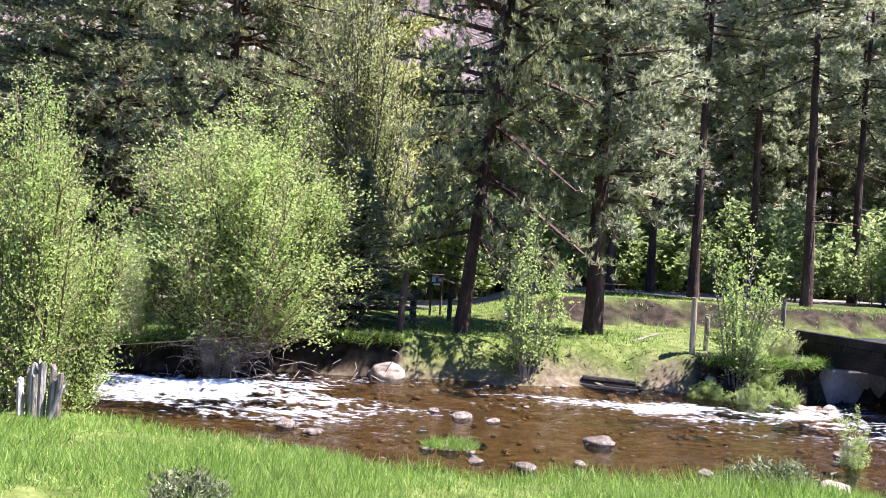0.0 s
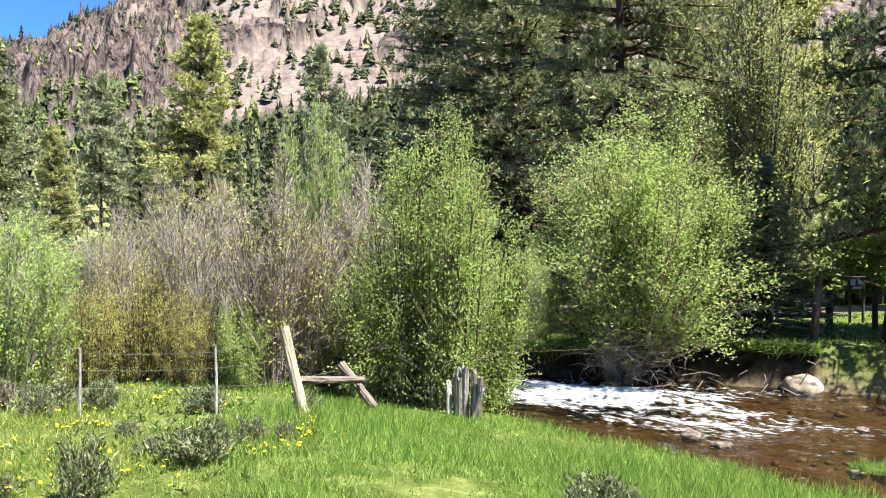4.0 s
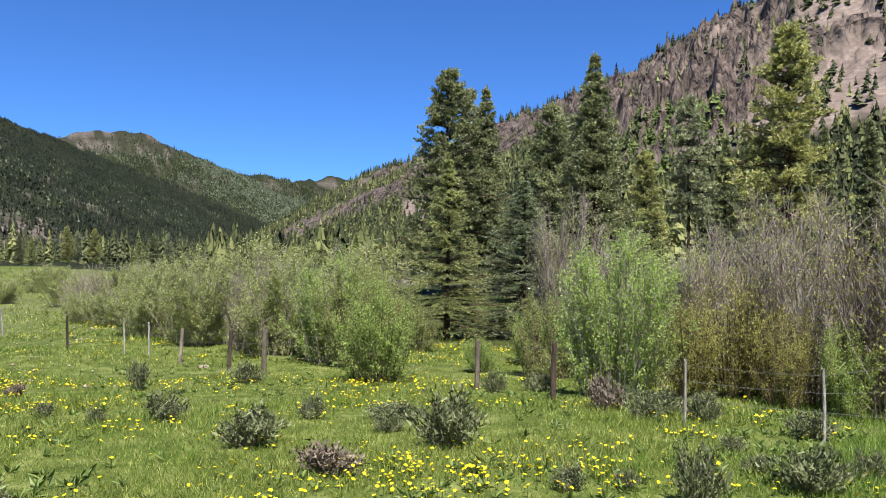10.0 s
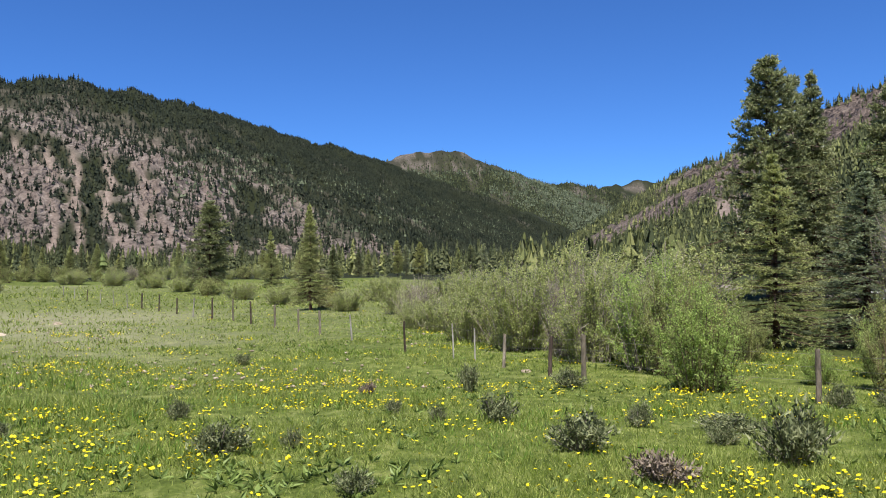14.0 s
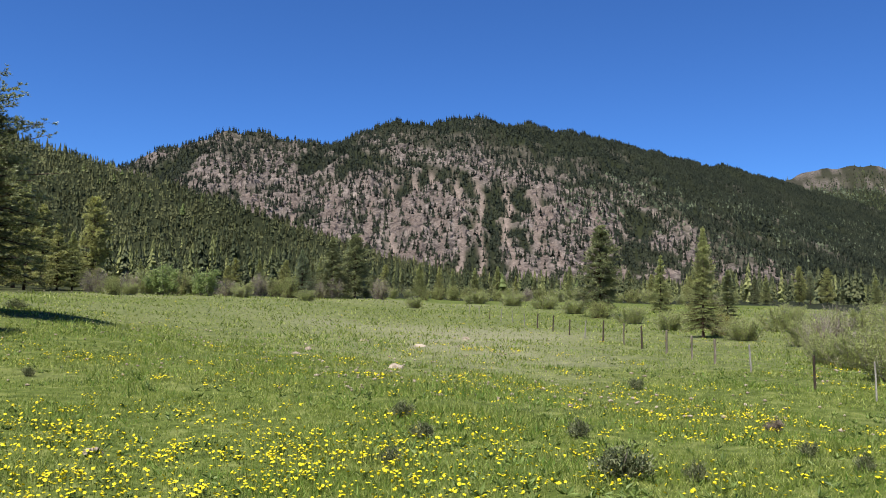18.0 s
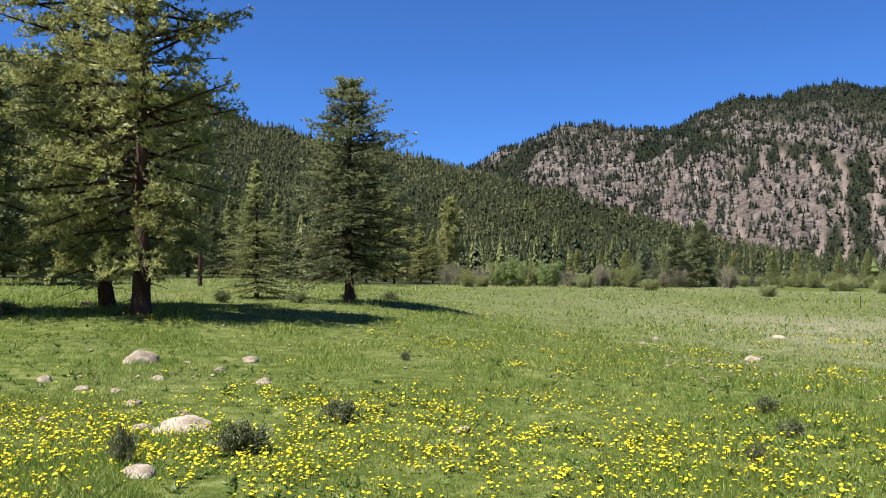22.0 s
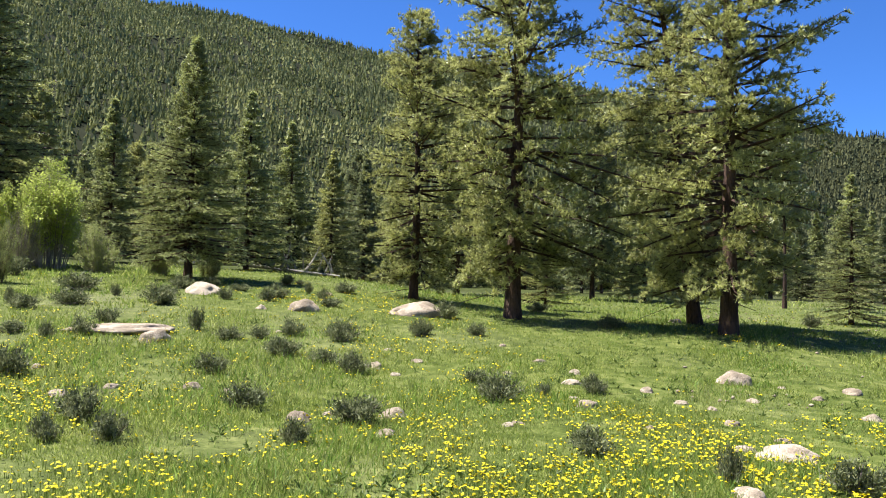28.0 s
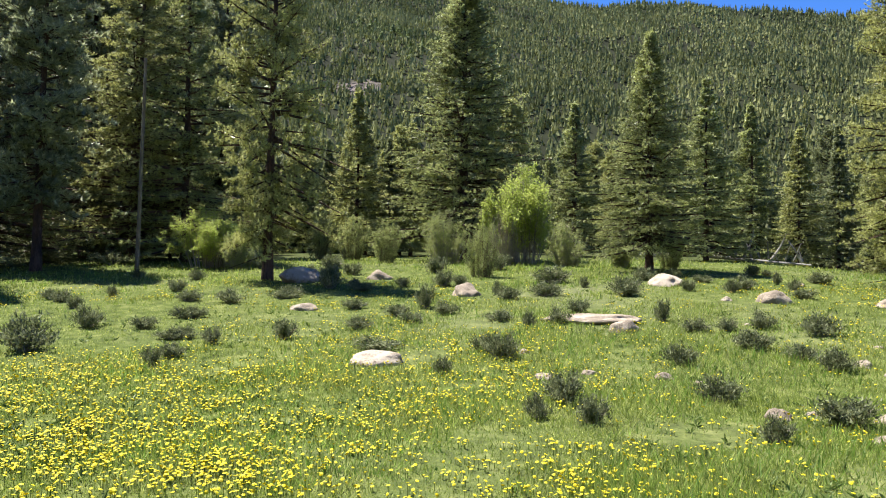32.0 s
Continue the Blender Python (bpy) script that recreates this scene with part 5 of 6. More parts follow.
bushes([
    ("tall_aspen", *polar(6.2, 22), 9.5, 0, 1.0), ("tall_aspen", *polar(8.8, 26), 11.0, 50, 1.0), ("aspen", *polar(345.0, 38), 2.6, 0, 1.3), ("aspen", *polar(340.6, 36), 2.4, 60, 1.3),
    ("aspen", *polar(336.4, 37), 2.7, 20, 1.4), ("aspen", *polar(332.6, 35), 2.4, 110, 1.3), ("aspen", *polar(349.2, 40), 2.8, 20, 1.3), ("aspen", *polar(352.6, 41), 3.0, 80, 1.3),
    ("aspen", *polar(342.6, 44), 3.2, 45, 1.3), ("aspen", *polar(329.6, 38), 2.8, 15, 1.3), ("aspen", *polar(346.5, 52), 4.5, 0, 1.4), ("aspen", *polar(342.0, 50), 4.0, 70, 1.4),
], "young aspens in the wood")
bushes([
    ("aspen", *polar(338.0, 54), 4.6, 30, 1.5), ("aspen", *polar(334.5, 50), 4.0, 10, 1.4), ("aspen", *polar(331.5, 48), 4.2, 90, 1.4), ("aspen", *polar(350.0, 55), 4.5, 50, 1.4),
    ("aspen", *polar(354.0, 48), 4.2, 20, 1.4), ("aspen", *polar(357.5, 44), 4.6, 80, 1.2), ("aspen", *polar(2.0, 42), 5.0, 15, 1.1), ("aspen", *polar(4.5, 38), 4.5, 50, 1.0),
    ("aspen", *polar(344.3, 58), 5.0, 10, 1.4), ("aspen", *polar(328.5, 50), 4.5, 10, 1.4), ("tall_aspen", *polar(11.5, 36), 11.0, 10, 1.1), ("tall_aspen", *polar(4.0, 34), 9.0, 60, 1.2),
], "young aspens in the wood")
under = np.random.default_rng(46)
bushes([("aspen", *map(float, polar(az + under.uniform(-0.5, 0.5), under.uniform(29, 47))), under.uniform(2.6, 5.2), under.uniform(0, 360), under.uniform(1.1, 1.5)) for az in np.linspace(-33, 9, 30)], "young aspens in the wood")
bushes([
    ("lime", *polar(206.6, 33.5), 4.0, 0, 1.0), ("pale", *polar(203.6, 31.5), 1.8, 20, 0.8), ("pale", *polar(212.3, 33), 2.2, 10, 0.8), ("pale_b", *polar(209.6, 26.5), 1.7, 40, 0.75), ("pale_b", *polar(216.4, 34), 1.7, 80, 0.8), ("bare", *polar(208.2, 32), 2.0, 0, 0.8),
    ("lime", *polar(228.6, 32), 2.2, 100, 1.5), ("pale", *polar(226.6, 31), 1.4, 20, 1.0), ("pale_b", *polar(218.8, 37), 2.0, 60, 0.8), ("pale", *polar(199.8, 31), 1.3, 60, 0.9), ("pale_b", *polar(196.6, 31), 1.6, 30, 0.7), ("lime", *polar(245.5, 24), 1.6, 30, 0.9), ("pale_b", *polar(221.0, 38), 2.2, 130, 0.8),
], "bushes at the meadow's end")


# ---- sagebrush ----
def sage_meshes(seed, h=0.4, w=0.5, n=1700, mat=None):
    rng = np.random.default_rng(seed)
    s = 16
    a, rho = rng.uniform(0, 6.28, s), np.sqrt(rng.uniform(0, 1, s))
    end = np.stack([w / 2 * rho * np.cos(a), w / 2 * rho * np.sin(a), h * (0.95 - 0.5 * rho ** 2) * rng.uniform(0.6, 1, s)], 1)
    st = tubes(end * [0.1, 0.1, 0] - [0, 0, 0.03], end, 0.012, 0.004)
    k, t = rng.integers(0, s, n), rng.uniform(0.3, 1.05, n)
    c = end[k] * t[:, None] ** [[0.8, 0.8, 1]] + rng.normal(0, 0.07 * h + 0.01, (n, 3))
    c[:, 2] = np.maximum(c[:, 2], 0.0)
    ln = 0.052 * rng.uniform(0.5, 1.3, n)
    return {"stem_work": tri_mesh("stem_work", *st, [TWIG]), "foliage": tri_mesh("foliage", *blades(rng, c, rng.normal(0, 0.45, (n, 3)) + [0, 0, 0.8] + (end[k] / h) * [0.5, 0.5, 0], ln, ln * 0.36), [mat or SAGE])}


SAGES = [sage_meshes(40 + q) for q in range(5)]
DRY = sage_meshes(50, 0.3, 0.5, 1500, HEATHER)


def sagebrush(rows, group):
    """Rows of x, y, width, height."""
    for q, (x, y, w, h) in enumerate(rows):
        e = plant("sagebrush", SAGES[q % 5], x, y, 1, q * 77, "low grey-green sagebrush in the meadow grass", "shrub", group)
        e.scale = (w / 0.5, w / 0.5, max(h, 0.16) / 0.4)


sagebrush([(3.35, 8.15, 0.7, 0.42), (2.9, 8.2, 0.4, 0.3), (-1.5, 5.5, 0.3, 0.2), (-1.6, 5.2, 0.46, 0.34), (-4.6, 5.4, 0.3, 0.22), (-4.4, 5.6, 0.2, 0.18), (-4.5, 4.7, 0.55, 0.34), (-5.0, 4.7, 0.24, 0.16), (-5.0, 5.4, 0.2, 0.2), (-4.5, 3.7, 0.4, 0.42), (-5.6, 5.0, 0.24, 0.18), (-7.5, 5.7, 0.6, 0.3), (-7.0, 5.9, 0.46, 0.32), (-5.9, 6.2, 0.45, 0.3), (-5.2, 6.9, 0.4, 0.3), (-5.0, 3.5, 0.2, 0.15), (-6.6, 2.8, 0.62, 0.5), (-5.1, 3.1, 0.28, 0.2), (-8.0, 2.8, 0.6, 0.2), (-6.9, 5.8, 0.38, 0.3), (-8.1, 5.5, 0.5, 0.4), (-7.1, 1.2, 0.6, 0.34), (-8.2, 2.0, 0.3, 0.27), (-7.3, 2.5, 0.3, 0.2), (-8.6, 0.6, 0.5, 0.3)], "sagebrush near the creek")
sagebrush([(-12.5, 0.5, 0.35, 0.53), (-12.9, 2.1, 0.56, 0.34), (-10.2, 5.0, 0.34, 0.34), (-10.3, 5.8, 0.5, 0.3), (-7.2, 5.3, 0.4, 0.28), (-9.6, -0.5, 0.22, 0.2), (-8.7, 0.0, 0.2, 0.18), (-7.2, -1.9, 0.5, 0.32), (-9.3, -2.9, 0.3, 0.26), (-7.4, -1.3, 0.2, 0.18), (-16.9, -4.0, 0.35, 0.3), (-5.9, -0.6, 0.3, 0.2), (-9.2, -5.2, 0.3, 0.24), (-8.1, -4.3, 0.3, 0.2), (-6.7, -3.9, 0.2, 0.16), (-5.0, -7.9, 0.42, 0.32), (-9.3, -12.5, 0.22, 0.18), (-3.4, -7.1, 0.5, 0.34), (-2.4, -7.2, 0.26, 0.38)], "sagebrush of the open meadow")
sagebrush([(-0.4, -13.0, 0.41, 0.28), (-0.7, -11.7, 0.66, 0.4), (0.6, -18.1, 0.45, 0.38), (-0.6, -18.4, 0.46, 0.33), (-1.4, -12.2, 0.26, 0.2), (-2.3, -12.7, 0.32, 0.23), (-1.4, -8.3, 0.48, 0.3), (0.1, -21.6, 0.79, 0.47), (6.3, -11.7, 0.56, 0.5), (10.7, -16.1, 0.55, 0.6), (10.6, -14.8, 0.64, 0.32), (10.2, -12.9, 0.58, 0.29), (8.5, -11.2, 1.0, 0.25), (6.5, -10.2, 0.3, 0.3), (4.1, -9.2, 0.57, 0.4), (3.4, -8.3, 0.42, 0.36), (4.0, -8.2, 0.32, 0.3), (2.6, -10.4, 0.57, 0.36), (1.6, -8.6, 0.35, 0.3)], "sagebrush among the rocks")
sagebrush([(1.1, -9.7, 0.7, 0.4), (2.2, -16.6, 0.71, 0.45), (3.3, -16.9, 0.55, 0.36), (3.8, -16.2, 0.41, 0.29), (5.2, -16.7, 0.37, 0.5), (7.2, -17.0, 0.59, 0.39), (7.3, -14.7, 0.29, 0.35), (9.8, -15.5, 0.65, 0.33), (9.1, -19.4, 0.91, 0.45), (0.7, -17.8, 0.44, 0.38), (-0.6, -11.9, 0.41, 0.33), (-2.2, -12.6, 0.41, 0.32), (7.4, -20.5, 0.93, 0.54), (10.4, -22.6, 1.2, 0.6), (15.9, -18.8, 0.7, 0.7), (15.2, -23.5, 0.89, 0.69), (13.2, -7.8, 0.98, 0.65), (15.0, -10.1, 0.7, 0.5), (10.8, -8.8, 0.49, 0.29), (11.3, -10.1, 0.43, 0.32), (10.6, -11.2, 0.54, 0.44), (15.5, -14.4, 0.75, 0.37), (22.5, -16.9, 0.5, 0.4)], "sagebrush below the tall spruces")
sagebrush([(18.8, -15.4, 0.6, 0.43), (15.4, -18.1, 0.67, 0.67), (28.1, -19.9, 1.7, 0.6), (32.0, -19.4, 1.6, 0.8), (12.8, -20.2, 0.7, 0.5), (17.3, -21.5, 0.8, 0.5), (8.2, -24.6, 0.8, 0.45), (5.0, -23.5, 0.7, 0.4), (19.5, -23.0, 0.9, 0.6), (13.8, -25.5, 1.0, 0.6), (-4.4, -22.0, 0.8, 0.35), (22, -22, 0.9, 0.5), (3.5, -27.0, 0.8, 0.4), (-3.0, -27.5, 0.8, 0.4), (-16.9, -26.3, 0.6, 0.4), (-14.5, -26.0, 0.8, 0.45), (-20, -28, 0.9, 0.4), (-12.0, -27.0, 0.6, 0.5)], "sagebrush under the trees")
srng = np.random.default_rng(64)
more = []
for q in range(64):
    az, r = srng.uniform(186, 240), srng.uniform(13, 29)
    x, y = polar(az, r)
    if srng.uniform(0, 1) < 0.75:
        more.append((float(x), float(y), srng.uniform(0.3, 0.75), srng.uniform(0.2, 0.42)))
sagebrush(more, "sagebrush scattered up the meadow")
for x, y, w, h in [(-6.0, 1.6, 0.5, 0.24), (-8.0, 5.3, 0.5, 0.4), (-12.0, -1.0, 0.3, 0.2)]:
    plant("dry_shrub", DRY, x, y, 1, x * 40, "low reddish-brown dry shrub in the grass", "shrub", "dry shrubs").scale = (w / 0.5, w / 0.5, h / 0.3)


# ---- rocks ----
def rock_mesh(seed, flat=0.55, mat=None):
    bm = bmesh.new()
    bmesh.ops.create_icosphere(bm, subdivisions=4, radius=0.5)
    off = Vector((seed * 7.1, seed * 3.3, seed * 1.7))
    for v in bm.verts:
        d = v.co.normalized()
        k = 1 + 0.26 * noise.noise(d * 1.2 + off) + 0.11 * noise.noise(d * 2.6 + off) + 0.03 * noise.noise(d * 8 + off)
        v.co = Vector((d.x * 0.5 * k, d.y * 0.40 * k, d.z * 0.5 * flat * k))
    for f in bm.faces:
        f.smooth = True
    me = bpy.data.meshes.new("rock")
    bm.to_mesh(me)
    bm.free()
    me.materials.append(mat or ROCK)
    return me


ROCKS = [rock_mesh(q, f) for q, f in enumerate((0.55, 0.68, 0.5, 0.6, 0.8, 0.46))]
WET = [rock_mesh(q + 10, f, WETROCK) for q, f in enumerate((0.5, 0.6, 0.45))]


def rocks(rows, group, label="pale weathered boulder half sunk in the grass", kinds=None, lift=-0.06, name="rock"):
    """Rows of x, y, width."""
    kinds = kinds or ROCKS
    for q, (x, y, w) in enumerate(rows):
        o = new(name, kinds[(q * 5 + int(abs(x) * 7)) % len(kinds)])
        o.matrix_world = pose(x, y, ground(x, y) + lift * w, 0, 0, q * 61) @ Matrix.Scale(w * 1.08, 4)
        tagged(o, label, "rock", group)


rocks([(13.2, -14.6, 0.7), (7.8, -10.4, 0.92), (5.1, -10.7, 0.33), (3.6, -11.5, 0.26), (5.5, -15.2, 0.57), (11.2, -18.8, 0.93), (15.7, -20.9, 0.83), (3.8, -25.2, 0.32), (4.8, -20.5, 0.3), (3.7, -20.7, 0.75), (1.7, -13.5, 0.19), (1.3, -14.1, 0.28), (1.2, -15.9, 0.18), (0.9, -13.5, 0.21), (0.6, -14.9, 0.25), (-1.7, -15.6, 0.24), (-1.1, -17.1, 0.19), (-2.2, -14.5, 0.21), (-2.0, -13.4, 0.34), (-1.8, -12.0, 0.21), (1.8, -9.8, 0.3), (0.7, -10.2, 0.35), (0.7, -9.2, 0.29), (1.5, -10.2, 0.18), (3.2, -15.6, 0.22), (4.3, -16.3, 0.24), (3.6, -17.1, 0.2), (4.7, -11.4, 0.26), (-0.7, -9.9, 0.18), (3.1, -11.4, 0.13), (6.2, -12.3, 0.2)], "rocks below the pines")
rocks([(-4.9, -14.2, 0.53), (-6.7, -13.7, 0.39), (-5.7, -11.2, 0.27), (-5.8, -13.0, 0.18), (-1.9, -11.5, 0.36), (-3.1, -13.0, 0.21), (-3.4, -12.1, 0.23), (-3.7, -11.7, 0.17), (-4.6, -12.5, 0.21), (-2.4, -10.0, 0.13), (-3.6, -10.6, 0.24), (-3.4, -8.5, 0.6), (-3.1, -8.8, 0.26), (-2.4, -6.8, 0.33), (-5.7, -6.6, 0.18), (-0.8, -10.0, 0.18), (-7.3, -26.3, 0.58), (-3.8, -9.5, 0.18), (-18.0, -10.4, 0.45), (-25.3, -13.6, 0.45), (-15.6, 1.7, 0.24), (-22, -16, 0.3), (-27, -17, 0.4), (-20, -15, 0.25), (-30, -14, 0.4), (-5.6, -13.9, 0.16), (-1.0, -14.2, 0.2)], "rocks of the open meadow")
rocks([(0.9, -21.9, 1.3), (1.35, -21.8, 0.75), (7.2, -23.5, 1.15)], "large boulders", "large pale rounded boulder in the meadow", [ROCKS[0], ROCKS[3]], -0.04, "boulder")
slab = new("rock_slab", rock_mesh(77, 0.2))
slab.matrix_world = pose(6.5, -16.0, ground(6.5, -16.0) + 0.05, 0, 2, 15) @ Matrix.Diagonal((1.95, 1.2, 1.25, 1))
tagged(slab, "long flat pale rock slab lying in the grass", "rock")
dark = new("boulder", ROCKS[3])
dark.matrix_world = pose(*polar(222.4, 25.8), ground(*polar(222.4, 25.8)) + 0.1, 0, 0, 50) @ Matrix.Scale(1.3, 4)
tagged(dark, "grey boulder lying in a pine's shade", "rock")
plant("juniper_shrub", SAGES[1], *polar(169.0, 22.3), 1.0, 0, "small dark shrub in the pines' shade", "shrub").scale = (1.3, 1.3, 1.0)

# creek stones
bb = new("boulder", ROCKS[3])
bb.matrix_world = pose(-0.97, 14.75, WATER + 0.08, 0, 0, 20) @ Matrix.Scale(0.68, 4)
tagged(bb, "smooth pale boulder at the creek's far edge", "rock")
crng = np.random.default_rng(5)
stones = []
for q in range(34):
    x = crng.uniform(-0.6, 5.2)
    y = 14.3 + 0.05 * x + crng.uniform(-0.25, 0.2)
    stones.append((x, y, crng.uniform(0.1, 0.24)))
rocks(stones, "stones of the far bank", "pale rounded stone on the creek's bank", ROCKS, 0.1, "bank_stone")
stones = [(2.05, 10.55, 0.42), (0.1, 9.75, 0.3), (0.35, 9.7, 0.22), (-0.15, 9.7, 0.2), (0.3, 11.7, 0.3), (0.75, 11.5, 0.24), (-0.1, 12.0, 0.2), (0.95, 9.15, 0.25), (0.4, 9.3, 0.2), (3.0, 9.3, 0.22), (-2.0, 10.6, 0.3), (-1.6, 10.3, 0.24), (5.2, 10.6, 0.3), (1.6, 9.4, 0.18), (4.2, 12.6, 0.26), (-3.0, 10.9, 0.2), (5.6, 11.2, 0.25)]
for q, (x, y, w) in enumerate(stones):
    o = new("creek_stone", WET[q % 3])
    o.matrix_world = pose(x, y, WATER - 0.08 * w, 0, 0, q * 50) @ Matrix.Scale(w, 4)
    tagged(o, "wet brown stone breaking the creek's surface", "rock", "stones in the creek")
rocks([(3.35, 8.35, 0.34), (4.05, 8.5, 0.38), (4.7, 8.3, 0.42), (4.3, 8.75, 0.28), (3.7, 8.75, 0.24)], "stones of the near bank", "pale stone in the near bank's grass", ROCKS, 0.22, "bank_stone")
pile = np.random.default_rng(17)
rocks([(*map(float, polar(pile.uniform(334.2, 337.4), pile.uniform(14.4, 15.6))), pile.uniform(0.2, 0.5)) for q in range(22)], "rocks by the bridge", "grey rock of the pile beside the bridge", ROCKS, 0.12, "bank_stone")
cobble = np.random.default_rng(8)
n = 420
cs = cobble.uniform(0, 1, (n, 2))
k = (cs[:, 0] * 17 - 6.5, np.interp(cs[:, 0] * 17 - 6.5, CREEK[:, 0], CREEK[:, 1]) + (cs[:, 1] - 0.5) * 2 * np.interp(cs[:, 0] * 17 - 6.5, CREEK[:, 0], CREEK[:, 2]))
bm = bmesh.new()
bmesh.ops.create_icosphere(bm, subdivisions=1, radius=0.5)
sv = np.array([v.co for v in bm.verts])
sf = np.array([[v.index for v in f.verts] for f in bm.faces])
bm.free()
sz = cobble.uniform(0.05, 0.2, n)
V = (sv[None] * (sz[:, None, None] * cobble.uniform(0.6, 1.2, (n, 1, 3)) * [1, 1, 0.6]) + np.stack([k[0], k[1], land(k[0], k[1]) + 0.01], 1)[:, None]).reshape(-1, 3)
tagged(new("creek_cobbles", tri_mesh("creek_cobbles", V, (np.arange(n)[:, None, None] * len(sv) + sf[None]).reshape(-1, 3), [WETROCK], smooth=True)), "brown cobbles on the creek bed", "stones", kind="stuff")


# ---- posts, rails and wood ----
def log_mesh(name, length, r0, r1, mat, seed=0, sides=10, bend=0.0, jag=0.0):
    """A round timber along +z, from 0 to its length, slightly lumpy, with closed ends."""
    rng = np.random.default_rng(seed)
    rings = 7
    t = np.linspace(0, 1, rings)
    an = np.arange(sides) * 2 * np.pi / sides
    r = (r0 + (r1 - r0) * t)[:, None] * (1 + rng.normal(0, 0.05, (rings, sides)))
    z = np.repeat((t * length)[:, None], sides, 1)
    z[-1] += rng.normal(0, jag, sides) if jag else 0
    V = np.stack([np.cos(an) * r + bend * np.sin(t * np.pi)[:, None], np.sin(an) * r, z], -1).reshape(-1, 3)
    F = []
    for k in range(rings - 1):
        for i in range(sides):
            j = (i + 1) % sides
            a, b, c, d = k * sides + i, k * sides + j, (k + 1) * sides + j, (k + 1) * sides + i
            F += [[a, b, c], [a, c, d]]
    V = np.concatenate([V, [[0, 0, 0], [0, 0, z[-1].mean()]]])
    for i in range(sides):
        j = (i + 1) % sides
        F += [[rings * sides, j, i], [rings * sides + 1, (rings - 1) * sides + i, (rings - 1) * sides + j]]
    return tri_mesh(name, V, F, [mat])


def aim(a, b, turn=0.0):
    """The pose of a timber from a towards b."""
    a, b = Vector(a), Vector(b)
    return Matrix.Translation(a) @ (b - a).to_track_quat("Z", "Y").to_matrix().to_4x4() @ pose(0, 0, 0, 0, 0, turn)


def timber(name, a, b, r0, r1, mat, parent=None, label="", seed=0, **kw):
    o = new(name, log_mesh(name, (Vector(b) - Vector(a)).length, r0, r1, mat, seed, **kw))
    m = aim(a, b)
    if parent:
        o.parent = parent
        m = parent.matrix_world.inverted() @ m
    o.matrix_basis = m
    return tagged(o, label)


def root(name, x, y, z, label, category, group=""):
    e = new(name)
    e.location = (x, y, z)
    bpy.context.view_layer.update()
    return tagged(e, label, category, group)


def box_part(name, centre, size, mat, parent=None, turn=0.0, bevel=0.01, label=""):
    bm = bmesh.new()
    bmesh.ops.create_cube(bm, size=1)
    bmesh.ops.scale(bm, vec=size, verts=bm.verts)
    bmesh.ops.bevel(bm, geom=bm.edges[:], offset=bevel, segments=1, affect="EDGES")
    o = part(name, bm, mat, parent, label)
    m = pose(*centre, 0, 0, turn)
    o.matrix_basis = parent.matrix_world.inverted() @ m if parent else m
    return o


# wire fence: x, y, height, lean sideways, thickness, kind
FENCE = [(-5.67, 6.12, 0.66, 0.04, 0.028, 2), (-6.72, 5.42, 0.66, 0.02, 0.028, 2), (-9.02, 5.27, 0.72, 0.12, 0.04, 0), (-10.67, 4.96, 0.7, 0.08, 0.045, 1), (-14.3, 2.58, 0.78, 0.0, 0.055, 1), (-14.82, 2.06, 0.72, 0.1, 0.045, 0), (-16.31, 1.32, 0.66, 0.16, 0.04, 1), (-17.27, 0.82, 0.7, -0.02, 0.03, 2), (-17.79, 0.37, 0.75, -0.05, 0.03, 2), (-18.95, -0.71, 0.72, -0.08, 0.03, 0)]
far = [(-22.3, -2.3), (-24.4, -3.5), (-25.5, -4.3), (-27.2, -5.4), (-28.9, -6.6), (-30.4, -7.6), (-32.2, -8.9), (-34.0, -10.2), (-35.9, -11.5), (-38.0, -13.0), (-40.2, -14.6), (-42.6, -16.2), (-45.2, -18.0), (-48.0, -19.9), (-51.0, -22.0), (-54.4, -24.3), (-58.2, -26.8)]
frng = np.random.default_rng(3)
FENCE += [(x, y, frng.uniform(0.7, 0.85), frng.normal(0, 0.05), frng.uniform(0.035, 0.05), int(frng.integers(0, 3))) for x, y in far]
fence = root("wire_fence", -5.3, 6.4, ground(-5.3, 6.4), "old wire fence of weathered leaning wooden posts", "fence")
tops = []
for q, (x, y, h, lean, th, kind) in enumerate(FENCE):
    z = ground(x, y)
    top = (x - lean * h, y + lean * h * 0.6, z + h)
    timber("post", (x, y, z - 0.2), top, th * (0.62 if kind == 2 else 0.9), th * (0.5 if kind == 2 else 0.78), (DARKPOST, OLDPOST, DEADWOOD)[kind], fence, ("dark weathered post", "grey weathered post", "thin pale stake")[kind], q, jag=0.015, bend=0.012 * (q % 3 - 1))
    tops.append((Vector((x, y, z)), Vector(top)))
lean_base, lean_top = Vector((-4.91, 6.65, ground(-4.91, 6.65))), Vector((*polar(38.4, 8.45), 0.80))
tops.insert(0, (lean_base, lean_top))
for share in (0.42, 0.68, 0.92):
    strand = []
    for (a0, a1), (b0, b1) in zip(tops[:-1], tops[1:]):
        strand.append((a0.lerp(a1, share), b0.lerp(b1, share)))
    for a, b in strand:
        m = a.lerp(b, 0.5) - Vector((0, 0, 0.012 * (b - a).length))
        Vw, Fw = tubes([a, m], [m, b], 0.0018, 0.0018)
        w = child("wire", tri_mesh("wire", Vw, Fw, [STEEL]), fence, "sagging wire strand")
        w.matrix_basis = fence.matrix_world.inverted()

brace = root("corner_post", *lean_base, "thick pale peeled post leaning over with a rail", "fence post")
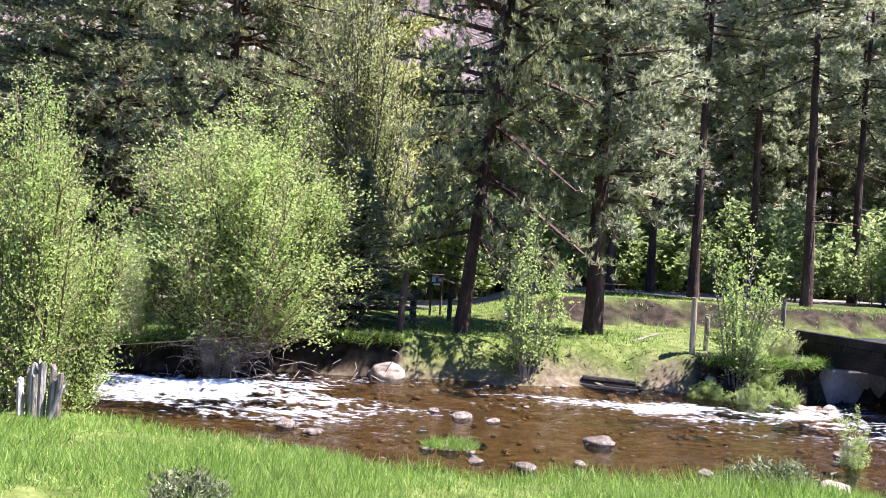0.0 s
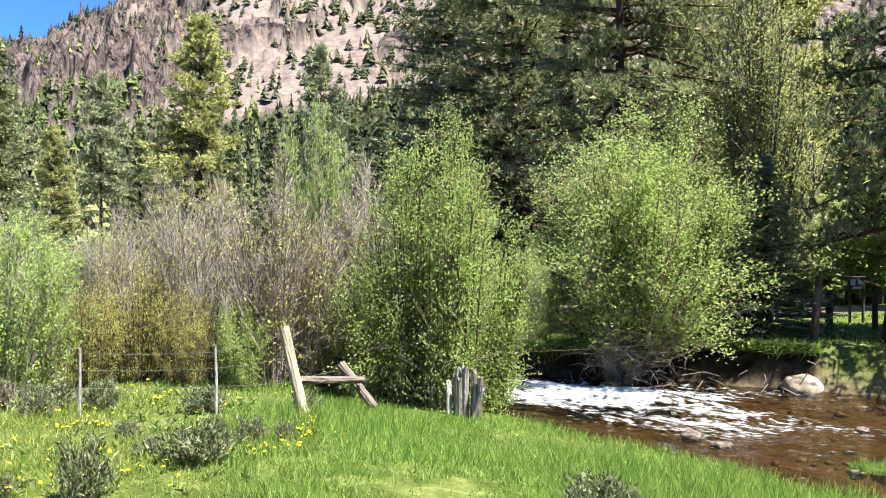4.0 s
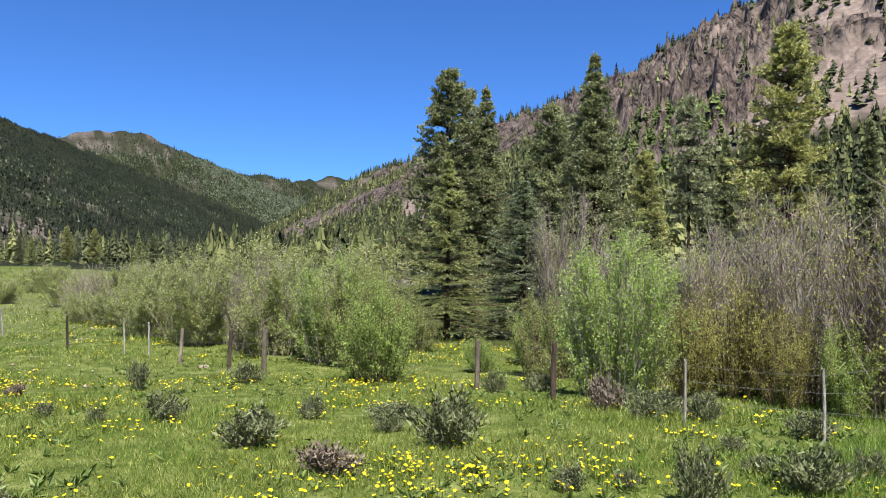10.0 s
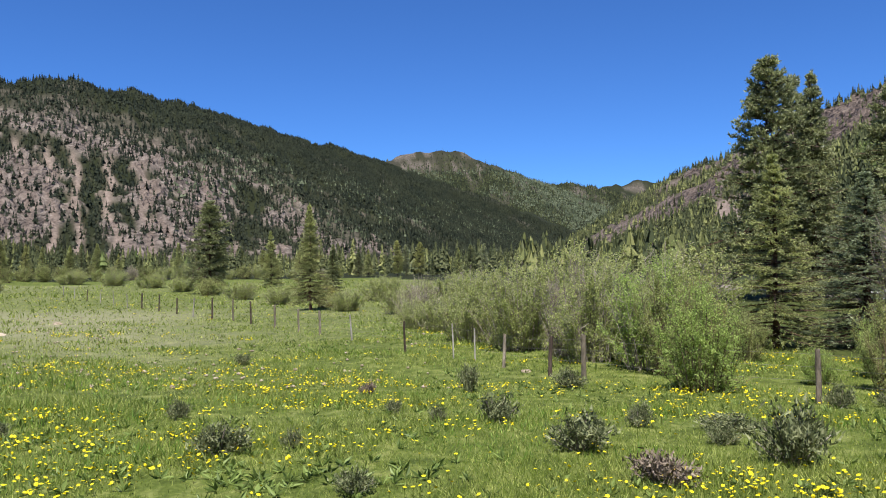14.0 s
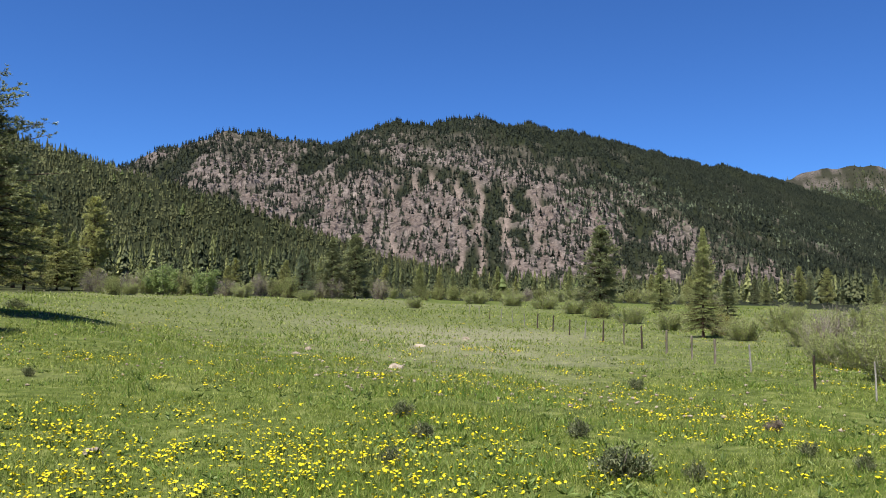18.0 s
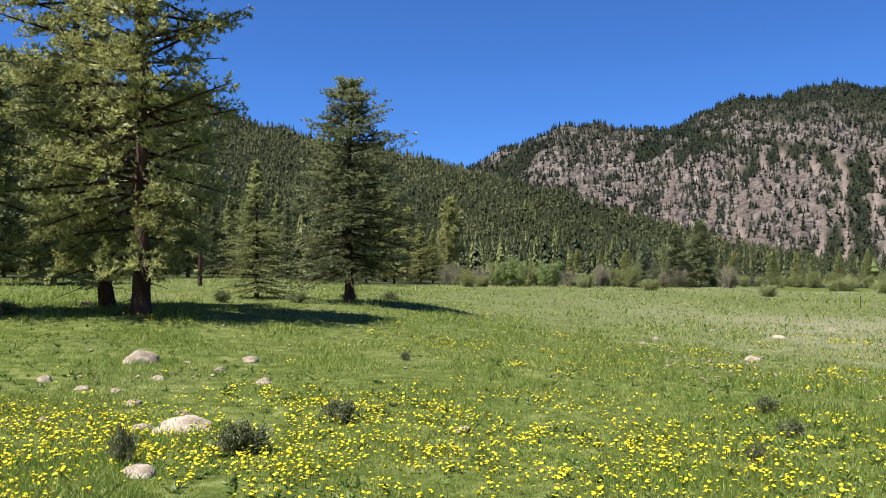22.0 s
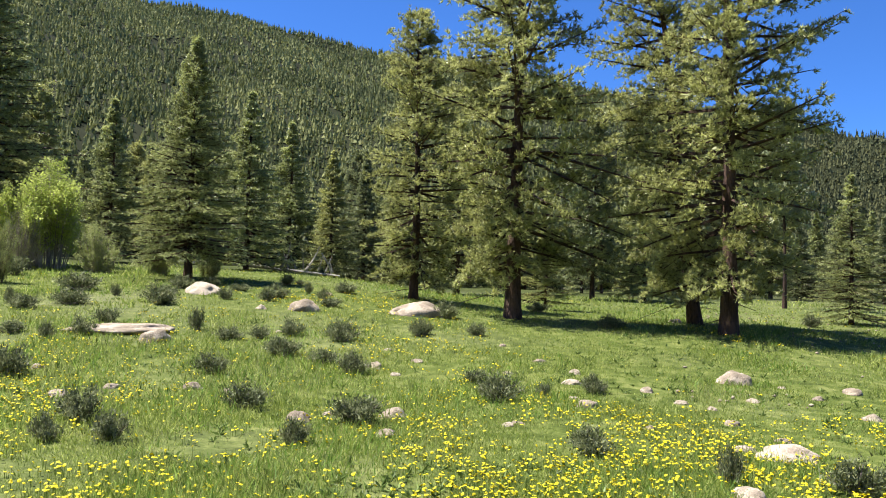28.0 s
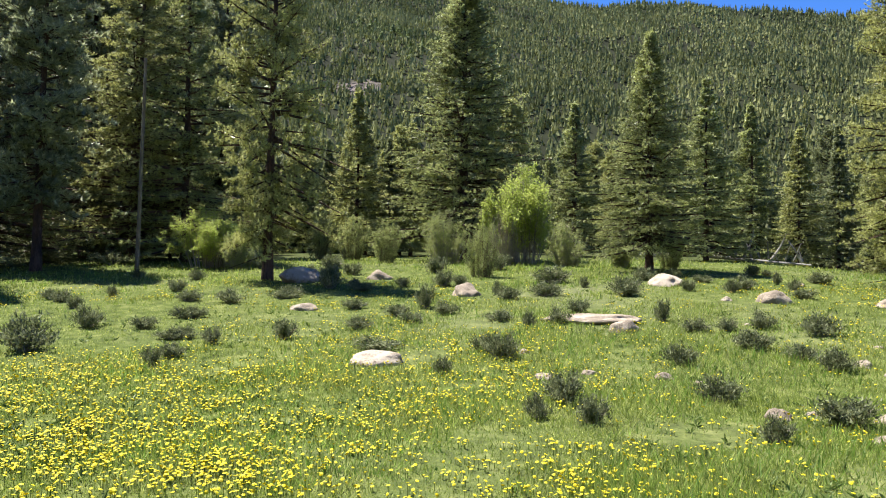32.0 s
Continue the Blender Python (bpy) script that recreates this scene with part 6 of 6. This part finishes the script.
timber("post", lean_base - Vector((0, 0, 0.3)) - (lean_top - lean_base) * 0.1, lean_top, 0.058, 0.052, POSTWOOD, brace, "", 3)
timber("rail", (*polar(37.6, 9.0), 0.17), (*polar(33.0, 9.4), 0.10), 0.045, 0.04, OLDPOST, brace, "grey horizontal rail", 4)
timber("brace", (*polar(34.6, 9.6), 0.25), (*polar(32.2, 9.4), -0.22), 0.06, 0.05, OLDPOST, brace, "slanting grey log", 5)

# stump of old cribbing at the water's edge
cx, cy = polar(26.0, 9.9)
crib = root("old_post_cluster", cx, cy, ground(cx, cy), "cluster of weathered grey upright planks at the creek's edge", "old timber")
for q, (dx, dy, h, lean, th) in enumerate([(-0.24, 0.0, 0.5, 0.05, 0.05), (-0.17, 0.14, 0.6, 0.03, 0.045), (-0.12, 0.1, 0.66, 0.02, 0.05), (-0.05, -0.02, 0.58, 0.03, 0.045), (0.0, 0.05, 0.7, 0.0, 0.06), (0.1, 0.12, 0.62, -0.03, 0.05), (0.15, 0.04, 0.5, -0.05, 0.04), (0.21, 0.0, 0.58, -0.08, 0.05), (0.05, -0.14, 0.5, -0.5, 0.03), (-0.05, 0.2, 0.5, 0.1, 0.05)]):
    timber("plank", (cx + dx * 0.8, cy + dy * 0.5, ground(cx + dx, cy + dy) - 0.3), (cx + dx * 0.8 - lean * h, cy + dy * 0.5, ground(cx, cy) + h - 0.08), th * 0.85, th * 0.7, (DEADWOOD, OLDPOST)[q % 2], crib, "", 20 + q, sides=7, jag=0.03)

# driftwood below the willows
drng = np.random.default_rng(12)
for az, r, cnt, label in ((14.8, 13.9, 110, "tangle of bare grey branches hanging over the water"), (5.5, 13.9, 9, "dead forked branch lying on the bank"), (34.0, 11.0, 90, "pile of bare grey driftwood under the willow")):
    x, y = polar(az, r)
    t = root("driftwood", x, y, ground(x, y), label, "driftwood")
    P0 = np.stack([x + drng.normal(0, 0.5, cnt), y + drng.normal(0.3, 0.2, cnt), ground(x, y) + drng.uniform(0.15, 0.9, cnt)], 1)
    d = np.stack([drng.normal(0, 0.6, cnt), drng.normal(-0.35, 0.3, cnt), drng.normal(-0.15, 0.3, cnt)], 1)
    ln = drng.uniform(0.3, 0.9, cnt)[:, None]
    M = P0 + d * ln * 0.6 + [0, 0, 0.06]
    Vd, Fd = join(tubes(P0, M, 0.010, 0.007), tubes(M, P0 + d * ln + drng.normal(0, 0.1, (cnt, 3)), 0.007, 0.002))
    o = child("tangle", tri_mesh("tangle", Vd, Fd, [GREY_BARK]), t)
    tagged(o, kind="stuff")
    o.matrix_basis = t.matrix_world.inverted()

# rail fence across the creek
POSTS = [(2.2, 17.3, 0.75), (3.2, 15.4, 1.15), (6.6, 16.9, 0.72), (8.4, 17.0, 0.72), (12.5, 17.2, 0.72), (17.0, 17.4, 0.72), (21.5, 17.6, 0.72), (26.5, 17.8, 0.72)]
rail = root("rail_fence", *polar(2.2, 17.3), ground(*polar(2.2, 17.3)), "low dark wooden rail fence beyond the creek", "fence")
line = []
for q, (az, r, h) in enumerate(POSTS):
    x, y = polar(az, r)
    timber("post", (x, y, ground(x, y) - 0.2), (x + (0.10 if q == 1 else 0.0), y, ground(x, y) + h), 0.07, 0.065, DARKPOST, rail, "", 40 + q)
    if q != 1:
        line.append((x, y - 0.09, ground(x, y)))
for a, b in zip(line[:-1], line[1:]):
    for dz in (0.60, 0.34):
        timber("rail", (a[0], a[1], a[2] + dz), (b[0], b[1], b[2] + dz), 0.05, 0.045, OLDPOST if dz > 0.5 else DARKPOST, rail, "", 60)

# notice board
sx, sy = polar(0.6, 20.2)
sg = ground(sx, sy)
board = root("notice_board", sx, sy, sg, "small dark wooden notice board with pale sheets", "sign")
for dx in (-0.13, 0.13):
    timber("post", (sx + dx, sy, sg - 0.2), (sx + dx, sy, sg + 1.0), 0.03, 0.028, DARKPOST, board, "", 9)
box_part("panel", (sx, sy - 0.045, sg + 0.87), (0.31, 0.025, 0.27), DARKPOST, board)
box_part("roof_board", (sx, sy - 0.03, sg + 1.02), (0.37, 0.12, 0.022), DARKPOST, board)
for dx, dz, w, h in ((-0.07, 0.90, 0.10, 0.14), (0.07, 0.91, 0.09, 0.11), (0.0, 0.78, 0.16, 0.045)):
    box_part("sheet", (sx + dx, sy - 0.062, sg + dz), (w, 0.006, h), SIGN_WHITE, board, bevel=0.001)

# posts, beam and pipe on the far bank
for az, r, h, mat, label in ((343.0, 16.0, 1.05, POSTWOOD, "tall pale wooden post on the far bank"), (342.1, 16.6, 0.7, OLDPOST, "short weathered post on the far bank"), (359.6, 18.4, 0.75, DARKPOST, "dark wooden post beyond the creek"), (337.4, 18.0, 1.0, OLDPOST, "grey wooden post by the bridge")):
    x, y = polar(az, r)
    timber("wooden_post", (x, y, ground(x, y) - 0.2), (x, y, ground(x, y) + h), 0.055, 0.05, mat, None, label, int(r * 3))["category"] = "post"
beam = root("timber_pile", *polar(348.6, 15.2), ground(*polar(348.6, 15.2)), "low stack of dark rusty timbers on the bank", "timber")
for q, (a0, a1, r, dz) in enumerate(((350.8, 346.4, 15.1, 0.06), (350.5, 346.2, 15.3, 0.10), (350.2, 346.6, 15.15, 0.20))):
    p0, p1 = polar(a0, r), polar(a1, r)
    g0 = ground(*polar(348.6, 15.2))
    timber("beam", (*p0, g0 + dz), (*p1, g0 + dz - 0.03), 0.055, 0.055, DECK, beam, "", 70 + q, sides=8)
p0, p1 = polar(346.9, 16.6), polar(345.2, 17.6)
timber("grey_pipe", (*p0, ground(*p0) + 0.05), (*p1, ground(*p1) + 0.16), 0.02, 0.02, OLDPOST, None, "pale pipe lying in the grass", 2)["category"] = "pipe"

# bridge
bridge = root("road_bridge", 10.4, 11.5, WATER, "timber road bridge over the creek, coloured dark for shade, with concrete abutments", "bridge")
bturn = 16.7
bw = Vector((math.cos(radians(bturn)), math.sin(radians(bturn)), 0))
bl = Vector((-bw.y, bw.x, 0))
mid = Vector((10.05, 12.7, 0))
for q in range(27):
    c0 = mid + bl * (-4.16 + q * 0.32)
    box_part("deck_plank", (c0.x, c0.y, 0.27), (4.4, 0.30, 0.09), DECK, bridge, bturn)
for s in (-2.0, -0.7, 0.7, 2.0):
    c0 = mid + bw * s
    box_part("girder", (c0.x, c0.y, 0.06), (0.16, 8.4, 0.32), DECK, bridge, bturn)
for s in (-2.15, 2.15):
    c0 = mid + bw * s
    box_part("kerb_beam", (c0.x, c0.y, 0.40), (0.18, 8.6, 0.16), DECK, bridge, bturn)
for s in (-3.3, 3.3):
    c0 = mid + bl * s
    box_part("abutment", (c0.x, c0.y, -0.62), (4.6, 1.0, 1.0), CONCRETE, bridge, bturn, 0.02, "stained pale concrete block")

# fallen dead trees and the bare pole
x0, y0 = polar(193.5, 41)
fallen = root("fallen_log", x0, y0, ground(x0, y0), "bleached fallen log with broken branches", "dead tree")
p0, p1 = polar(194.5, 41.5), polar(187.8, 40.5)
timber("trunk", (*p0, ground(*p0) + 0.22), (*p1, ground(*p1) + 0.12), 0.10, 0.05, DEADWOOD, fallen, "", 5, bend=0.22)
for q, (az, dx, dz) in enumerate(((192.6, 0.7, 1.1), (191.9, -0.5, 1.35), (190.2, -0.7, 1.2), (188.4, 0.5, 1.0))):
    a0 = polar(az, 41.0)
    g0 = ground(*a0) + 0.2
    timber("limb", (*a0, g0), (a0[0] + dx, a0[1] + 0.3, g0 + dz), 0.07, 0.02, DEADWOOD, fallen, "bleached forked limb", 120 + q, sides=7, bend=0.12)
for q in range(11):
    az = 193.5 - q * 0.52
    a0 = polar(az, 41.0)
    g0 = ground(*a0) + 0.25
    timber("branch", (*a0, g0), (a0[0] + drng.normal(0, 0.35), a0[1] + drng.normal(0.2, 0.2), g0 + drng.uniform(0.2, 1.1)), 0.05, 0.015, DEADWOOD, fallen, "", 90 + q, sides=5)
p0, p1 = polar(199.0, 44), polar(194.9, 45)
timber("fallen_log", (*p0, ground(*p0) + 0.2), (*p1, ground(*p1) + 0.2), 0.13, 0.1, DEADWOOD, None, "pale fallen log at the wood's edge", 6)["category"] = "dead tree"
p0, p1 = polar(212.5, 40), polar(208.2, 42)
timber("fallen_log", (*p0, ground(*p0) + 0.25), (*p1, ground(*p1) + 0.3), 0.13, 0.1, DEADWOOD, None, "pale fallen log behind the bushes", 7)["category"] = "dead tree"
p0 = polar(233.2, 30)
timber("bare_pole", (*p0, ground(*p0) - 0.2), (*polar(233.0, 30), ground(*p0) + 7.6), 0.075, 0.05, OLDPOST, None, "tall bare grey pole among the spruces", 8)["category"] = "pole"
p0 = polar(139.5, 8.7)
timber("wood_chunk", (*p0, ground(*p0) + 0.03), (p0[0] + 0.12, p0[1] + 0.1, ground(*p0) + 0.05), 0.03, 0.025, POSTWOOD, None, "small pale chunk of wood in the grass", 9)["category"] = "wood"
wire = timber("slack_wire", (*polar(26.5, 10.1), 0.28), (*polar(9.5, 14.6), 0.05), 0.003, 0.003, DARKPOST, None, "slack rusty wire strung over the creek", 4, bend=-0.1)
wire["category"] = "wire"


# ---- grass and flowers ----
grng = np.random.default_rng(2024)


def turf(n, az0, az1, r0, r1, even=False):
    az = grng.uniform(az0, az1, n)
    r = np.sqrt(grng.uniform(r0 ** 2, r1 ** 2, n)) if even else np.exp(grng.uniform(np.log(r0), np.log(r1), n))
    x, y = polar(az, r)
    return x, y, az, r


def grass(name, label, n, az0, az1, r0, r1, tall, thick, keep, mat=GRASS, even=False):
    x, y, az, r = turf(n, az0, az1, r0, r1, even)
    e = creek_side(x, y)[1]
    rk, sc, wd, br, bd, rd, cut, cg = zones(x, y, land(x, y))
    ok = (e > 0.12) & (wd < 0.5) & ((bd < 0.35) | (cut > 0.1) & (e > 0.18)) & (rd < 0.3) & (grng.uniform(0, 1, n) > br * 0.6) & (PATCH(x * 5 + 3, y * 5) + grng.normal(0, 0.8, n) > -1.5) & keep(x, y, az, r)
    x, y, az, r = x[ok], y[ok], az[ok], r[ok]
    base = np.stack([x, y, land(x, y) - 0.01], 1)
    tuft = PATCH(x * 5 + 3, y * 5)
    lush = 1 + 0.4 * tuft + 0.35 * np.exp(-((az - 15) / 22) ** 2) + 0.35 * PATCH(x * 0.8, y * 0.8)
    h = tall * np.clip(lush, 0.65, 2.3) * grng.uniform(0.5, 1.2, len(x)) * (1 + r / 60)
    way = grng.normal(0, 0.55, (len(x), 3)) + [0, 0, 0.9]
    tagged(new(name, tri_mesh(name, *blades(grng, base, way, h, thick * (0.5 + r / 12)), [mat])), label, "grass", kind="stuff")


yes = lambda x, y, az, r: r > 0
ia, ir = grng.uniform(0, 6.28, 900), np.sqrt(grng.uniform(0, 1, 900))
ibase = np.stack([0.12 + 0.34 * ir * np.cos(ia), 9.72 + 0.16 * ir * np.sin(ia), np.full(900, WATER + 0.03)], 1)
tagged(new("grass_islet", tri_mesh("grass_islet", *blades(grng, ibase, grng.normal(0, 0.45, (900, 3)) + [0, 0, 0.9], grng.uniform(0.06, 0.17, 900), np.full(900, 0.009)), [LUSH])), "small tuft of grass on stones in the creek", "grass", kind="stuff")
grass("meadow_grass", "short green meadow grass", 900000, 40, 246, 3.6, 40, 0.07, 0.0075, lambda x, y, az, r: r < grng.uniform(20, 40, len(x)))
grass("far_meadow_grass", "short green grass farther out in the meadow", 140000, 60, 246, 14, 85, 0.085, 0.015, lambda x, y, az, r: r > grng.uniform(14, 34, len(x)))
grass("grass_tufts", "lighter taller tufts among the meadow grass", 110000, 40, 246, 3.6, 34, 0.095, 0.013, lambda x, y, az, r: PATCH(x * 4 + 7, y * 4) + 0.6 * PATCH(x * 0.9, y * 0.9) > 0.35, LUSH)
grass("grass_underfoot", "short green grass round the viewpoint", 120000, 0, 360, 0.05, 4.8, 0.07, 0.010, yes, even=True)
grass("grass_behind", "short green grass behind the viewpoint", 90000, 244, 328, 4.0, 26, 0.075, 0.014, yes, even=True)
grass("bank_grass", "lush tall grass along the creek's near bank", 180000, -34, 47, 3.4, 16, 0.12, 0.0085, lambda x, y, az, r: (y < 11.5) & (grng.uniform(40, 47, len(x)) > az), LUSH)
grass("far_bank_grass", "green grass on the creek's far bank", 40000, -34, 40, 13, 30, 0.07, 0.011, lambda x, y, az, r: y > 12, LUSH)


def weeds(n):
    """Flat rosettes of broad leaves in the turf."""
    x, y, az, r = turf(n, 40, 246, 4.2, 26)
    e = creek_side(x, y)[1]
    ok = (e > 0.8) & (PATCH(x * 2 + 5, y * 2) + grng.normal(0, 0.7, n) > 0.3)
    x, y = np.repeat(x[ok], 7), np.repeat(y[ok], 7)
    base = np.stack([x, y, land(x, y) + 0.005], 1)
    ln = grng.uniform(0.05, 0.12, len(x))
    way = grng.normal(0, 0.7, (len(x), 3)) * [1, 1, 0.2] + [0, 0, 0.42]
    tagged(new("broad_leaf_weeds", tri_mesh("broad_leaf_weeds", *leaves(grng, base, way, ln, ln * 0.3), [WEED])), "dark green rosettes of broad-leaved weeds in the grass", "weeds", kind="stuff")


weeds(9000)
xs, ys, azs, rs = turf(2600, 84, 165, 13, 75)
ok = PATCH(xs * 0.8 + 2, ys * 0.8) + grng.normal(0, 0.5, len(xs)) > 0.1
xs, ys = xs[ok], ys[ok]
sz = grng.uniform(0.03, 0.11, len(xs))
V = (sv[None] * (sz[:, None, None] * grng.uniform(0.6, 1.2, (len(xs), 1, 3)) * [1, 1, 0.7]) + np.stack([xs, ys, land(xs, ys) + 0.02], 1)[:, None]).reshape(-1, 3)
tagged(new("meadow_stones", tri_mesh("meadow_stones", V, (np.arange(len(xs))[:, None, None] * len(sv) + sf[None]).reshape(-1, 3), [ROCK], smooth=True)), "small pale stones scattered over the open meadow", "stones", kind="stuff")


def dandelions(n):
    x, y, az, r = turf(n, 36, 246, 4.3, 60)
    x0, y0, az0, r0 = turf(9000, 36, 330, 0.5, 14, True)
    out = (r0 < 4.3) | (az0 > 246)
    x, y, az, r = (np.concatenate([p, q[out]]) for p, q in ((x, x0), (y, y0), (az, az0), (r, r0)))
    n = len(x)
    e = creek_side(x, y)[1]
    clump = PATCH(x * 1.3 + 9, y * 1.3) + 0.55 * PATCH(x * 5, y * 5)
    dense = 0.62 * smooth01(155, 190, az) * np.exp(-((np.maximum(r - 6.0, 0) / 5.0) ** 2)) + 0.3 * smooth01(175, 200, az) * smooth01(32, 14, r)
    dense = dense - 0.22 * np.exp(-(((az - 152) / 20) ** 2)) - 0.04 * np.exp(-(((az - 211) / 15) ** 2)) * smooth01(13, 8, r) - 0.35 * smooth01(16, 40, r) - 0.5 * np.exp(-((az - 40) / 9) ** 2) + 0.12 * smooth01(100, 75, az) * smooth01(6, 9, r) + 0.07 * smooth01(150, 120, az) * smooth01(45, 60, az) * smooth01(22, 14, r) - 0.2 * smooth01(7, 4.5, r) * smooth01(150, 130, az) - 0.3 * smooth01(7.5, 5.5, r) * np.exp(-(((az - 166) / 15) ** 2)) + 0.16 * smooth01(6.5, 8.5, r) * smooth01(22, 13, r) * smooth01(66, 80, az)
    dense = dense - 0.28 * np.exp(-(((az - 53) / 11) ** 2)) * smooth01(10, 8, r)
    ok = (e > 1.0) & (zones(x, y, land(x, y))[2] < 0.5) & (clump * 0.36 + dense + grng.normal(0, 0.45, n) > 0.78)
    many = grng.integers(1, 6, int(ok.sum()))
    x, y = np.repeat(x[ok], many), np.repeat(y[ok], many)
    x, y = x + grng.normal(0, 0.07, len(x)), y + grng.normal(0, 0.07, len(x))
    r = np.maximum(np.hypot(x, y), 0.3)
    n = len(x)
    g0 = land(x, y)
    h = grng.uniform(0.04, 0.10, n)
    tip = np.stack([x, y, g0 + h], 1)
    rad = grng.uniform(0.0105, 0.0165, n) * (1 + r / 60)
    nrm = grng.normal(0, 0.35, (n, 3)) + [0, 0, 1]
    nrm /= np.linalg.norm(nrm, axis=1, keepdims=True)
    s = np.cross(nrm, grng.normal(size=(n, 3)))
    s /= np.linalg.norm(s, axis=1, keepdims=True)
    t = np.cross(nrm, s)
    m = 6
    an = np.arange(m) * 2 * np.pi / m
    ring = tip[:, None] + (s[:, None] * np.cos(an)[None, :, None] + t[:, None] * np.sin(an)[None, :, None]) * rad[:, None, None]
    V = np.concatenate([ring, (tip + nrm * rad[:, None] * 0.32)[:, None], (tip - nrm * rad[:, None] * 0.3)[:, None]], 1).reshape(-1, 3)
    f = np.array([[i, (i + 1) % m, m] for i in range(m)] + [[(i + 1) % m, i, m + 1] for i in range(m)])
    F = (np.arange(n)[:, None, None] * (m + 2) + f[None]).reshape(-1, 3)
    idx = np.zeros(len(F), int)
    Vs, Fs = tubes(np.stack([x, y, g0 - 0.01], 1), tip - nrm * rad[:, None] * 0.4, 0.003, 0.0025)
    V2, F2 = join((V, F), (Vs, Fs))
    tagged(new("dandelions", tri_mesh("dandelions", V2, F2, [PETAL, GRASS], np.concatenate([idx, np.ones(len(Fs), int)]))), "yellow dandelions scattered through the meadow grass", "flowers", kind="stuff")


dandelions(78000)
